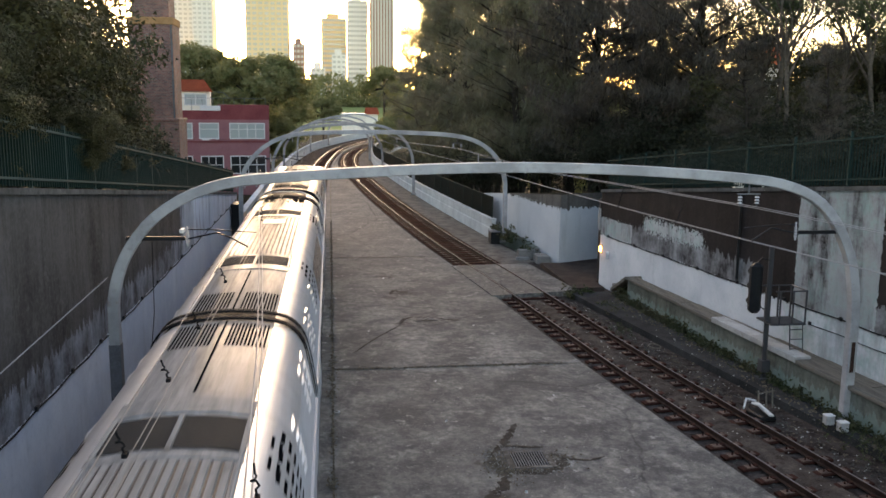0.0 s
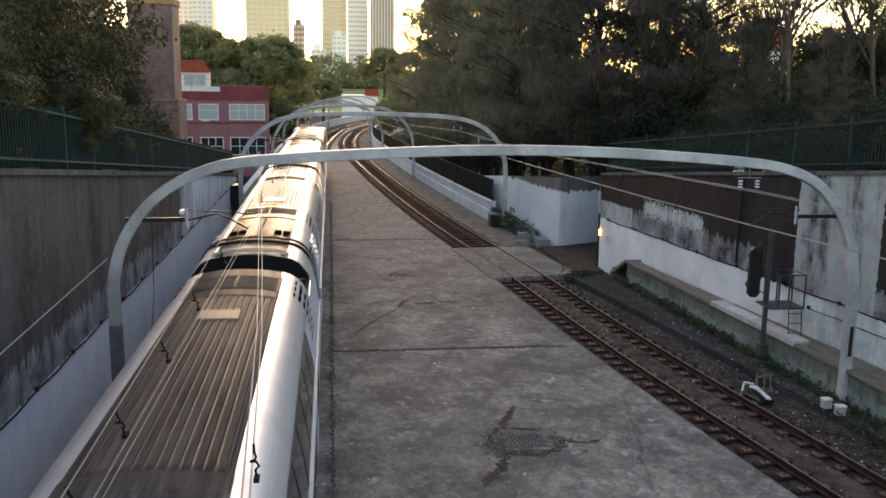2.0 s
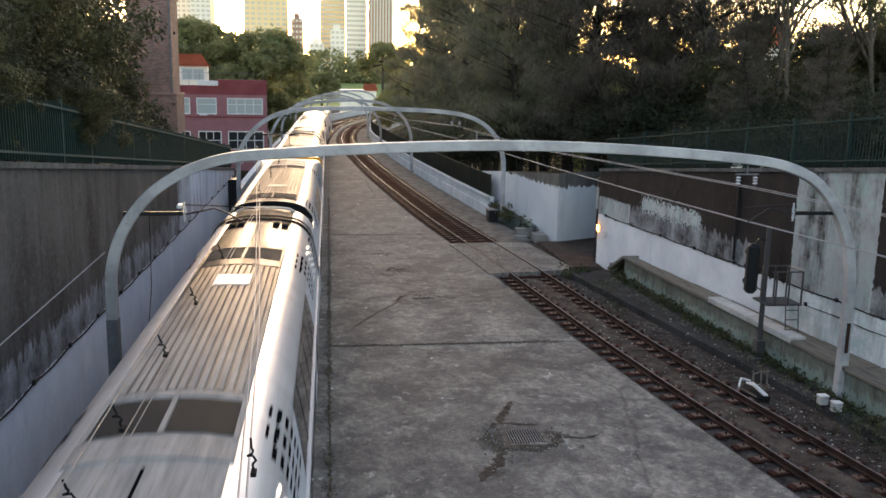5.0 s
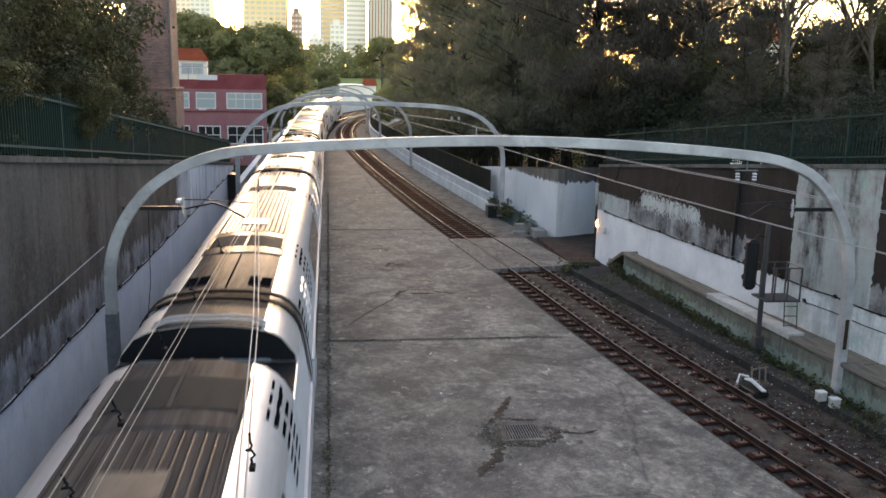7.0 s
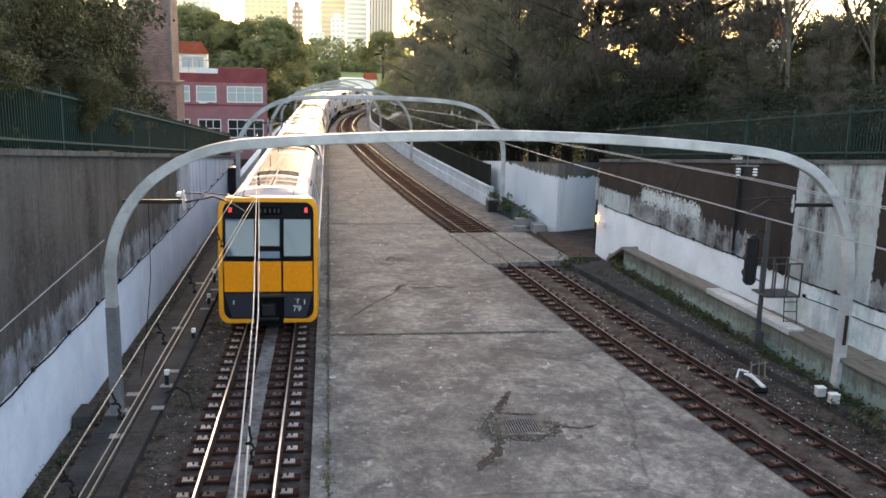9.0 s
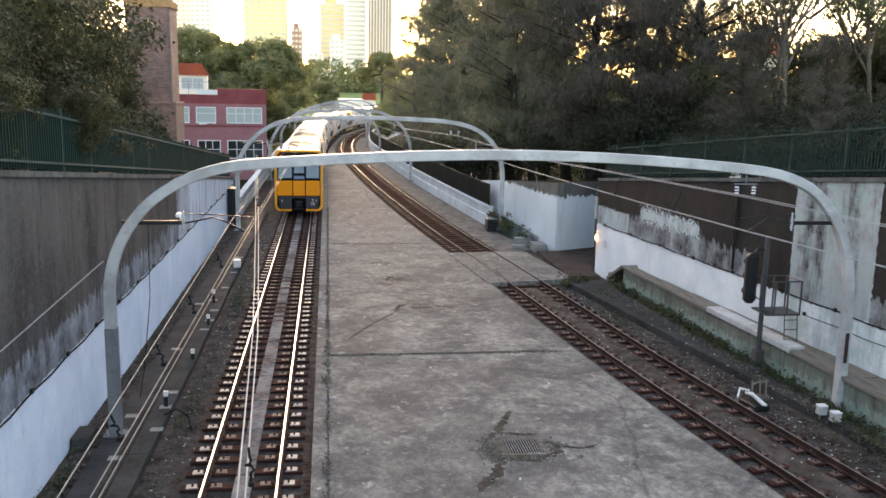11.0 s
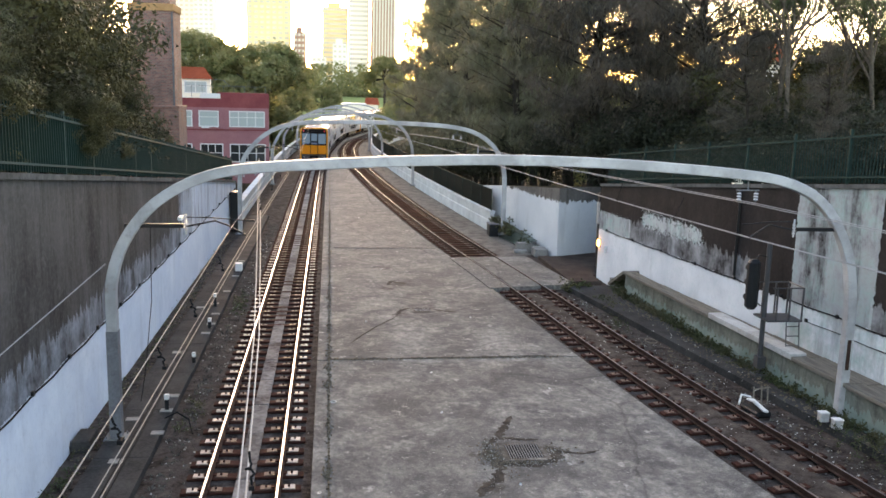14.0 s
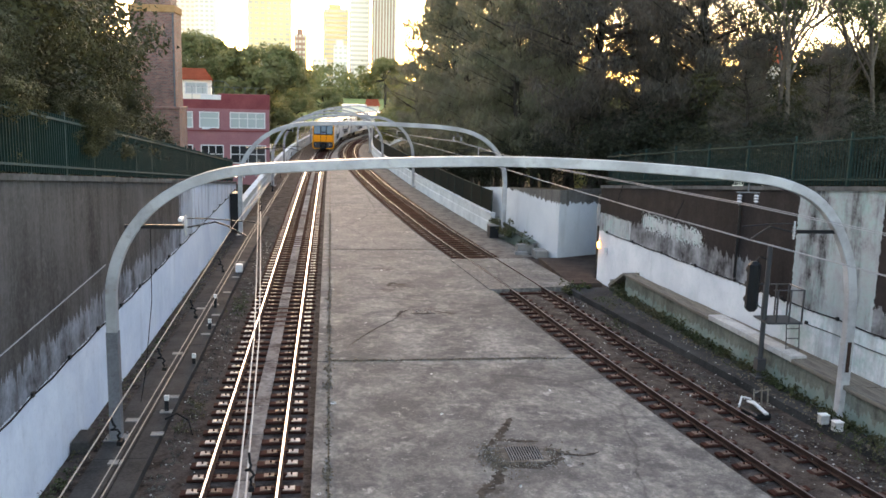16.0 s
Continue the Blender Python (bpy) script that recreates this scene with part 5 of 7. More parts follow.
def octagon(hw, z0, z1, cx, cz):
    """A cab-front outline: a rectangle with rounded corners."""
    pts = []
    for sx, sz, a0 in ((-1, -1, 180), (1, -1, 270), (1, 1, 0), (-1, 1, 90)):
        for i in range(5):
            a = radians(a0 + i * 22.5)
            ex, ez = (cx, cz)
            pts.append((sx * (hw - ex) + ex * math.cos(a), (z0 + ez if sz < 0 else z1 - ez) + ez * math.sin(a)))
    return pts


def cab(root, c):
    """The flat cab end: yellow surround, black upper panel with three windows, yellow and navy panels below."""
    outer, inner = octagon(1.50, 0.33, 4.16, 0.30, 0.38), octagon(1.36, 0.46, 4.03, 0.24, 0.32)
    bm = bmesh.new()
    rows = [[(x, y, z) for x, z in o + o[:1]] for o, y in ((octagon(1.45, 0.40, 4.08, 0.28, 0.36), c + 0.26), (outer, c + 0.20), (outer, c + 0.03), (octagon(1.48, 0.35, 4.14, 0.30, 0.38), c), (inner, c), (inner, c + 0.06))]
    strip(bm, rows)
    bmesh.ops.remove_doubles(bm, verts=bm.verts[:], dist=0.001)
    part("surround", bm, M["yellow"], root, "yellow painted cab surround")
    bm = bmesh.new()
    bm.faces.new([bm.verts.new((x, c + 0.05, z)) for x, z in inner])
    face = part("cab_front", bm, M["rubber"], root, "black cab front panel")

    def panel(name, x0, x1, z0, z1, mat, y=0.045, d=0.02, label="", cut=0.0):
        b = bmesh.new()
        box(b, x0, x1, c + y - d, c + y, z0, z1, bevel=0.006)
        if cut:
            for v in b.verts:
                if v.co.z < z0 + 0.05 and abs(abs(v.co.x) - max(abs(x0), abs(x1))) < 0.05:
                    v.co.x *= (max(abs(x0), abs(x1)) - cut) / max(abs(x0), abs(x1))
                    v.co.z += 0.0
        return part(name, b, mat, face, label)

    for x0, x1, bot in ((-1.27, -0.42, 2.42), (-0.30, 0.34, 2.72), (0.46, 1.27, 2.42)):
        panel("windscreen", x0, x1, bot, 3.52, M["glass_cab"], label="cab window pane")
    panel("blue_card", -0.30, 0.34, 2.36, 2.56, M["visor"])
    for x0, x1 in ((-1.32, -0.40), (-0.34, 0.38), (0.44, 1.32)):
        panel("yellow_panel", x0, x1, 1.32, 2.26, M["orange"], d=0.03, label="orange-yellow front panel")
    panel("navy_panel", -1.33, -0.46, 0.50, 1.26, M["navy"], d=0.03, cut=0.22)
    panel("navy_panel", 0.46, 1.33, 0.50, 1.26, M["navy"], d=0.03, cut=0.22)
    for x in (-1.13, 1.13):
        panel("tail_lamp", x - 0.05, x + 0.05, 3.72, 3.86, M["tail"], d=0.05, label="lit red tail lamp")
    panel("headcode_sign", -0.36, 0.40, 3.66, 3.88, M["slot"], d=0.012)
    for x in (-0.26, -0.12, 0.02, 0.16, 0.28):
        panel("sign_digit", x, x + 0.06, 3.71, 3.83, M["grille"], d=0.016)
    for x in (-1.05, 1.08):
        panel("marker", x - 0.015, x + 0.015, 0.92, 1.06, M["white"], d=0.036)
    # coupler before its pocket, a block painted black for the shade of the recess
    b = bmesh.new()
    box(b, -0.44, 0.44, c - 0.01, c + 0.4, 0.25, 1.22)
    pocket = part("coupler_pocket", b, M["slot"], root)
    b = bmesh.new()
    box(b, -0.2, 0.2, c - 0.28, c + 0.05, 0.62, 0.98, bevel=0.04)
    rod(b, (-0.3, c - 0.1, 0.5), (0.3, c - 0.1, 0.5), 0.05, 8)
    part("coupler", b, M["black_metal"], pocket)
    b = bmesh.new()
    box(b, -0.46, 0.46, c - 0.06, c + 0.03, 1.16, 1.27, bevel=0.02)
    part("coupler_hood", b, M["grille"], pocket)
    # the body swells from the sloping shoulders to the square cab front
    def resample(pts, n=26):
        p = np.array(pts, float)
        s_ = np.concatenate([[0], np.cumsum(np.hypot(*np.diff(p, axis=0).T))])
        g = np.linspace(0, s_[-1], n)
        return np.stack([np.interp(g, s_, p[:, 0]), np.interp(g, s_, p[:, 1])], 1)

    front = [(1.506, 0.92)] + [(x, z) for x, z in octagon(1.506, 0.36, 4.168, 0.30, 0.38)[10:15]] + [(0.0, 4.168)]
    ha, hb = resample(front), resample(SECTION)
    rows = []
    for k in range(7):
        f = k / 6
        g = f * f * (3 - 2 * f)
        h_ = ha * (1 - g) + hb * g
        y = c + 0.20 + 1.6 * f
        rows.append([(x + 0.004, y, z + 0.004) for x, z in h_] + [(-x - 0.004, y, z + 0.004) for x, z in h_[-2::-1]])
    b = bmesh.new()
    strip(b, rows)
    part("cab_fairing", b, M["skin"], root, "rounded steel shoulders behind the cab front", smooth=True)
    # pale sloping visor above the front
    b = bmesh.new()
    rows = []
    for x in np.linspace(-1.15, 1.15, 9):
        za = 4.145 - max(0, abs(x) - 0.9) * 0.25
        rows.append([(x, c + 0.20, za + 0.012), (x * 0.94, c + 0.9, za + 0.10), (x * 0.84, c + 1.55, roof_z(x * 0.84) + 0.016)])
    strip(b, rows)
    part("visor", b, M["visor"], root, "pale blue-grey sloping roof front")
    for x in (-0.75, 0.75):
        b = bmesh.new()
        rod(b, (x, c + 0.5, 4.22), (x, c + 0.95, 4.32), 0.02)
        part("whistle", b, M["black_metal"], root)
    # the upper half of the front leans back
    for ob in [o for o in bpy.data.objects if o.parent in (root, face) and o.name.split(".")[0] in ("surround", "cab_front", "windscreen", "tail_lamp", "headcode_sign", "sign_digit", "blue_card", "visor", "cab_fairing")]:
        for v in ob.data.vertices:
            v.co.y += 0.21 * max(0.0, v.co.z - 2.3) * max(0.0, 1 - (v.co.y - c) / 1.5)
    # set number on the front
    for text, x, z, size in (("T", 0.80, 0.94, 0.22), ("79", 0.72, 0.70, 0.26)):
        cu = bpy.data.curves.new("number", "FONT")
        cu.body, cu.size, cu.extrude = text, size, 0.003
        tmp = bpy.data.objects.new("tmp", cu)
        me = bpy.data.meshes.new_from_object(tmp)
        bpy.data.objects.remove(tmp)
        me.materials.clear()
        me.materials.append(M["white"])
        ob = new("set_number", me)
        ob.parent = face
        ob.matrix_basis = Matrix.Translation((x, c + 0.008, z)) @ Matrix.Rotation(math.pi / 2, 4, "X")


def middle_car():
    """A motor car; the end next to the driving car points to local -y, and d is the distance from that joint."""
    root = tagged(empty("motor_car"), "stainless steel double-deck motor car with a ribbed grey roof", "train car", group="cars of the train")
    c, e = -HALF, HALF

    def d(v):
        return v - PITCH / 2

    shell([(c, 9, 0.985, 0.03), (c + 0.3,), (e - 0.3,), (e, 9, 0.985, 0.03)], root, M["roof_motor"])
    ribs(root, d(6.17), d(13.40), M["roof_motor"])
    grille(root, d(4.39), d(5.44), M["roof_motor"])
    grille(root, d(13.70), d(14.72), M["roof_motor"])
    cross_band(root, d(5.54), d(6.10), M["roof_motor"])
    cross_band(root, d(13.42), d(13.64), M["roof_motor"])
    cross_band(root, d(3.62), d(4.30), M["roof_motor"])
    cross_band(root, d(14.82), d(15.4), M["roof_motor"])
    fine_vents(root, d(17.85), d(19.25))
    seam(root, d(15.6), d(19.4))
    seam(root, d(0.5), d(3.44))
    for x0, x1 in ((-0.76, -0.36), (0.36, 0.76)):
        for a, b in ((x0, (x0 + x1) / 2 - 0.02), ((x0 + x1) / 2 + 0.02, x1)):
            piece("square_vent", slot_mesh("square_vent", roof_rect(a, b, 0, 0.66, 0.022)), root, Matrix.Translation((0, d(0.80), 0)))
    vent_field(root, d(0.62), 1, COLS[:5], 0.6, 0.60)
    louvre_field(root, d(1.85), 2, COLS[:5], 0.75, 0.62)
    vent_field(root, d(3.70), 3, COLS)
    for k in (4.0, 4.6, 5.2):
        edge_vents(root, d(k), d(k + 0.36))
    vent_field(root, d(13.30), 3, COLS)
    for k in (13.5, 14.1):
        edge_vents(root, d(k), d(k + 0.36))
    louvre_field(root, d(15.15), 1, COLS[:5], 0.75, 0.62)
    louvre_field(root, d(17.45), 2, COLS[:5], 0.80, 0.66)
    side_glazing(root, d(6.2), d(13.0))
    roof_hatch(root, d(7.09), d(7.92), M["hatch_pale"])
    running_gear(root)
    gangway(root, c)
    gangway(root, e)
    return root


# where the last cab end is along the main track, in metres ahead of the eye
TAIL = Line([(0, -103.01), (1, -90.59), (2, -77.37), (3, -63.74), (4.2, -46.90), (6.4, -14.04), (7.6, 4.75), (8.2, 14.08), (9.0, 26.17), (10, 40.95), (11.5, 62.48), (13, 83.11), (14.5, 103.17), (16, 123.69)])


def tail_place(t):
    return TAIL.at(t)[0]


CARS = []
d8 = trailing_car()
n7 = middle_car()
for i in range(8):
    turn = i in (2, 3, 6, 7)
    src = d8 if i in (0, 3, 4, 7) else n7
    CARS.append((src if i in (0, 1) else copy_thing(src, Matrix.Identity(4)), i, turn))
# the two cars of each set that face the other way carry their cab or vents ahead
# only the last cab of the train shows its tail lamps lit
for car, i, turn in CARS:
    if i != 0:
        for ob in car.children_recursive:
            if ob.name.split(".")[0] == "tail_lamp":
                ob.material_slots[0].link = "OBJECT"
                ob.material_slots[0].material = M["lens_dull"]
                tagged(ob, "unlit red tail lamp")


# ---- trees ----
def leaf_mesh(name, centres, size, shape, material, seed, droop=0.0, per=14, spread=0.5, corners=4, facing=None):
    """Many small leaves round the twig points given: each leaf a bent pair of triangles."""
    r = np.random.RandomState(seed)
    c = np.repeat(np.asarray(centres, float), per, axis=0)
    n = len(c)
    c = c + r.normal(0, spread, (n, 3)) * np.array([1, 1, 0.75])
    if facing is not None:
        f = np.repeat(np.asarray(facing, float), per, axis=0) + r.normal(0, 0.5, (n, 3))
        f /= np.linalg.norm(f, axis=1, keepdims=True) + 1e-9
        d = r.normal(0, 1, (n, 3)) + np.array([0, 0, -droop])
        d -= f * (d * f).sum(1, keepdims=True)
    elif droop:
        d = np.stack([r.normal(0, 0.35, n), r.normal(0, 0.35, n), -np.ones(n) * droop], 1)
    else:
        d = r.normal(0, 1, (n, 3))
    d /= np.linalg.norm(d, axis=1, keepdims=True)
    o = np.cross(d, f if facing is not None else r.normal(0, 1, (n, 3)))
    o /= np.linalg.norm(o, axis=1, keepdims=True) + 1e-9
    ln = size * r.uniform(0.6, 1.35, (n, 1))
    w = ln * shape
    v = np.empty((n, 4, 3))
    v[:, 0] = c
    v[:, 1] = c + d * ln * 0.5 + o * w * 0.5
    v[:, 2] = c + d * ln
    v[:, 3] = c + d * ln * 0.5 - o * w * 0.5
    nn = np.cross(d, o)
    v[:, 2] += nn * ln * 0.12
    if corners == 3:
        v[:, 0] += o * w * 0.5
        v = np.ascontiguousarray(v[:, [0, 2, 3]])
    me = bpy.data.meshes.new(name)
    me.vertices.add(n * corners)
    me.vertices.foreach_set("co", v.reshape(-1))
    me.loops.add(n * corners)
    me.loops.foreach_set("vertex_index", np.arange(n * corners, dtype=np.int32))
    me.polygons.add(n)
    me.polygons.foreach_set("loop_start", np.arange(0, n * corners, corners, dtype=np.int32))
    me.polygons.foreach_set("loop_total", np.full(n, corners, dtype=np.int32))
    me.update(calc_edges=True)
    me.materials.append(material)
    return me


def limb_points(rnd, a, b, k, wob):
    pts = [Vector(a).lerp(Vector(b), i / k) for i in range(k + 1)]
    for p in pts[1:-1]:
        p += Vector((rnd.uniform(-wob, wob), rnd.uniform(-wob, wob), rnd.uniform(-wob, wob) * 0.5))
    return pts


def tree(kind, seed):
    """A tree at the origin. Returns the trunk-and-limb mesh, the crown mesh and the names for them."""
    rnd = random.Random(seed)
    bm = bmesh.new()
    twigs, facing = [], []

    def lobe(q, R, count, flat=0.75):
        """Twig points over the outside of one rounded clump of leaves."""
        for _ in range(count):
            u = Vector((rnd.gauss(0, 1), rnd.gauss(0, 1), rnd.gauss(0.2, 1))).normalized()
            k_ = R * (0.92 + 0.35 * noise.noise(u * 2.2 + q * 3.1))
            twigs.append(q + Vector((u.x * k_, u.y * k_, u.z * k_ * flat)))
            facing.append(u + Vector((0, 0, 0.35)))

    if kind in ("casuarina", "she_oak"):
        H = rnd.uniform(17, 20)
        trunk = limb_points(rnd, (0, 0, -0.5), (rnd.uniform(-0.8, 0.8), rnd.uniform(-0.8, 0.8), H), 8, 0.25)
        tube(bm, trunk, [0.26 * (1 - i / 8.6) + 0.02 for i in range(9)], 7)
        for i in range(64):
            h = rnd.uniform(0.12, 0.98)
            p = trunk[min(7, int(h * 8))].lerp(trunk[min(8, int(h * 8) + 1)], h * 8 % 1)
            L = (3.3 * (1 - abs(h - 0.42)) ** 1.2 + 0.4) * rnd.uniform(0.6, 1.15)
            a = rnd.uniform(0, 6.283)
            q = p + Vector((math.cos(a) * L, math.sin(a) * L, L * rnd.uniform(0.25, 0.75)))
            tube(bm, limb_points(rnd, p, q, 3, 0.12), [0.07, 0.05, 0.03, 0.012], 4)
            for k in range(9 if h < 0.45 else 6):
                twigs.append(p.lerp(q, rnd.uniform(0.32, 1.08)) + Vector((rnd.uniform(-0.3, 0.3), rnd.uniform(-0.3, 0.3), rnd.uniform(-0.2, 0.35))))
        crown = leaf_mesh("crown", twigs, 0.36, 0.13, M["needle" if kind == "casuarina" else "needle_green"], seed, 0.9, 62, 0.28, 3)
        bark = M["bark"]
    elif kind == "gum":
        H = rnd.uniform(15, 18)
        bark = M["bark_gum"]
        base = [Vector((0, 0, -0.5)), Vector((0.2, 0.1, 3.5)), Vector((0.6, 0.0, 7.0))]
        tube(bm, base, [0.13, 0.105, 0.09], 7)
        for i in range(7):
            a = i * 0.9 + rnd.uniform(-0.3, 0.3)
            s = base[1].lerp(base[2], rnd.uniform(0.2, 1.0))
            q = s + Vector((math.cos(a) * rnd.uniform(2.2, 4.6), math.sin(a) * rnd.uniform(2.2, 4.6), rnd.uniform(4.5, H - 7)))
            lp = limb_points(rnd, s, q, 5, 0.4)
            tube(bm, lp, [0.062, 0.052, 0.042, 0.032, 0.022, 0.012], 5)
            for k in range(9):
                m_ = lp[rnd.randint(2, 5)]
                e = m_ + Vector((rnd.uniform(-1.8, 1.8), rnd.uniform(-1.8, 1.8), rnd.uniform(-0.3, 1.8)))
                tube(bm, limb_points(rnd, m_, e, 3, 0.15), [0.035, 0.025, 0.018, 0.008], 4)
                for j in range(4):
                    twigs.append(m_.lerp(e, rnd.uniform(0.5, 1.1)))
        crown = leaf_mesh("crown", twigs, 0.20, 0.22, M["leaf_gum"], seed, 0.7, 40, 0.34)
    elif kind in ("broad", "leafy"):
        bark = M["bark"]
        tube(bm, [Vector((0, 0, -0.5)), Vector((0.1, 0, 1.6)), Vector((0.0, 0.2, 3.2))], [0.34, 0.28, 0.24], 8)
        for i in range(15):
            a, el = i * 2.4, rnd.uniform(-0.15, 1.25)
            L = rnd.uniform(3.0, 4.8)
            s = Vector((0, 0.1, rnd.uniform(2.0, 3.4)))
            q = s + Vector((math.cos(a) * math.cos(el) * L, math.sin(a) * math.cos(el) * L, math.sin(el) * L * 1.15))
            lp = limb_points(rnd, s, q, 4, 0.3)
            tube(bm, lp, [0.14, 0.10, 0.07, 0.045, 0.02], 5)
            fine_ = kind == "broad"
            lobe(q, rnd.uniform(0.8, 1.25), 46 if fine_ else 34)
            lobe(lp[3] + Vector((rnd.gauss(0, 0.5), rnd.gauss(0, 0.5), rnd.gauss(0.1, 0.4))), rnd.uniform(0.9, 1.3), 46 if fine_ else 34)
            lobe(lp[2] + Vector((rnd.gauss(0, 0.7), rnd.gauss(0, 0.7), rnd.gauss(0.0, 0.5))), rnd.uniform(0.9, 1.4), 40 if fine_ else 30)
            lobe(q + Vector((rnd.gauss(0, 0.6), rnd.gauss(0, 0.6), -rnd.uniform(0.6, 1.5))), rnd.uniform(0.4, 0.75), 26 if fine_ else 16, 1.3)
        crown = leaf_mesh("crown", twigs, *((0.12, 0.62, M["leaf_near"], seed, 0.9, 42, 0.15, 3) if kind == "broad" else (0.20, 0.7, M["leaf_near"], seed, 0.9, 14, 0.2, 3)), facing=facing)
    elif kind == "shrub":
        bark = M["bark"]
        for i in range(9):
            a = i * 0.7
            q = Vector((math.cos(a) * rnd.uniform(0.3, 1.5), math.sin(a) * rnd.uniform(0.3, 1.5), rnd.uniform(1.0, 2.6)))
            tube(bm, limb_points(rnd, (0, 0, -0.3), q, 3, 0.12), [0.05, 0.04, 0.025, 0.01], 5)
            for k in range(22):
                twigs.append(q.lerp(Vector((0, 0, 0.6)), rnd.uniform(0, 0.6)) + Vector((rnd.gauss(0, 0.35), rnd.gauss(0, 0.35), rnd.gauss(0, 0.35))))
        crown = leaf_mesh("crown", twigs, 0.13, 0.6, M["leaf_shrub_shaded"], seed, 0.2, 28, 0.16, 3)
    else:
        bark = M["bark"]
        tube(bm, [Vector((0, 0, -14)), Vector((0.2, 0, 1.5)), Vector((0.1, 0.1, 5.0))], [0.5, 0.42, 0.3], 7)
        for i in range(21):
            a, el = i * 2.4, rnd.uniform(-0.55, 1.35)
            L = rnd.uniform(4.2, 5.6)
            q = Vector((math.cos(a) * math.cos(el) * L * 1.25, math.sin(a) * math.cos(el) * L * 1.25, 4.6 + math.sin(el) * L * 0.95))
            tube(bm, limb_points(rnd, (0, 0, 3.5), q, 3, 0.3), [0.2, 0.14, 0.09, 0.04], 5)
            R = rnd.uniform(1.9, 2.8)
            lobe(q, R, 110, 0.75)
            for _ in range(3):
                u = Vector((rnd.gauss(0, 1), rnd.gauss(0, 1), abs(rnd.gauss(0.3, 1)))).normalized()
                lobe(q + u * R * 0.8, R * 0.45, 24, 0.8)
        crown = leaf_mesh("crown", twigs, 0.40, 0.85, M["leaf_fig_hazed"], seed, 0.2, 9, 0.22, 3, facing=facing)
    return mesh_of("trunk", bm, bark), crown


LABELS = {"casuarina": ("tall dark she-oak with drooping needle foliage", "tall she-oaks behind the fence"),
          "she_oak": ("tall grey-green she-oak with feathery foliage", "tall she-oaks behind the fence"),
          "gum": ("slender gum tree with bare grey limbs and thin leaves", "gum trees beside the cutting"),
          "broad": ("dense broad-leaved tree hanging over the fence", "broad-leaved trees beside the wall"),
          "leafy": ("dense dark tree standing behind the fence", "broad-leaved trees beside the wall"),
          "shrub": ("low shrub growing behind the fence, leaf colour darkened for shade", "shrubs behind the fences"),
          "fig": ("large round-crowned fig tree with lumpy olive foliage", "fig trees beyond the viaduct")}
STOCK = {}


def plant(kind, which, x, y, scale=1.0, turn=0.0, wide=1.0, z=None):
    key = (kind, which)
    if key not in STOCK:
        STOCK[key] = tree(kind, 31 + which * 7 + len(kind))
    tm, cm = STOCK[key]
    root = empty(kind + "_tree", Matrix.LocRotScale((x, y, (land(y) - 0.1) if z is None else z), Euler((0, 0, turn)), (scale * wide, scale * wide, scale)))
    tagged(root, LABELS[kind][0], "tree", LABELS[kind][1])
    for nm, me in (("trunk", tm), ("crown", cm)):
        ob = new(nm, me)
        ob.parent = root
    return root


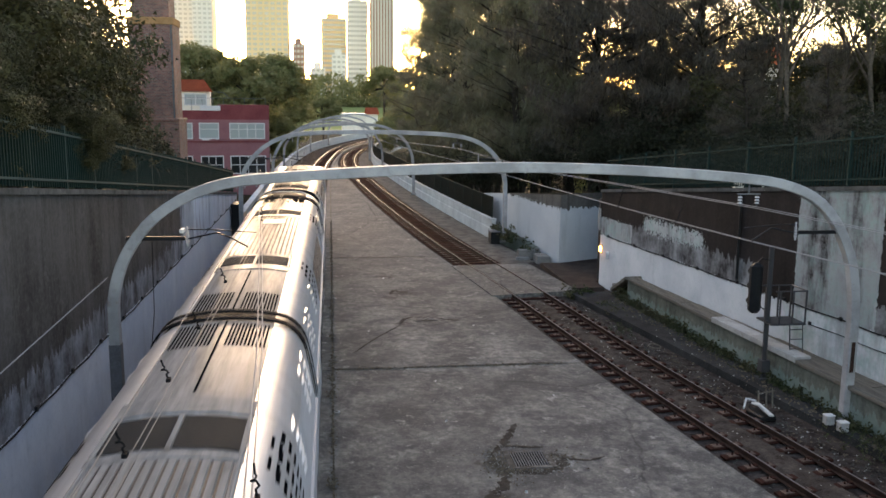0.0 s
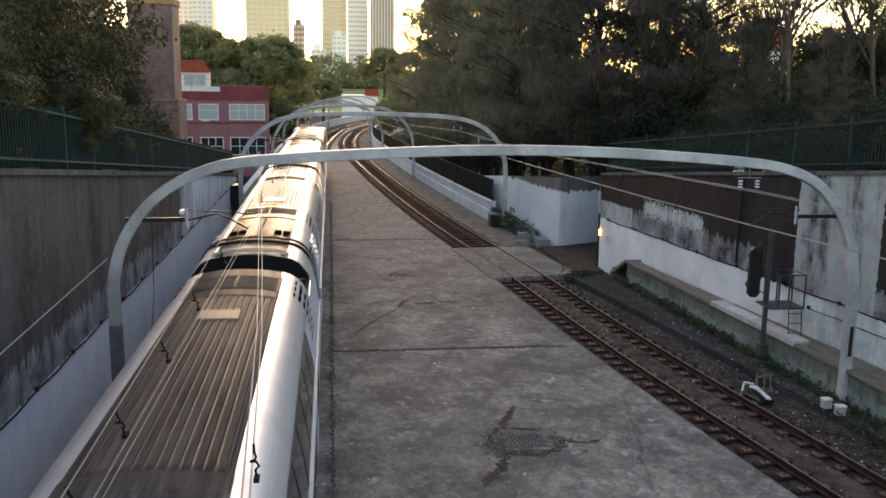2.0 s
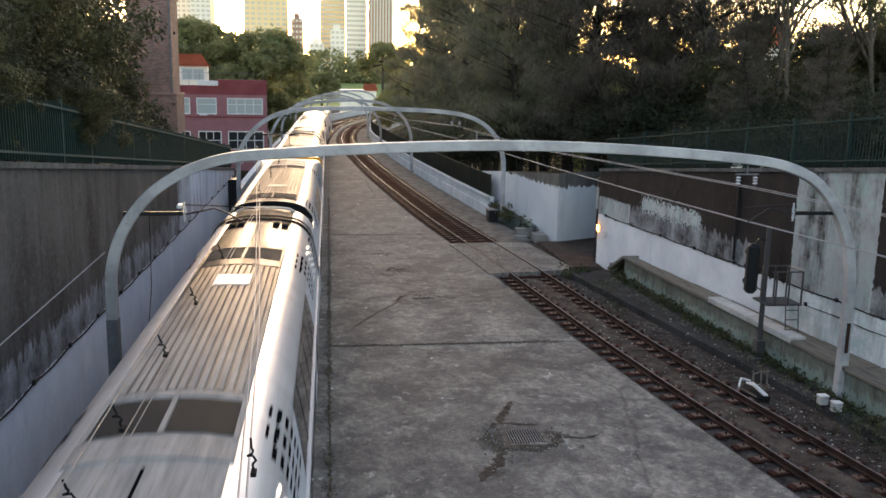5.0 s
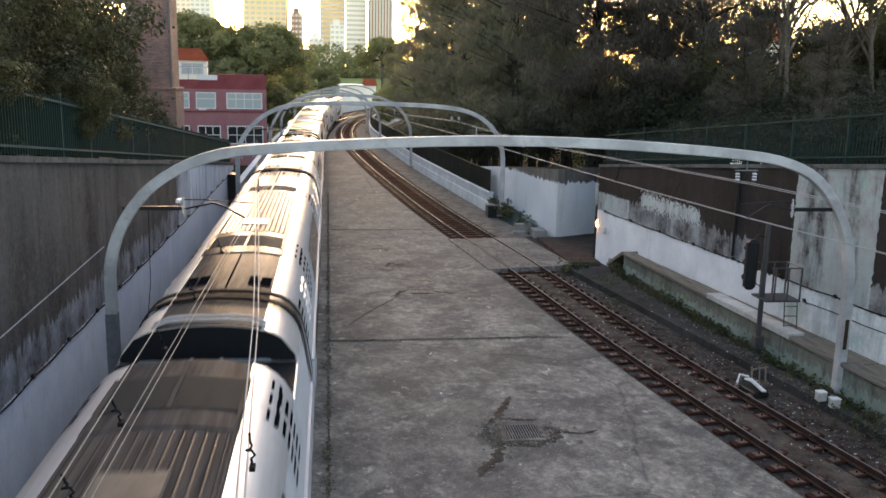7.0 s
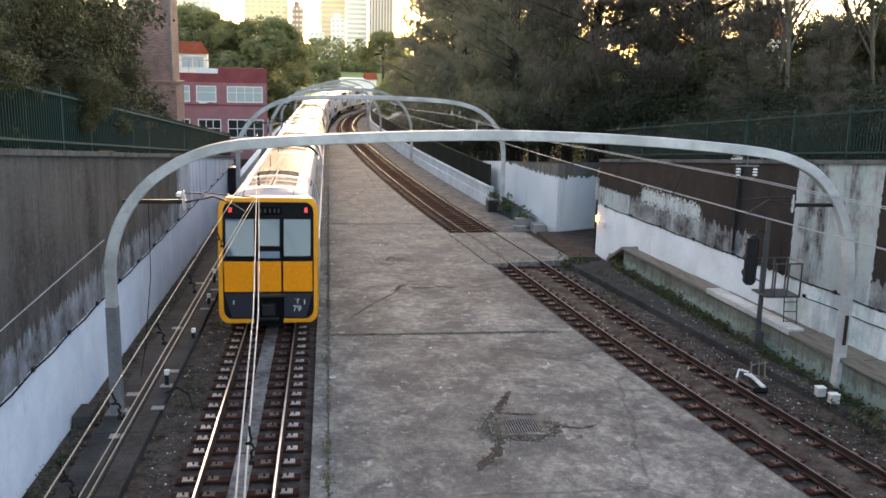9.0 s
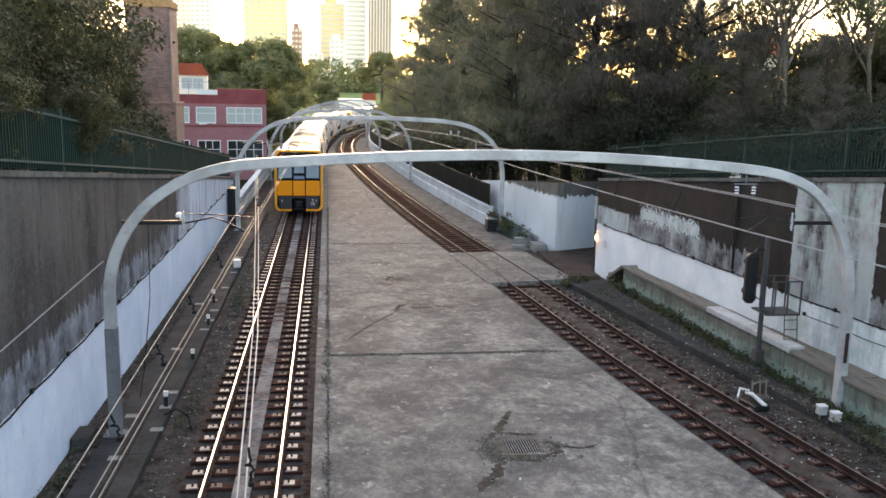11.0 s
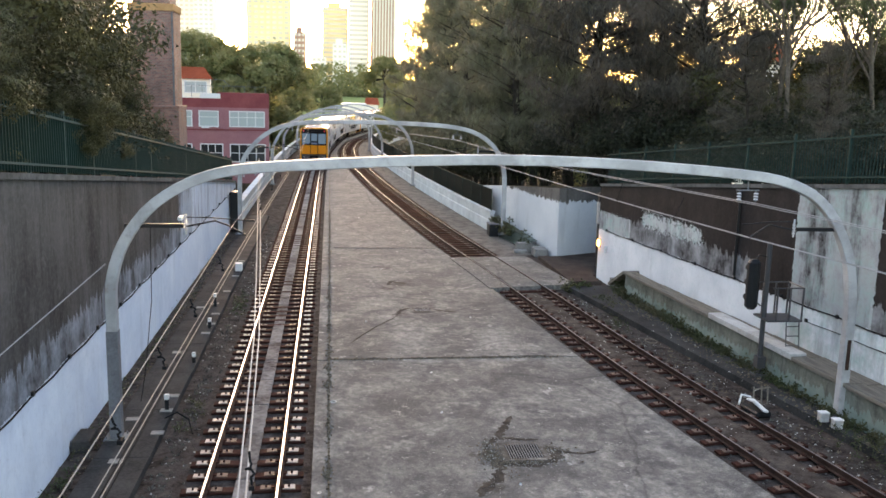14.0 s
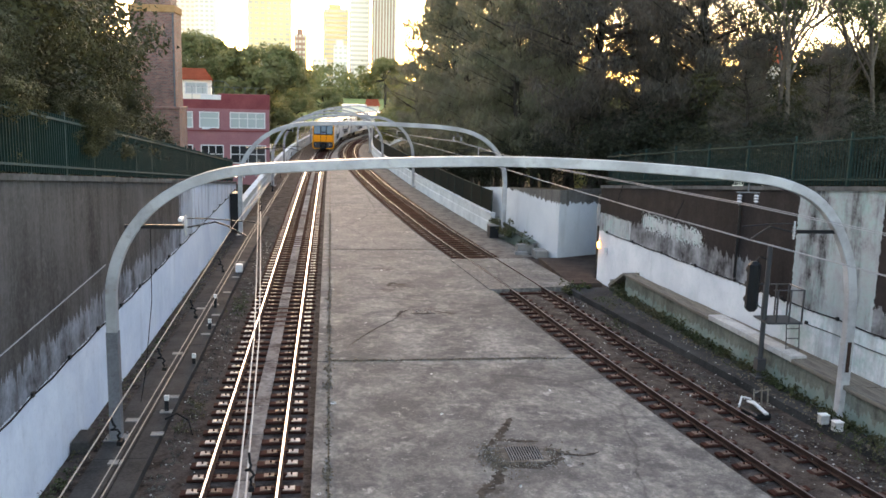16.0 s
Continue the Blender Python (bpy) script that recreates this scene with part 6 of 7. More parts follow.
def build_trees():
    rnd = random.Random(3)
    # left: dark broad-leaved trees close to the fence, others behind them
    for x, y, s, w in ((-10.4, 20.5, 1.15, 0), (-12.4, 26.5, 1.35, 1), (-11.5, 32.0, 0.95, 0), (-9.4, 36.8, 0.52, 1), (-9.4, 41.0, 0.46, 0), (-9.4, 30.0, 0.52, 1), (-7.15, 23.0, 0.36, 0), (-7.5, 19.6, 0.42, 1), (-7.3, 26.6, 0.30, 1), (-7.5, 16.4, 0.50, 0)):
        plant("broad", w, x, y, s, rnd.uniform(0, 6.28))
    for x, y, s, w in ((-15.4, 44, 1.35, 0), (-14.2, 37, 1.3, 1), (-17.9, 49, 1.7, 1), (-18.5, 33, 1.6, 0), (-21, 44, 1.6, 1), (-27, 54, 1.9, 0)):
        plant("leafy", w, x, y, s, rnd.uniform(0, 6.28))
    plant("leafy", 0, -15.0, 52, 1.5, 1.0, 0.55)
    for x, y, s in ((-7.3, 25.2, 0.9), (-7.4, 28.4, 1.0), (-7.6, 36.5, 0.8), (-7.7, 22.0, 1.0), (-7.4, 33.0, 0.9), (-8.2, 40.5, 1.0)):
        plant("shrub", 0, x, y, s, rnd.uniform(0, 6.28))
    # right: a wall of she-oaks
    k = 0
    for y in (46, 51, 56, 61, 67, 73, 80, 88, 97, 107, 118):
        plant("casuarina" if y < 54 else "she_oak", k % 3, (max(right_edge(y), 13.0) if y < 60 else right_edge(y) + (1.2 if y < 90 else 2.8)) + rnd.uniform(2.0, 4.0), y + rnd.uniform(-1, 1), rnd.uniform(0.98, 1.15) if y < 85 else rnd.uniform(1.15, 1.3), rnd.uniform(0, 6.28), rnd.uniform(1.0, 1.3))
        k += 1
    for y in (50, 57, 64, 72, 82, 94, 108):
        plant("casuarina" if y < 60 else "she_oak", k % 3, right_edge(y) + rnd.uniform(8.5, 13), y + rnd.uniform(-1, 1), rnd.uniform(0.9, 1.15), rnd.uniform(0, 6.28), rnd.uniform(1.05, 1.4))
        k += 1
    for x, y, s in ((22, 88, 1.2), (19, 103, 1.3), (25, 70, 0.95)):
        plant("casuarina", k % 3, x, y, s, rnd.uniform(0, 6.28), 1.6)
        k += 1
    for x, y, s in ((18.5, 37, 0.36), (18.5, 31, 0.30), (23.5, 33.5, 0.34), (31, 38, 0.36), (20.5, 47.5, 0.62)):
        plant("casuarina", k % 3, x, y, s, rnd.uniform(0, 6.28), 1.2)
        k += 1
    for x, y, s, w in ((19.6, 36.0, 0.95, 0), (24.8, 37.5, 1.05, 1), (27.5, 33.0, 0.95, 0), (22.0, 29.5, 0.75, 1), (30.5, 41.0, 1.15, 1), (22.5, 42.5, 1.15, 0), (27.0, 44.5, 1.1, 1), (33.5, 36.0, 1.0, 0), (25.5, 50.0, 1.2, 0), (34, 47, 1.2, 1)):
        plant("gum", w, x, y, s, rnd.uniform(0, 6.28))
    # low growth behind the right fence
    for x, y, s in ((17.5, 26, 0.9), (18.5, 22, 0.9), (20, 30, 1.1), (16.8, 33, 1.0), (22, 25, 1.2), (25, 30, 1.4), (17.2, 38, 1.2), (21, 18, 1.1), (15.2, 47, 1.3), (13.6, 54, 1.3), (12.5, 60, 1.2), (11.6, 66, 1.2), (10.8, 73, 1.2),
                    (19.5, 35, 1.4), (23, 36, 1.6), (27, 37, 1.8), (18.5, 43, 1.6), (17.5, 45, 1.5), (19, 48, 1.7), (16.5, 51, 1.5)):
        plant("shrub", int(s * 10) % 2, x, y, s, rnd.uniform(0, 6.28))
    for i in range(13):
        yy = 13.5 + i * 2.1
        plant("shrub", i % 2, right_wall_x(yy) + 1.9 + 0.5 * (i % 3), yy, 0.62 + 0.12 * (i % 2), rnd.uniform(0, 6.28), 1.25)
    for x, y, s in ((24, 41, 0.55), (29.5, 45, 1.1), (33, 42, 1.0), (31.5, 36.5, 0.8), (35, 47, 1.25), (36.5, 43, 1.15), (20.5, 43, 0.8), (37, 48, 1.1), (33, 56, 1.3), (42, 60, 1.6), (39, 40, 1.0), (37, 64, 1.5), (36, 58, 1.2)):
        plant("leafy", int(s * 100) % 2, x, y, s, rnd.uniform(0, 6.28), z=land(y) - 0.6)
    # figs beyond the red building and along the far viaduct
    for x, y, s, z in ((-9.7, 126, 0.95, 4.0), (-15, 129, 0.85, 3.0), (-11.5, 138, 0.8, -1.5), (-19.5, 132, 1.05, 4.5), (-20, 140, 1.0, -2), (-30, 136, 1.1, 3), (-42, 142, 1.3, 2), (-8.5, 165, 0.75, 0), (-17, 160, 0.9, 1), (-1.5, 195, 0.55, 3.3), (-14, 205, 0.9, 2),
                       (15.5, 255, 0.85, 9), (12.5, 132, 0.62, 1.0), (15.2, 150, 0.9, 0), (21, 165, 1.2, 0), (24, 148, 1.1, 1), (36, 190, 1.3, 2), (42, 150, 1.0, -6.5), (50, 165, 1.1, -6.5), (35, 136, 0.9, -6.0), (58, 178, 1.2, -6.5)):
        w = 1.0
        plant("fig", int(abs(x)) % 2, x, y, s, rnd.uniform(0, 6.28), w, z)


build_trees()


# ---- buildings beside the line ----
def window(parent, x0, x1, z0, z1, y, bars, dark=False):
    bm = bmesh.new()
    box(bm, x0, x1, y - 0.015, y + 0.02, z0, z1)
    w = part("window", bm, M["pane_dark"] if dark else M["pane"], parent)
    f = 0.09
    for a in ((x0 - f, x1 + f, z1, z1 + f), (x0 - f, x1 + f, z0 - f, z0), (x0 - f, x0, z0, z1), (x1, x1 + f, z0, z1)):
        bm = bmesh.new()
        box(bm, a[0], a[1], y - 0.09, y + 0.05, a[2], a[3])
        part("frame", bm, M["white"], w)
    for i in range(1, bars):
        x = x0 + (x1 - x0) * i / bars
        bm = bmesh.new()
        box(bm, x - 0.035, x + 0.035, y - 0.05, y - 0.016, z0, z1)
        part("mullion", bm, M["white"], w)
    bm = bmesh.new()
    zt = z0 + (z1 - z0) * (0.62 if not dark else 0.5)
    box(bm, x0, x1, y - 0.045, y - 0.016, zt - 0.03, zt + 0.03)
    part("transom", bm, M["white"], w)
    return w


def red_building():
    root = tagged(empty("red_building", Matrix.Translation((-5.95, 88, 0)) @ Matrix.Rotation(radians(6), 4, "Z")), "two-storey red rendered building with white-framed windows", "building")
    bm = bmesh.new()
    box(bm, -8.6, 0, 0, 9, -3.0, 4.05)
    part("lower_wall", bm, M["pink_wall"], root, "faded pink lower wall")
    bm = bmesh.new()
    box(bm, -8.6, 0, 0.0, 9, 4.054, 6.3)
    part("upper_wall", bm, M["pink_wall"], root)
    bm = bmesh.new()
    box(bm, -4.9, 0.03, -0.03, 9, 6.304, 7.72)
    part("parapet", bm, M["red_wall"], root, "deep red parapet")
    bm = bmesh.new()
    box(bm, -8.6, -4.9, -0.03, 9, 6.304, 7.15)
    part("parapet", bm, M["red_wall"], root, "deep red parapet")
    bm = bmesh.new()
    box(bm, -8.65, 0.05, -0.06, 0.0, 4.10, 4.22)
    part("string_course", bm, M["red_wall"], root)
    for x0, x1, b in ((-3.72, -0.50, 3), (-6.58, -4.88, 1), (-8.4, -7.35, 1)):
        window(root, x0, x1, 4.52, 5.90, 0, b + 1 if b > 1 else 1)
    for x0, x1, b in ((-3.7, -0.45, 4), (-6.5, -4.5, 3), (-8.4, -7.4, 2)):
        window(root, x0, x1, 1.1, 2.72, 0, b, True)
    bm = bmesh.new()
    tube(bm, [(-4.9, -0.02, 4.4), (-5.3, -0.5, 4.5), (-5.9, -0.6, 4.42)], 0.05)
    box(bm, -6.4, -5.7, -0.75, -0.45, 4.33, 4.45)
    part("wall_lamp", bm, M["white"], root)
    # roof-top room with a terracotta roof
    bm = bmesh.new()
    box(bm, -8.6, -5.6, 2.5, 7, 7.0, 9.0)
    room = part("roof_room", bm, M["tower_white_hazed"], root, "small white roof-top room")
    bm = bmesh.new()
    strip(bm, [[(-8.9, 2.2, 9.0), (-8.9, 4.8, 10.2), (-8.9, 7.3, 9.0)], [(-5.4, 2.2, 9.0), (-6.2, 4.8, 10.2), (-5.4, 7.3, 9.0)]])
    bmesh.ops.solidify(bm, geom=bm.faces[:], thickness=0.12)
    part("roof", bm, M["terracotta"], room, "orange terracotta roof")
    window(room, -8.0, -6.0, 7.7, 8.7, 2.48, 2)
    bm = bmesh.new()
    box(bm, -6.5, -4.6, -0.05, 0.5, 7.154, 7.62, bevel=0.02)
    part("planter", bm, M["white"], root, "long white planter box on the roof edge")
    # handrail on the roof
    rail_ = empty("roof_rail")
    rail_.parent = root
    for i in range(9):
        x = -8.3 + i * 1.0
        bm = bmesh.new()
        rod(bm, (x, 0.4, 7.1), (x, 0.4, 8.35), 0.02)
        part("baluster", bm, M["galv_dark"], rail_)
    bm = bmesh.new()
    rod(bm, (-8.3, 0.4, 8.35), (-0.3, 0.4, 8.35), 0.02)
    tube(bm, [(-5.5, 0.4, 8.4), (-5.2, 0.4, 8.95), (-4.3, 0.4, 8.9), (-3.7, 0.4, 8.4)], 0.03)
    part("handrail", bm, M["galv_dark"], rail_)


red_building()


def brick_tower():
    root = tagged(empty("brick_tower", Matrix.Translation((-14.2, 66, 0))), "tall dark red brick tower with a sandstone band", "building")
    bm = bmesh.new()
    box(bm, 0, 3.08, 0, 3.0, 6.75, 13.45)
    part("shaft", bm, M["brick"], root)
    bm = bmesh.new()
    box(bm, -0.25, 3.33, -0.25, 3.2, -2.0, 6.6)
    part("base", bm, M["brick"], root)
    bm = bmesh.new()
    box(bm, -0.32, 3.40, -0.32, 3.25, 6.6, 6.8, bevel=0.03)
    part("ledge", bm, M["brick"], root)
    bm = bmesh.new()
    box(bm, -0.08, 3.16, -0.08, 3.08, 13.45, 13.95, bevel=0.03)
    part("band", bm, M["sand_brick"], root, "orange sandstone band")
    bm = bmesh.new()
    box(bm, 0.25, 2.83, 0.3, 2.8, 13.95, 19.0)
    part("upper_shaft", bm, M["brick"], root)
    bm = bmesh.new()
    rod(bm, (3.0, -0.06, 6.8), (3.0, -0.06, 13.4), 0.06)
    part("downpipe", bm, M["galv_dark"], root)


brick_tower()


# ---- the city beyond ----
def city_tower(name, label, x0, x1, y, z1, wall, floors, cols, depth=26, base=-8.0, style="grid"):
    root = tagged(empty(name, Matrix.Translation((x0, y, base))), label, "tower block", "distant city towers")
    w, h = x1 - x0, z1 - base
    bm = bmesh.new()
    box(bm, 0, w, 0, depth, 0, h)
    part("wall", bm, wall, root)
    fh = h / floors
    for i in range(floors):
        if style == "grid":
            for j in range(cols):
                cw = w / cols
                bm = bmesh.new()
                box(bm, j * cw + cw * 0.18, (j + 1) * cw - cw * 0.18, -0.06, 0.25, i * fh + fh * 0.30, i * fh + fh * 0.78)
                part("window", bm, M["tower_glass_hazed"], root)
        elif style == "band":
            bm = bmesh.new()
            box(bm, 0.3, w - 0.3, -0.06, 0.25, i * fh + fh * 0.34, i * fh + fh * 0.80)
            part("window_band", bm, M["tower_glass_hazed"], root)
    if style == "fin":
        for j in range(cols):
            cw = w / cols
            bm = bmesh.new()
            box(bm, j * cw + cw * 0.30, j * cw + cw * 0.80, -0.08, 0.3, 2, h - 2)
            part("window_strip", bm, M["tower_glass_hazed"], root)
    bm = bmesh.new()
    box(bm, w * 0.2, w * 0.7, depth * 0.2, depth * 0.7, h, h + 4)
    part("plant_room", bm, wall, root)


city_tower("office_tower", "pale slender city tower far behind the trees", -103, -88, 700, 110, M["tower_white_hazed"], 34, 4)
city_tower("office_tower", "pale slender city tower far behind the trees", -124, -108, 740, 100, M["tower_white_hazed"], 30, 4)
city_tower("office_tower", "broad tan office tower in the sunset glare", -63.5, -31, 700, 130, M["tower_tan_hazed"], 36, 7)
city_tower("apartment_block", "brown apartment block among pale towers", -27.5, -19, 690, 52, M["tower_brown"], 15, 3)
city_tower("apartment_block", "low pale apartment block above the park", -40, -27, 660, 28, M["tower_white_hazed"], 9, 4)
city_tower("office_tower", "grey banded office tower in the glare", -6, 14, 720, 74, M["tower_tan_hazed"], 22, 5, style="band")
city_tower("apartment_block", "small white block above the park", -13, -3, 640, 32, M["tower_white_hazed"], 11, 3)
city_tower("apartment_block", "pale green-white block above the park", 2, 12, 650, 42, M["tower_white_hazed"], 14, 3)
city_tower("office_tower", "white banded office tower above the park", 14.5, 30, 700, 86, M["tower_white_hazed"], 26, 5, style="band")
city_tower("office_tower", "tall brown ribbed office tower", 32, 50, 690, 140, M["tower_brown"], 10, 8, style="fin")


def far_park():
    bm = bmesh.new()
    strip(bm, [[(-60, y, land(y) + 0.06), (160, y, land(y) + 0.06)] for y in (345, 398, 402, 440, 500, 556)])
    tagged(part("lawn", bm, M["lawn"]), "sunlit green park lawn beyond the viaduct", "lawn", kind="structure")
    rnd = np.random.RandomState(5)
    n = 1500
    c = np.stack([rnd.uniform(-160, 240, n), rnd.uniform(560, 630, n), np.minimum(4 + np.abs(rnd.normal(0, 1, n)) * 9, 25)], 1)
    me = leaf_mesh("woods", c, 2.4, 0.6, M["leaf_fig_hazed"], 8, 0.0, 24, 2.2)
    tagged(new("far_woods", me), "hazy belt of park trees below the city", "woods", kind="stuff")
    root = tagged(empty("pavilion", Matrix.Translation((10.2, 300, land(300) - 0.2))), "low white building with a red roof beside the park", "building")
    bm = bmesh.new()
    box(bm, -6, 6, 0, 14, 0, 8.9)
    part("wall", bm, M["tower_white_hazed"], root)
    bm = bmesh.new()
    strip(bm, [[(2.0, -0.5, 9.0), (2.0, 7, 11.3), (2.0, 14.5, 9.0)], [(6.6, -0.5, 9.0), (6.2, 7, 11.3), (6.6, 14.5, 9.0)]])
    bmesh.ops.solidify(bm, geom=bm.faces[:], thickness=0.3)
    part("roof", bm, M["terracotta"], root, "terracotta red roof")
    bm = bmesh.new()
    box(bm, -6.4, 1.9, -0.4, 14, 8.904, 9.3)
    part("flat_roof", bm, M["white"], root)


far_park()


def hill_house():
    root = tagged(empty("terrace_house", Matrix.Translation((55, 108, land(108))) @ Matrix.Rotation(radians(-25), 4, "Z")), "pale house with an orange tiled roof behind the trees", "house")
    bm = bmesh.new()
    box(bm, -2.4, 2.6, 0, 8, -1, 16.4)
    part("wall", bm, M["tower_white_hazed"], root)
    bm = bmesh.new()
    strip(bm, [[(-2.9, -0.6, 16.3), (-2.9, 4, 19.0), (-2.9, 8.6, 16.3)], [(3.1, -0.6, 16.3), (3.1, 4, 19.0), (3.1, 8.6, 16.3)]])
    bmesh.ops.solidify(bm, geom=bm.faces[:], thickness=0.2)
    part("roof", bm, M["terracotta"], root, "orange tiled roof")
    for x in (-1.9, 0.7):
        for z in (3.0, 6.2, 9.4, 12.6):
            window(root, x, x + 1.3, z, z + 1.9, -0.02, 2, True)


hill_house()


# ---- small things along the line ----
def drain_grate(x, y, w, d, label):
    root = tagged(empty("drain_grate", Matrix.Translation((x, y, -0.05))), label, "drain", group="drain grates in the paving")
    bm = bmesh.new()
    for a in ((-w / 2 - 0.14, w / 2 + 0.14, d / 2, d / 2 + 0.12), (-w / 2 - 0.14, w / 2 + 0.14, -d / 2 - 0.12, -d / 2), (-w / 2 - 0.14, -w / 2, -d / 2, d / 2), (w / 2, w / 2 + 0.14, -d / 2, d / 2)):
        box(bm, a[0], a[1], a[2], a[3], 0.0, 0.016)
    part("frame", bm, M["slab"], root)
    # Thin black sheet painted as the shaded pit below the bars.
    bm = bmesh.new()
    box(bm, -w / 2, w / 2, -d / 2, d / 2, 0.0, 0.004)
    part("pit", bm, M["slot"], root)
    n = 13
    bm = bmesh.new()
    box(bm, -0.011, 0.011, -d / 2, d / 2, 0.004, 0.018)
    me = mesh_of("bar", bm, M["galv_dark"])
    for i in range(n):
        piece("bar", me, root, Matrix.Translation((-w / 2 + w * (i + 0.5) / n, 0, 0)))
    return root


drain_grate(4.50, 18.72, 0.80, 0.78, "rusty steel drain grate set in cracked paving")
drain_grate(3.54, 32.2, 0.62, 0.42, "old drain grate half filled with dirt")


def crack(name, label, lines, seed):
    """Ragged dirt-filled breaks in the paving: each line of plan points has its own width."""
    r = random.Random(seed)
    bm = bmesh.new()
    for w, pts in lines:
        P = [Vector((x, y, 0)) for x, y in pts]
        Q = []
        for a, b in zip(P, P[1:]):
            n = max(2, int((b - a).length / 0.05))
            Q += [a.lerp(b, i / n) for i in range(n)]
        Q.append(P[-1])
        rows = []
        for i, p in enumerate(Q):
            d_ = (Q[min(i + 1, len(Q) - 1)] - Q[max(i - 1, 0)]).normalized()
            o = Vector((-d_.y, d_.x, 0))
            k = noise.noise(p * 2.3 + Vector((seed, 0, 0)))
            u, v = w * (0.5 + 0.45 * noise.noise(p * 9) + r.uniform(-0.15, 0.15)), w * (0.5 + 0.45 * noise.noise(p * 9 + Vector((5, 5, 5))) + r.uniform(-0.15, 0.15))
            taper = min(1.0, 0.25 + 4 * min(i, len(Q) - 1 - i) / len(Q))
            m_ = p + o * (0.25 * w * k)
            a, b = m_ - o * u * taper, m_ + o * v * taper
            rows.append([(a.x, a.y, -0.050), (m_.x, m_.y, -0.039), (b.x, b.y, -0.050)])
        strip(bm, rows)
    tagged(part(name, bm, M["grime"]), label, "dirt", kind="stuff")


crack("broken_paving", "dark broken paving filled with dirt round the drain grate",
      [(0.22, [(3.70, 19.20), (3.62, 18.70), (3.82, 18.22), (4.10, 18.02), (4.60, 17.96), (5.02, 18.14), (5.34, 18.68), (5.12, 19.0)]),
       (0.15, [(3.70, 19.15), (3.95, 19.55), (4.40, 19.50), (5.00, 19.40)]), (0.20, [(4.05, 19.45), (4.32, 20.25), (4.66, 21.0)]),
       (0.26, [(3.85, 18.25), (3.72, 17.70), (3.58, 17.30), (3.28, 16.86), (3.08, 16.5)]), (0.10, [(5.2, 18.7), (5.9, 18.5), (6.3, 18.7)])], 3)
crack("paving_crack", "thin dark cracks across the paving",
      [(0.07, [(0.66, 27.8), (1.5, 29.6), (2.55, 31.4)]), (0.16, [(2.5, 31.5), (2.7, 32.2), (3.2, 32.6)]), (0.14, [(4.0, 32.2), (4.7, 31.9)]), (0.07, [(0.1, 26.12), (2.2, 26.05), (4.6, 26.12), (7.0, 26.2)]),
       (0.18, [(2.45, 36.6), (2.7, 37.3), (3.3, 36.9)]), (0.06, [(0.2, 45.8), (2.4, 45.6), (5.0, 45.8)])], 8)


def scatter(name, label, category, pts, size, material, seed):
    """Loose grit and crumbs: tiny irregular lumps in one object."""
    r = random.Random(seed)
    bm = bmesh.new()
    for (cx, cy, cz, rx, ry, n) in pts:
        for _ in range(n):
            x, y = cx + r.gauss(0, rx), cy + r.gauss(0, ry)
            s = size * r.uniform(0.4, 1.6)
            a = r.uniform(0, 6.28)
            vs = [bm.verts.new((x + s * math.cos(a + k * 2.1) * r.uniform(0.6, 1.1), y + s * math.sin(a + k * 2.1) * r.uniform(0.6, 1.1), cz)) for k in range(3)]
            t = bm.verts.new((x, y, cz + s * r.uniform(0.3, 0.9)))
            for k in range(3):
                bm.faces.new([vs[k], vs[(k + 1) % 3], t])
    tagged(part(name, bm, material), label, category, kind="stuff")


scatter("crumbled_concrete", "crumbs of broken concrete round the drain grate", "rubble",
        [(3.75, 18.5, -0.047, 0.16, 0.28, 90), (4.4, 18.15, -0.047, 0.42, 0.07, 70), (4.2, 19.15, -0.047, 0.5, 0.07, 60), (5.25, 18.7, -0.047, 0.22, 0.16, 60), (4.0, 17.6, -0.047, 0.1, 0.25, 30), (3.7, 18.6, -0.047, 0.12, 0.35, 90), (4.3, 18.12, -0.047, 0.5, 0.06, 80)], 0.03, M["dirt"], 1)
scatter("crumbled_concrete", "pale crumbs of broken concrete on the paving", "rubble",
        [(3.72, 18.6, -0.043, 0.12, 0.34, 90), (5.2, 18.6, -0.043, 0.14, 0.22, 60), (4.5, 18.0, -0.043, 0.4, 0.07, 70), (4.3, 19.5, -0.043, 0.45, 0.07, 50), (3.5, 17.2, -0.043, 0.12, 0.3, 30), (4.0, 24, -0.048, 2.2, 6.0, 260), (1.0, 20, -0.048, 0.8, 6.0, 120)], 0.014, M["white_old"], 9)
scatter("joint_dirt", "dirt and grit gathered along the paving joints", "dirt",
        [(x, 26.05, -0.05, 0.35, 0.06, 60) for x in (0.4, 1.2, 2.0, 2.8, 3.6, 4.4, 5.2, 6.0, 6.8)] + [(x, 45.7, -0.05, 0.4, 0.06, 30) for x in (0.5, 1.5, 2.5, 3.5, 4.5)]
        + [(0.0, y, -0.055, 0.035, 1.0, 60) for y in range(9, 60, 2)]
        + [(x, 26.05, -0.045, 0.12, 0.05, 40) for x in (0.2, 0.9, 1.5, 2.6, 3.3, 4.1, 5.0)] + [(-0.02, y + 0.4 * (y % 3), -0.05, 0.07, 0.22, 45) for y in (11, 13, 15, 16, 18, 20, 23, 25, 26, 30, 34)], 0.034, M["dirt"], 2)


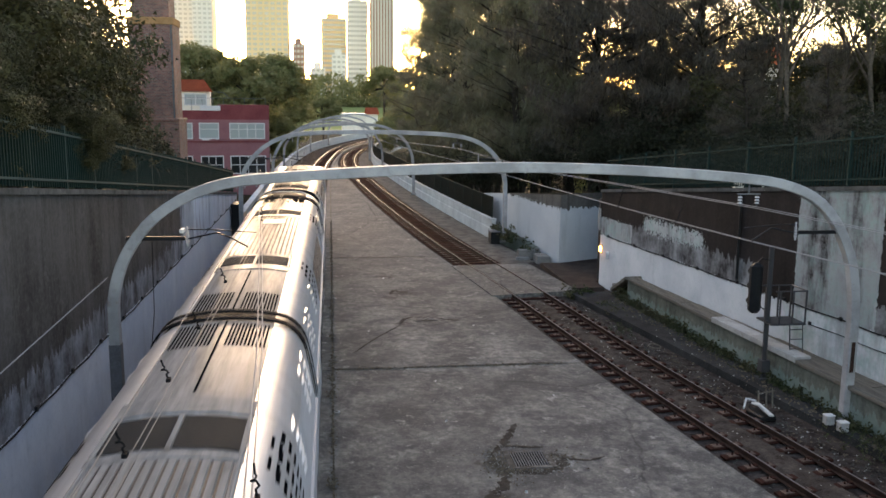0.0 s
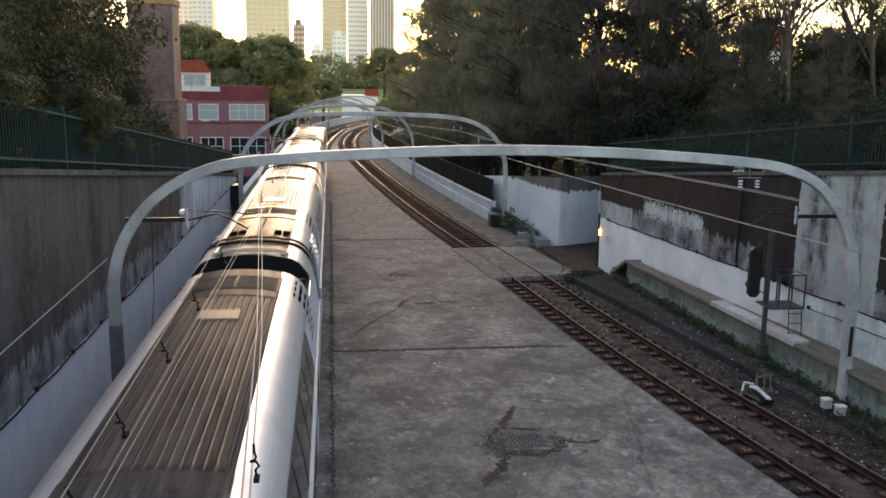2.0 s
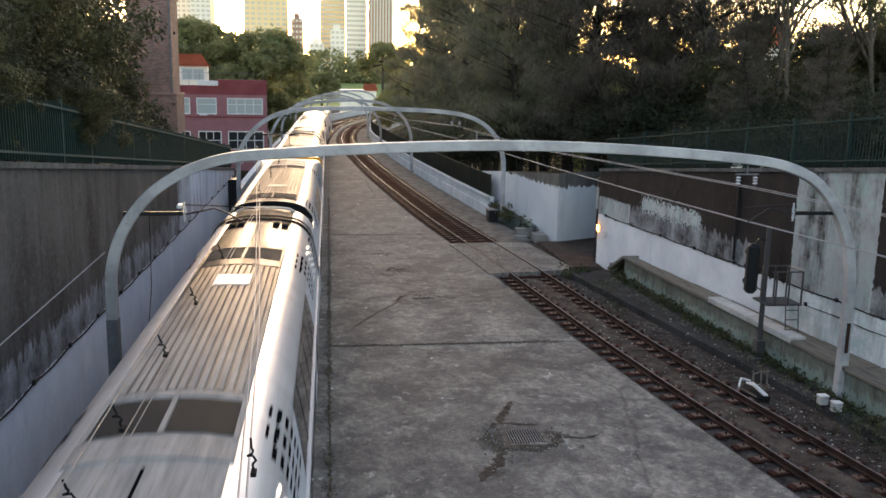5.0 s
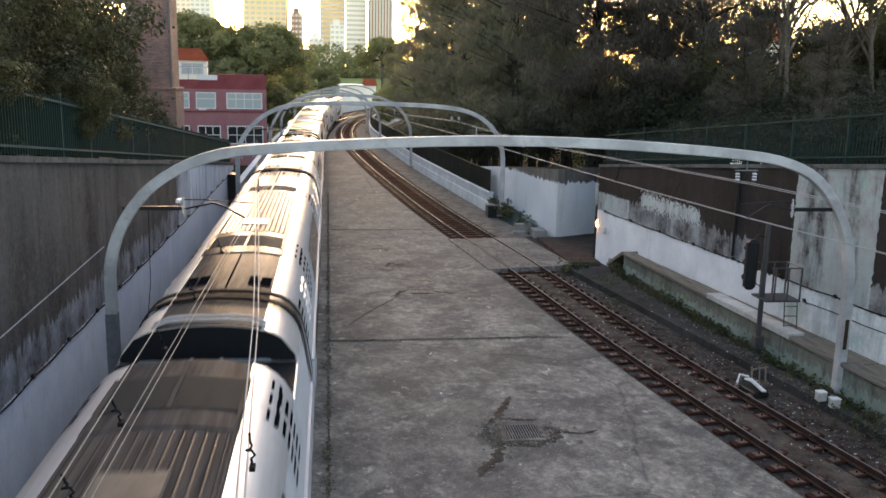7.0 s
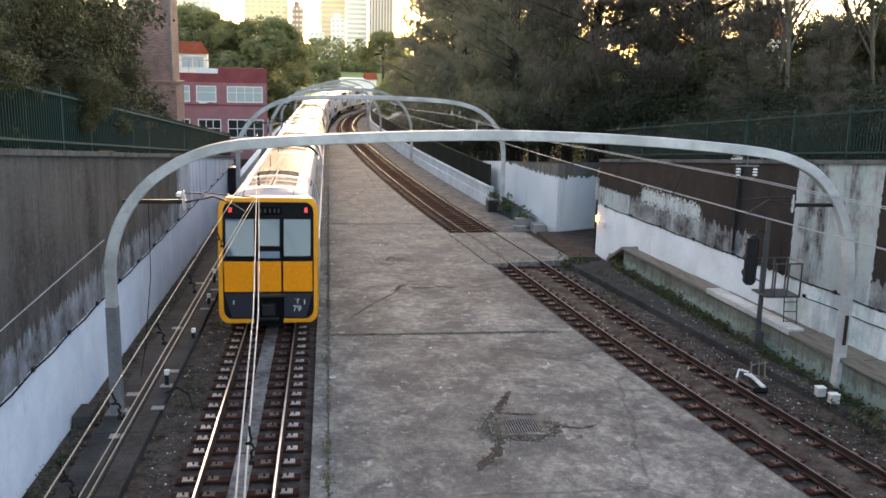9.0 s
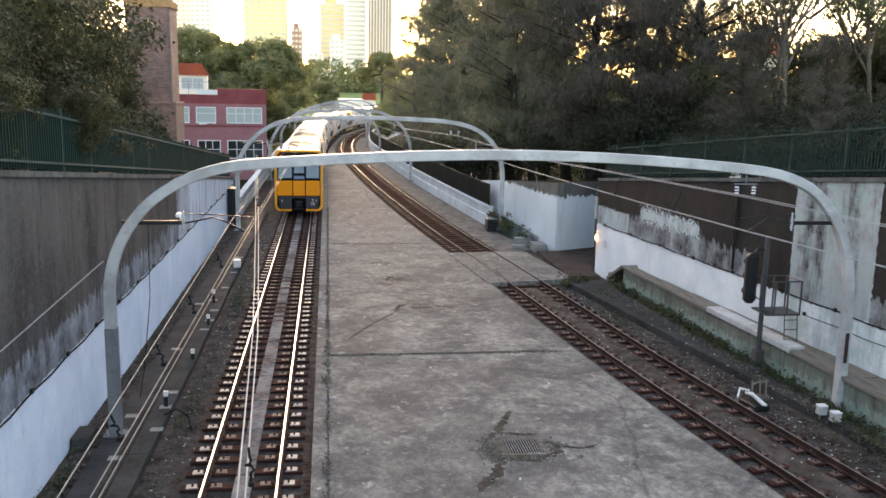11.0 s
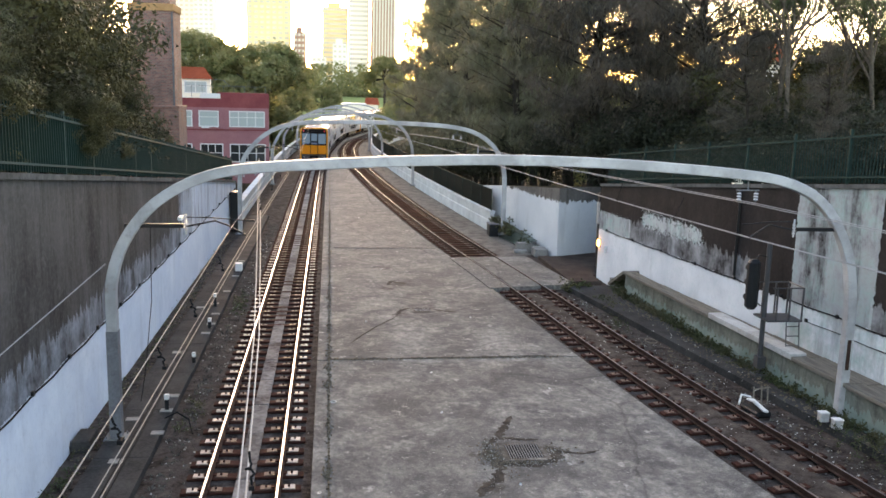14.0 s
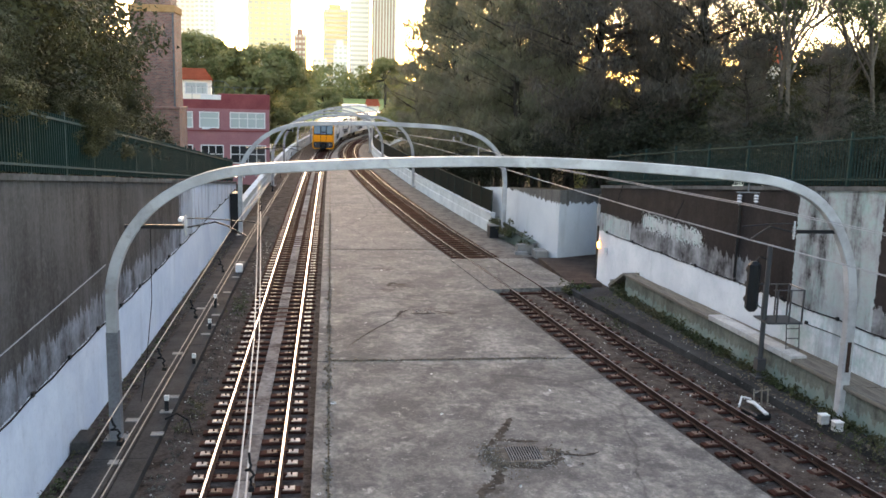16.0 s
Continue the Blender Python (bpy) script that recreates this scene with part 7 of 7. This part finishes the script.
def joint_fill():
    """Dirt that has filled the open joints of the paving almost to the top."""
    bm = bmesh.new()
    for y in JOINTS[2:9]:
        box(bm, island_left(y) + 0.02, island_right(y) - 0.05, y - 0.034, y + 0.034, -0.2, -0.068)
    rows = [[(island_left(y) - 0.019, y, -0.2), (island_left(y) - 0.019, y, -0.072), (island_left(y) + 0.019, y, -0.072), (island_left(y) + 0.019, y, -0.2)] for y in range(-6, 120, 3)]
    strip(bm, rows)
    tagged(part("joint_fill", bm, M["dirt"]), "brown dirt filling the open paving joints", "dirt", kind="stuff")


joint_fill()
scatter("ballast_stones", "loose grey ballast beside the tracks", "gravel",
        [(-3.55, y, -0.235, 0.2, 0.8, 70) for y in range(6, 56, 2)] + [(-5.55, y, -0.235, 0.12, 0.8, 40) for y in range(8, 54, 2)]
        + [(TRACK_R.at(y)[0] + 1.65, y, -0.235, 0.2, 0.7, 60) for y in range(12, 36, 2)] + [(TRACK_R.at(y)[0], y, -0.235, 0.9, 0.7, 50) for y in range(12, 36, 2)]
        + [(TRACK_R.at(y)[0] + 1.7, y, -0.235, 0.25, 0.8, 40) for y in range(44, 90, 2)], 0.045, M["ballast"], 3)


def litter_piece(x, y, s, turn):
    bm = bmesh.new()
    vs = [bm.verts.new(p) for p in ((-s, -s * 0.6, 0), (s, -s * 0.5, 0.01), (s * 0.9, s * 0.6, 0.03), (0, s * 0.3, 0.05), (-s * 0.8, s * 0.7, 0.01))]
    bm.faces.new(vs)
    bmesh.ops.solidify(bm, geom=bm.faces[:], thickness=0.004)
    ob = part("paper_scrap", bm, M["white"])
    ob.matrix_basis = Matrix.Translation((x, y, -0.044)) @ Matrix.Rotation(turn, 4, "Z")
    tagged(ob, "crumpled scrap of white paper on the paving", "litter", "scraps of litter")


for i, (x, y, s) in enumerate(((0.1, 22.25, 0.09), (4.05, 17.0, 0.05), (0.15, 36.0, 0.06), (1.3, 30.5, 0.04), (3.0, 24.6, 0.04), (2.4, 40.0, 0.05), (5.2, 31.0, 0.05), (0.4, 52.0, 0.06), (1.9, 57.0, 0.06), (-0.2, 16.9, 0.05), (2.9, 21.3, 0.035), (6.2, 23.0, 0.04))):
    litter_piece(x, y, s, i * 1.3)


def signal():
    root = tagged(empty("railway_signal", Matrix.Translation((12.83, 23.75, 0.0))), "dark railway signal post with a black signal head seen from behind", "signal")
    bm = bmesh.new()
    rod(bm, (0, 0, 0.05), (0, 0, 4.05), 0.075, 10)
    part("post", bm, M["signal_steel"], root)
    bm = bmesh.new()
    box(bm, -0.2, 0.2, -0.2, 0.2, 0.0, 0.06)
    box(bm, -0.13, 0.13, -0.13, 0.13, 0.25, 0.6)
    part("base", bm, M["signal_steel"], root)
    bm = bmesh.new()
    box(bm, -0.62, -0.26, -0.16, 0.16, 2.05, 3.56, bevel=0.1)
    head = part("signal_head", bm, M["black_metal"], root, "black rounded signal head")
    for z in (2.35, 2.8, 3.25):
        bm = bmesh.new()
        rod(bm, (-0.44, 0.1, z), (-0.44, 0.32, z + 0.02), 0.12, 12, 0.11)
        part("hood", bm, M["black_metal"], head)
    bm = bmesh.new()
    tube(bm, [(-0.4, 0, 3.56), (-0.3, 0, 3.7), (0, 0, 3.62)], 0.02)
    part("cable", bm, M["black_metal"], root)
    bm = bmesh.new()
    tube(bm, [(-0.3, 0.02, 2.3), (-0.12, 0.03, 2.15), (0, 0.03, 2.2)], 0.018)
    part("cable", bm, M["black_metal"], root)
    bm = bmesh.new()
    box(bm, -0.1, 0.98, -0.45, 0.45, 1.76, 1.81)
    plat = part("platform", bm, M["signal_steel"], root, "small steel maintenance platform")
    for x, y in ((0.15, -0.43), (0.55, -0.43), (0.95, -0.43), (0.95, 0.43), (0.55, 0.43), (0.15, 0.43)):
        bm = bmesh.new()
        box(bm, x - 0.02, x + 0.02, y - 0.02, y + 0.02, 1.81, 2.78)
        part("upright", bm, M["signal_steel"], plat)
    for y in (-0.43, 0.43):
        bm = bmesh.new()
        rod(bm, (0.0, y, 2.78), (0.97, y, 2.78), 0.022)
        part("guard_rail", bm, M["signal_steel"], plat)
    bm = bmesh.new()
    rod(bm, (0.96, -0.43, 2.78), (0.96, 0.43, 2.78), 0.022)
    part("guard_rail", bm, M["signal_steel"], plat)
    lad = empty("ladder")
    lad.parent = root
    for x in (0.45, 0.85):
        bm = bmesh.new()
        rod(bm, (x, -0.5, 1.8), (x, -0.75, 0.0), 0.018)
        part("stile", bm, M["signal_steel"], lad)
    for i in range(6):
        bm = bmesh.new()
        z = 0.25 + i * 0.28
        rod(bm, (0.45, -0.75 + z * 0.139, z), (0.85, -0.75 + z * 0.139, z), 0.014)
        part("rung", bm, M["signal_steel"], lad)


signal()


def white_cabinet(x, y):
    root = tagged(empty("trackside_box", Matrix.Translation((x, y, 0.0))), "small white trackside cable box on a stake", "cable box", "white boxes by the side track")
    bm = bmesh.new()
    box(bm, -0.12, 0.12, -0.10, 0.10, 0.0, 0.24, bevel=0.02)
    part("case", bm, M["white_old"], root)
    bm = bmesh.new()
    box(bm, -0.13, 0.13, -0.11, 0.11, 0.235, 0.262, bevel=0.012)
    part("lid", bm, M["white"], root)


white_cabinet(12.70, 20.0)
white_cabinet(12.78, 19.5)


def point_machine():
    # points device: black base, white bar, hoses and a guard
    root = tagged(empty("track_lubricator", Matrix.Translation((11.5, 21.2, -0.1)) @ Matrix.Rotation(0.15, 4, "Z")), "black trackside unit under a white metal bar", "track device")
    bm = bmesh.new()
    box(bm, -0.24, 0.24, -0.35, 0.4, -0.12, 0.04, bevel=0.04)
    part("base", bm, M["black_metal"], root)
    bm = bmesh.new()
    box(bm, -0.05, 0.08, -0.55, 0.45, 0.12, 0.16, pose(0, 0, 0, 0, 6, -14))
    part("bar", bm, M["white"], root)
    bm = bmesh.new()
    tube(bm, [(-0.35, 0.3, 0.1), (-0.15, 0.5, 0.26), (0.1, 0.42, 0.2)], 0.03)
    tube(bm, [(-0.1, 0.3, 0.2), (-0.1, -0.05, 0.24), (0.05, -0.35, 0.05)], 0.035)
    part("hose", bm, M["white"], root)
    bm = bmesh.new()
    for dx in (0.3, 0.55, 0.75):
        rod(bm, (dx, 0.55, -0.1), (dx, 0.6, 0.42), 0.025)
    rod(bm, (0.3, 0.57, 0.35), (0.8, 0.57, 0.38), 0.02)
    part("guard", bm, M["timber"], root)


point_machine()


def cable_run(name, label, pts, clips, r=0.02):
    root = tagged(empty(name), label, "cable", group="cables along the walls")
    bm = bmesh.new()
    tube(bm, pts, r, 5)
    part("cable", bm, M["rubber"], root)
    bm = bmesh.new()
    box(bm, -0.03, 0.03, -0.05, 0.05, -0.05, 0.05)
    me = mesh_of("clip", bm, M["black_metal"])
    for p in clips:
        piece("clip", me, root, Matrix.Translation(p))


ly = [-10 + i * 1.25 for i in range(54)]
cable_run("wall_cable", "sagging black cable clipped along the limewashed wall", [(-5.87, y, 1.98 - (0.05 if i % 2 else 0)) for i, y in enumerate(ly)], [(-5.87, y, 2.0) for y in ly[::2]])
ry = [4 + i * 1.3 for i in range(27)]
cable_run("wall_cable", "black cable clipped along the painted wall", [(right_wall_x(y) - 0.03, y, 2.2 - (0.04 if i % 2 else 0)) for i, y in enumerate(ry)], [(right_wall_x(y) - 0.03, y, 2.21) for y in ry[::2]])
cable_run("wall_cable", "black cable high on the stained wall", [(right_wall_x(y) - 0.03, y, 1.75 - (0.03 if i % 2 else 0)) for i, y in enumerate(ry[:16])], [(right_wall_x(y) - 0.03, y, 1.76) for y in ry[:16:3]], 0.012)
cable_run("hanging_cable", "thin cable hanging from the portal arm to the walkway", [(-4.05, 20.25, 4.96), (-4.12, 20.5, 3.2), (-4.5, 21.4, 1.2), (-4.9, 22.6, -0.04)], [], 0.009)
cable_run("ground_cable", "pale loop of cable beside the main track", [(-4.05, 21.3, -0.02), (-3.8, 21.5, 0.05), (-3.5, 21.4, -0.1), (-3.3, 20.7, -0.2)], [])
cable_run("ground_cable", "thin cables lying along the walkway", [(-4.45, y, -0.03) for y in range(4, 54, 5)], [], 0.014)
cable_run("ground_cable", "thin cables lying along the walkway", [(-4.6 + 0.02 * (y % 3), y, -0.03) for y in range(4, 54, 5)], [], 0.014)


def lamp_and_boxes():
    root = tagged(empty("wall_lamp", Matrix.Translation((right_wall_x(38.6) + 0.02, 38.55, 1.5))), "glowing amber bulkhead lamp at the end of the painted wall", "lamp")
    bm = bmesh.new()
    box(bm, -0.11, 0.0, -0.09, 0.09, -0.15, 0.15, bevel=0.03)
    part("lens", bm, M["amber"], root, "glowing amber lens")
    bm = bmesh.new()
    box(bm, -0.03, 0.0, -0.12, 0.12, -0.19, 0.19)
    part("back_plate", bm, M["galv_dark"], root)
    # fittings at the wall end, the last a plain narrow black upright
    for x, y, z0, z1, w, m, lab in ((right_wall_x(38) - 0.06, 37.7, 1.2, 1.5, 0.2, "white", "small white sign plate on the painted wall"),
                                    (right_wall_x(38.7) - 0.02, 38.85, 2.35, 3.35, 0.16, "galv", "pale grey cable housing at the wall end"),
                                    (right_wall_x(38.7) + 0.05, 38.9, 0.0, 3.8, 0.22, "black_metal", "narrow black upright at the wall end")):
        bm = bmesh.new()
        box(bm, x - 0.06, x + 0.06, y - w / 2, y + w / 2, z0, z1, bevel=0.01)
        ob = tagged(part("wall_fitting", bm, M[m]), lab, "fitting", "fittings at the wall end")
    bm = bmesh.new()
    rod(bm, (right_wall_x(27.4) - 0.05, 27.4, 2.3), (right_wall_x(27.4) - 0.05, 27.4, land(27.4) - 0.1), 0.045, 8)
    tagged(part("downpipe", bm, M["black_metal"]), "dark downpipe on the stained retaining wall", "pipe")
    # tall black box at the far end of the left wall
    bm = bmesh.new()
    box(bm, -5.85, -5.25, 52.2, 53.4, -0.2, 2.1, bevel=0.03)
    tagged(part("relay_cabinet", bm, M["black_metal"]), "tall black box at the foot of the wall", "cabinet")
    bm = bmesh.new()
    box(bm, -5.86, -5.45, 19.7, 20.5, -0.24, 0.08, bevel=0.03)
    tagged(part("footing_block", bm, M["concrete_dark"]), "dark concrete footing beside the portal post", "footing")
    # camera on the portal arm
    root = tagged(empty("security_camera", Matrix.Translation((-3.36, 20.2, 5.07))), "small white security camera on the portal arm", "camera")
    bm = bmesh.new()
    box(bm, -0.05, 0.05, -0.14, 0.14, 0.06, 0.15, bevel=0.015)
    part("housing", bm, M["white"], root)
    bm = bmesh.new()
    rod(bm, (0, 0, -0.03), (0, 0, 0.07), 0.02)
    part("bracket", bm, M["galv_dark"], root)
    for x, y, h in ((-4.12, 21.95, 0.42), (-4.1, 29.9, 0.35), (-4.3, 33.0, 0.5), (-4.05, 26.0, 0.3)):
        root = tagged(empty("marker_peg", Matrix.Translation((x, y, -0.06))), "short black marker peg with a white cap", "marker", "marker pegs on the walkway")
        bm = bmesh.new()
        box(bm, -0.05, 0.05, -0.04, 0.04, 0, h)
        part("peg", bm, M["black_metal"], root)
        bm = bmesh.new()
        box(bm, -0.055, 0.055, -0.045, 0.045, h - 0.12, h + 0.01)
        part("cap", bm, M["white"], root)
    bm = bmesh.new()
    box(bm, -4.25, -3.95, 39.6, 39.95, -0.055, 0.3, bevel=0.02)
    tagged(part("junction_box", bm, M["white"]), "white junction box at the walkway edge", "cable box")
    for x, y, w, d, h in ((10.55, 45.9, 0.9, 0.5, 0.35), (10.2, 45.2, 0.7, 0.35, 0.06), (11.1, 44.6, 0.7, 1.0, 0.28)):
        bm = bmesh.new()
        box(bm, x - w / 2, x + w / 2, y - d / 2, y + d / 2, -0.24, h - 0.1, bevel=0.02)
        tagged(part("concrete_block", bm, M["concrete"]), "worn concrete block lying beside the crossing", "block", "blocks by the crossing")
    root = tagged(empty("cable_cabinet", Matrix.Translation((9.72, 50.9, -0.2))), "low black cable cabinet beside the portal foot", "cabinet")
    bm = bmesh.new()
    box(bm, -0.28, 0.28, -0.45, 0.45, 0.0, 0.72, bevel=0.03)
    part("case", bm, M["black_metal"], root)
    bm = bmesh.new()
    box(bm, -0.32, 0.32, -0.49, 0.49, 0.722, 0.78, bevel=0.015)
    part("lid", bm, M["galv_dark"], root)
    # low ledge with a dark cap under the white end block
    bm = bmesh.new()
    strip(bm, [[(9.9, 52.3, -0.24), (9.9, 52.3, 0.75), (10.3, 52.3, 0.75)], [(10.9, 45.8, -0.24), (10.9, 45.8, 0.35), (11.3, 45.8, 0.35)]])
    bmesh.ops.solidify(bm, geom=bm.faces[:], thickness=0.08)
    tagged(part("sloping_ledge", bm, M["mossy"]), "low sloping mossy ledge below the white block", "ledge")
    bm = bmesh.new()
    pts = [(11.15 + 0.2 * math.cos(a), 28.2 + 0.28 * math.sin(a), -0.2) for a in np.linspace(0, 6.28, 20)]
    tube(bm, pts, 0.018, 5)
    tagged(part("hose_loop", bm, M["timber"]), "loop of pale hose lying on the ballast", "hose")


lamp_and_boxes()


def weeds(name, label, spots, size, seed):
    r = np.random.RandomState(seed)
    c = []
    for x, y, z, rx, ry, rz, n in spots:
        for _ in range(n):
            c.append((x + r.normal(0, rx), y + r.normal(0, ry), z + abs(r.normal(0, rz))))
    me = leaf_mesh("weeds", c, size, 0.5, M["weed"], seed, 0.0, 9, 0.05)
    tagged(new(name, me), label, "weeds", kind="stuff")


weeds("wall_weeds", "low green weeds along the foot of the mossy wall",
      [(12.22 + 0.071 * (35.3 - y) - 0.16, y, 0.02, 0.10, 0.35, 0.13, 34 if y > 26 else 22) for y in np.arange(18.5, 35.3, 0.7)], 0.10, 4)
weeds("block_ivy", "leafy green creeper on the ledge below the white block",
      [(10.3, 49.6, 0.2, 0.16, 0.8, 0.3, 130), (10.05, 51.4, 0.1, 0.2, 0.4, 0.35, 90), (10.8, 47.0, 0.0, 0.15, 0.5, 0.2, 60), (10.7, 36.0, -0.1, 0.4, 0.3, 0.1, 50), (12.55, 34.9, 0.05, 0.2, 0.3, 0.2, 70)], 0.15, 5)
weeds("track_weeds", "sparse weeds in the ballast beside the tracks",
      [(-3.5, 34, -0.22, 0.2, 0.9, 0.06, 60), (-3.6, 22, -0.22, 0.15, 0.8, 0.05, 30), (-5.6, 17, -0.22, 0.12, 2.5, 0.08, 80), (-5.6, 28, -0.22, 0.1, 5, 0.06, 60), (11.2, 33.5, -0.05, 0.3, 0.8, 0.08, 60), (10.9, 31, -0.2, 0.25, 1.0, 0.06, 40), (12.6, 17.5, 0.0, 0.3, 1.2, 0.1, 80),
       (-6.0, 38, -0.2, 0.05, 6, 0.1, 40)], 0.07, 6)


scatter("ballast_scraps", "pale chips and scraps on the dirty track bed", "rubble",
        [(TRACK_R.at(y)[0] + 1.7, y, -0.238, 0.35, 0.8, 16) for y in range(10, 36, 2)] + [(-3.5, y, -0.238, 0.25, 0.8, 14) for y in range(8, 50, 2)]
        + [(TRACK_R.at(y)[0], y, -0.16, 0.18, 0.8, 10) for y in range(10, 36, 2)] + [(12.0, y, 0.002, 0.35, 0.8, 8) for y in range(14, 35, 2)], 0.03, M["white_old"], 11)
scatter("dead_twigs", "brown leaf litter along the path edge", "leaf litter",
        [(12.22 + 0.071 * (35.3 - y) - 0.35, y, 0.004, 0.25, 0.6, 50) for y in range(14, 35, 1)] + [(-5.5, y, -0.235, 0.12, 0.7, 30) for y in range(8, 50, 2)]
        + [(TRACK_R.at(y)[0] + 1.5, y, -0.236, 0.4, 0.7, 40) for y in range(10, 36, 2)], 0.04, M["dirt"], 12)


def post_label():
    bm = bmesh.new()
    box(bm, 13.20, 13.30, 20.062, 20.074, 1.35, 2.15)
    tagged(part("post_plate", bm, M["rail_web"]), "narrow rust-red plate fixed to the portal post", "plate")


post_label()


# ---- what moves ----
def motions():
    for ob, i, turned in CARS:
        rows = []
        for k in range(33):
            t = k * 0.5
            mid = tail_place(t) - CAB - 0.16 + PITCH * (i + 0.5)
            (xa, ya), (xb, yb) = TRACK_L.along(mid - 6.3), TRACK_L.along(mid + 6.3)
            head = -math.atan2(xb - xa, yb - ya)
            rows.append((t, Matrix.Translation(((xa + xb) / 2, (ya + yb) / 2, 0)) @ Matrix.Rotation(head + (math.pi if turned else 0), 4, "Z")))
        walk(ob, rows)


motions()
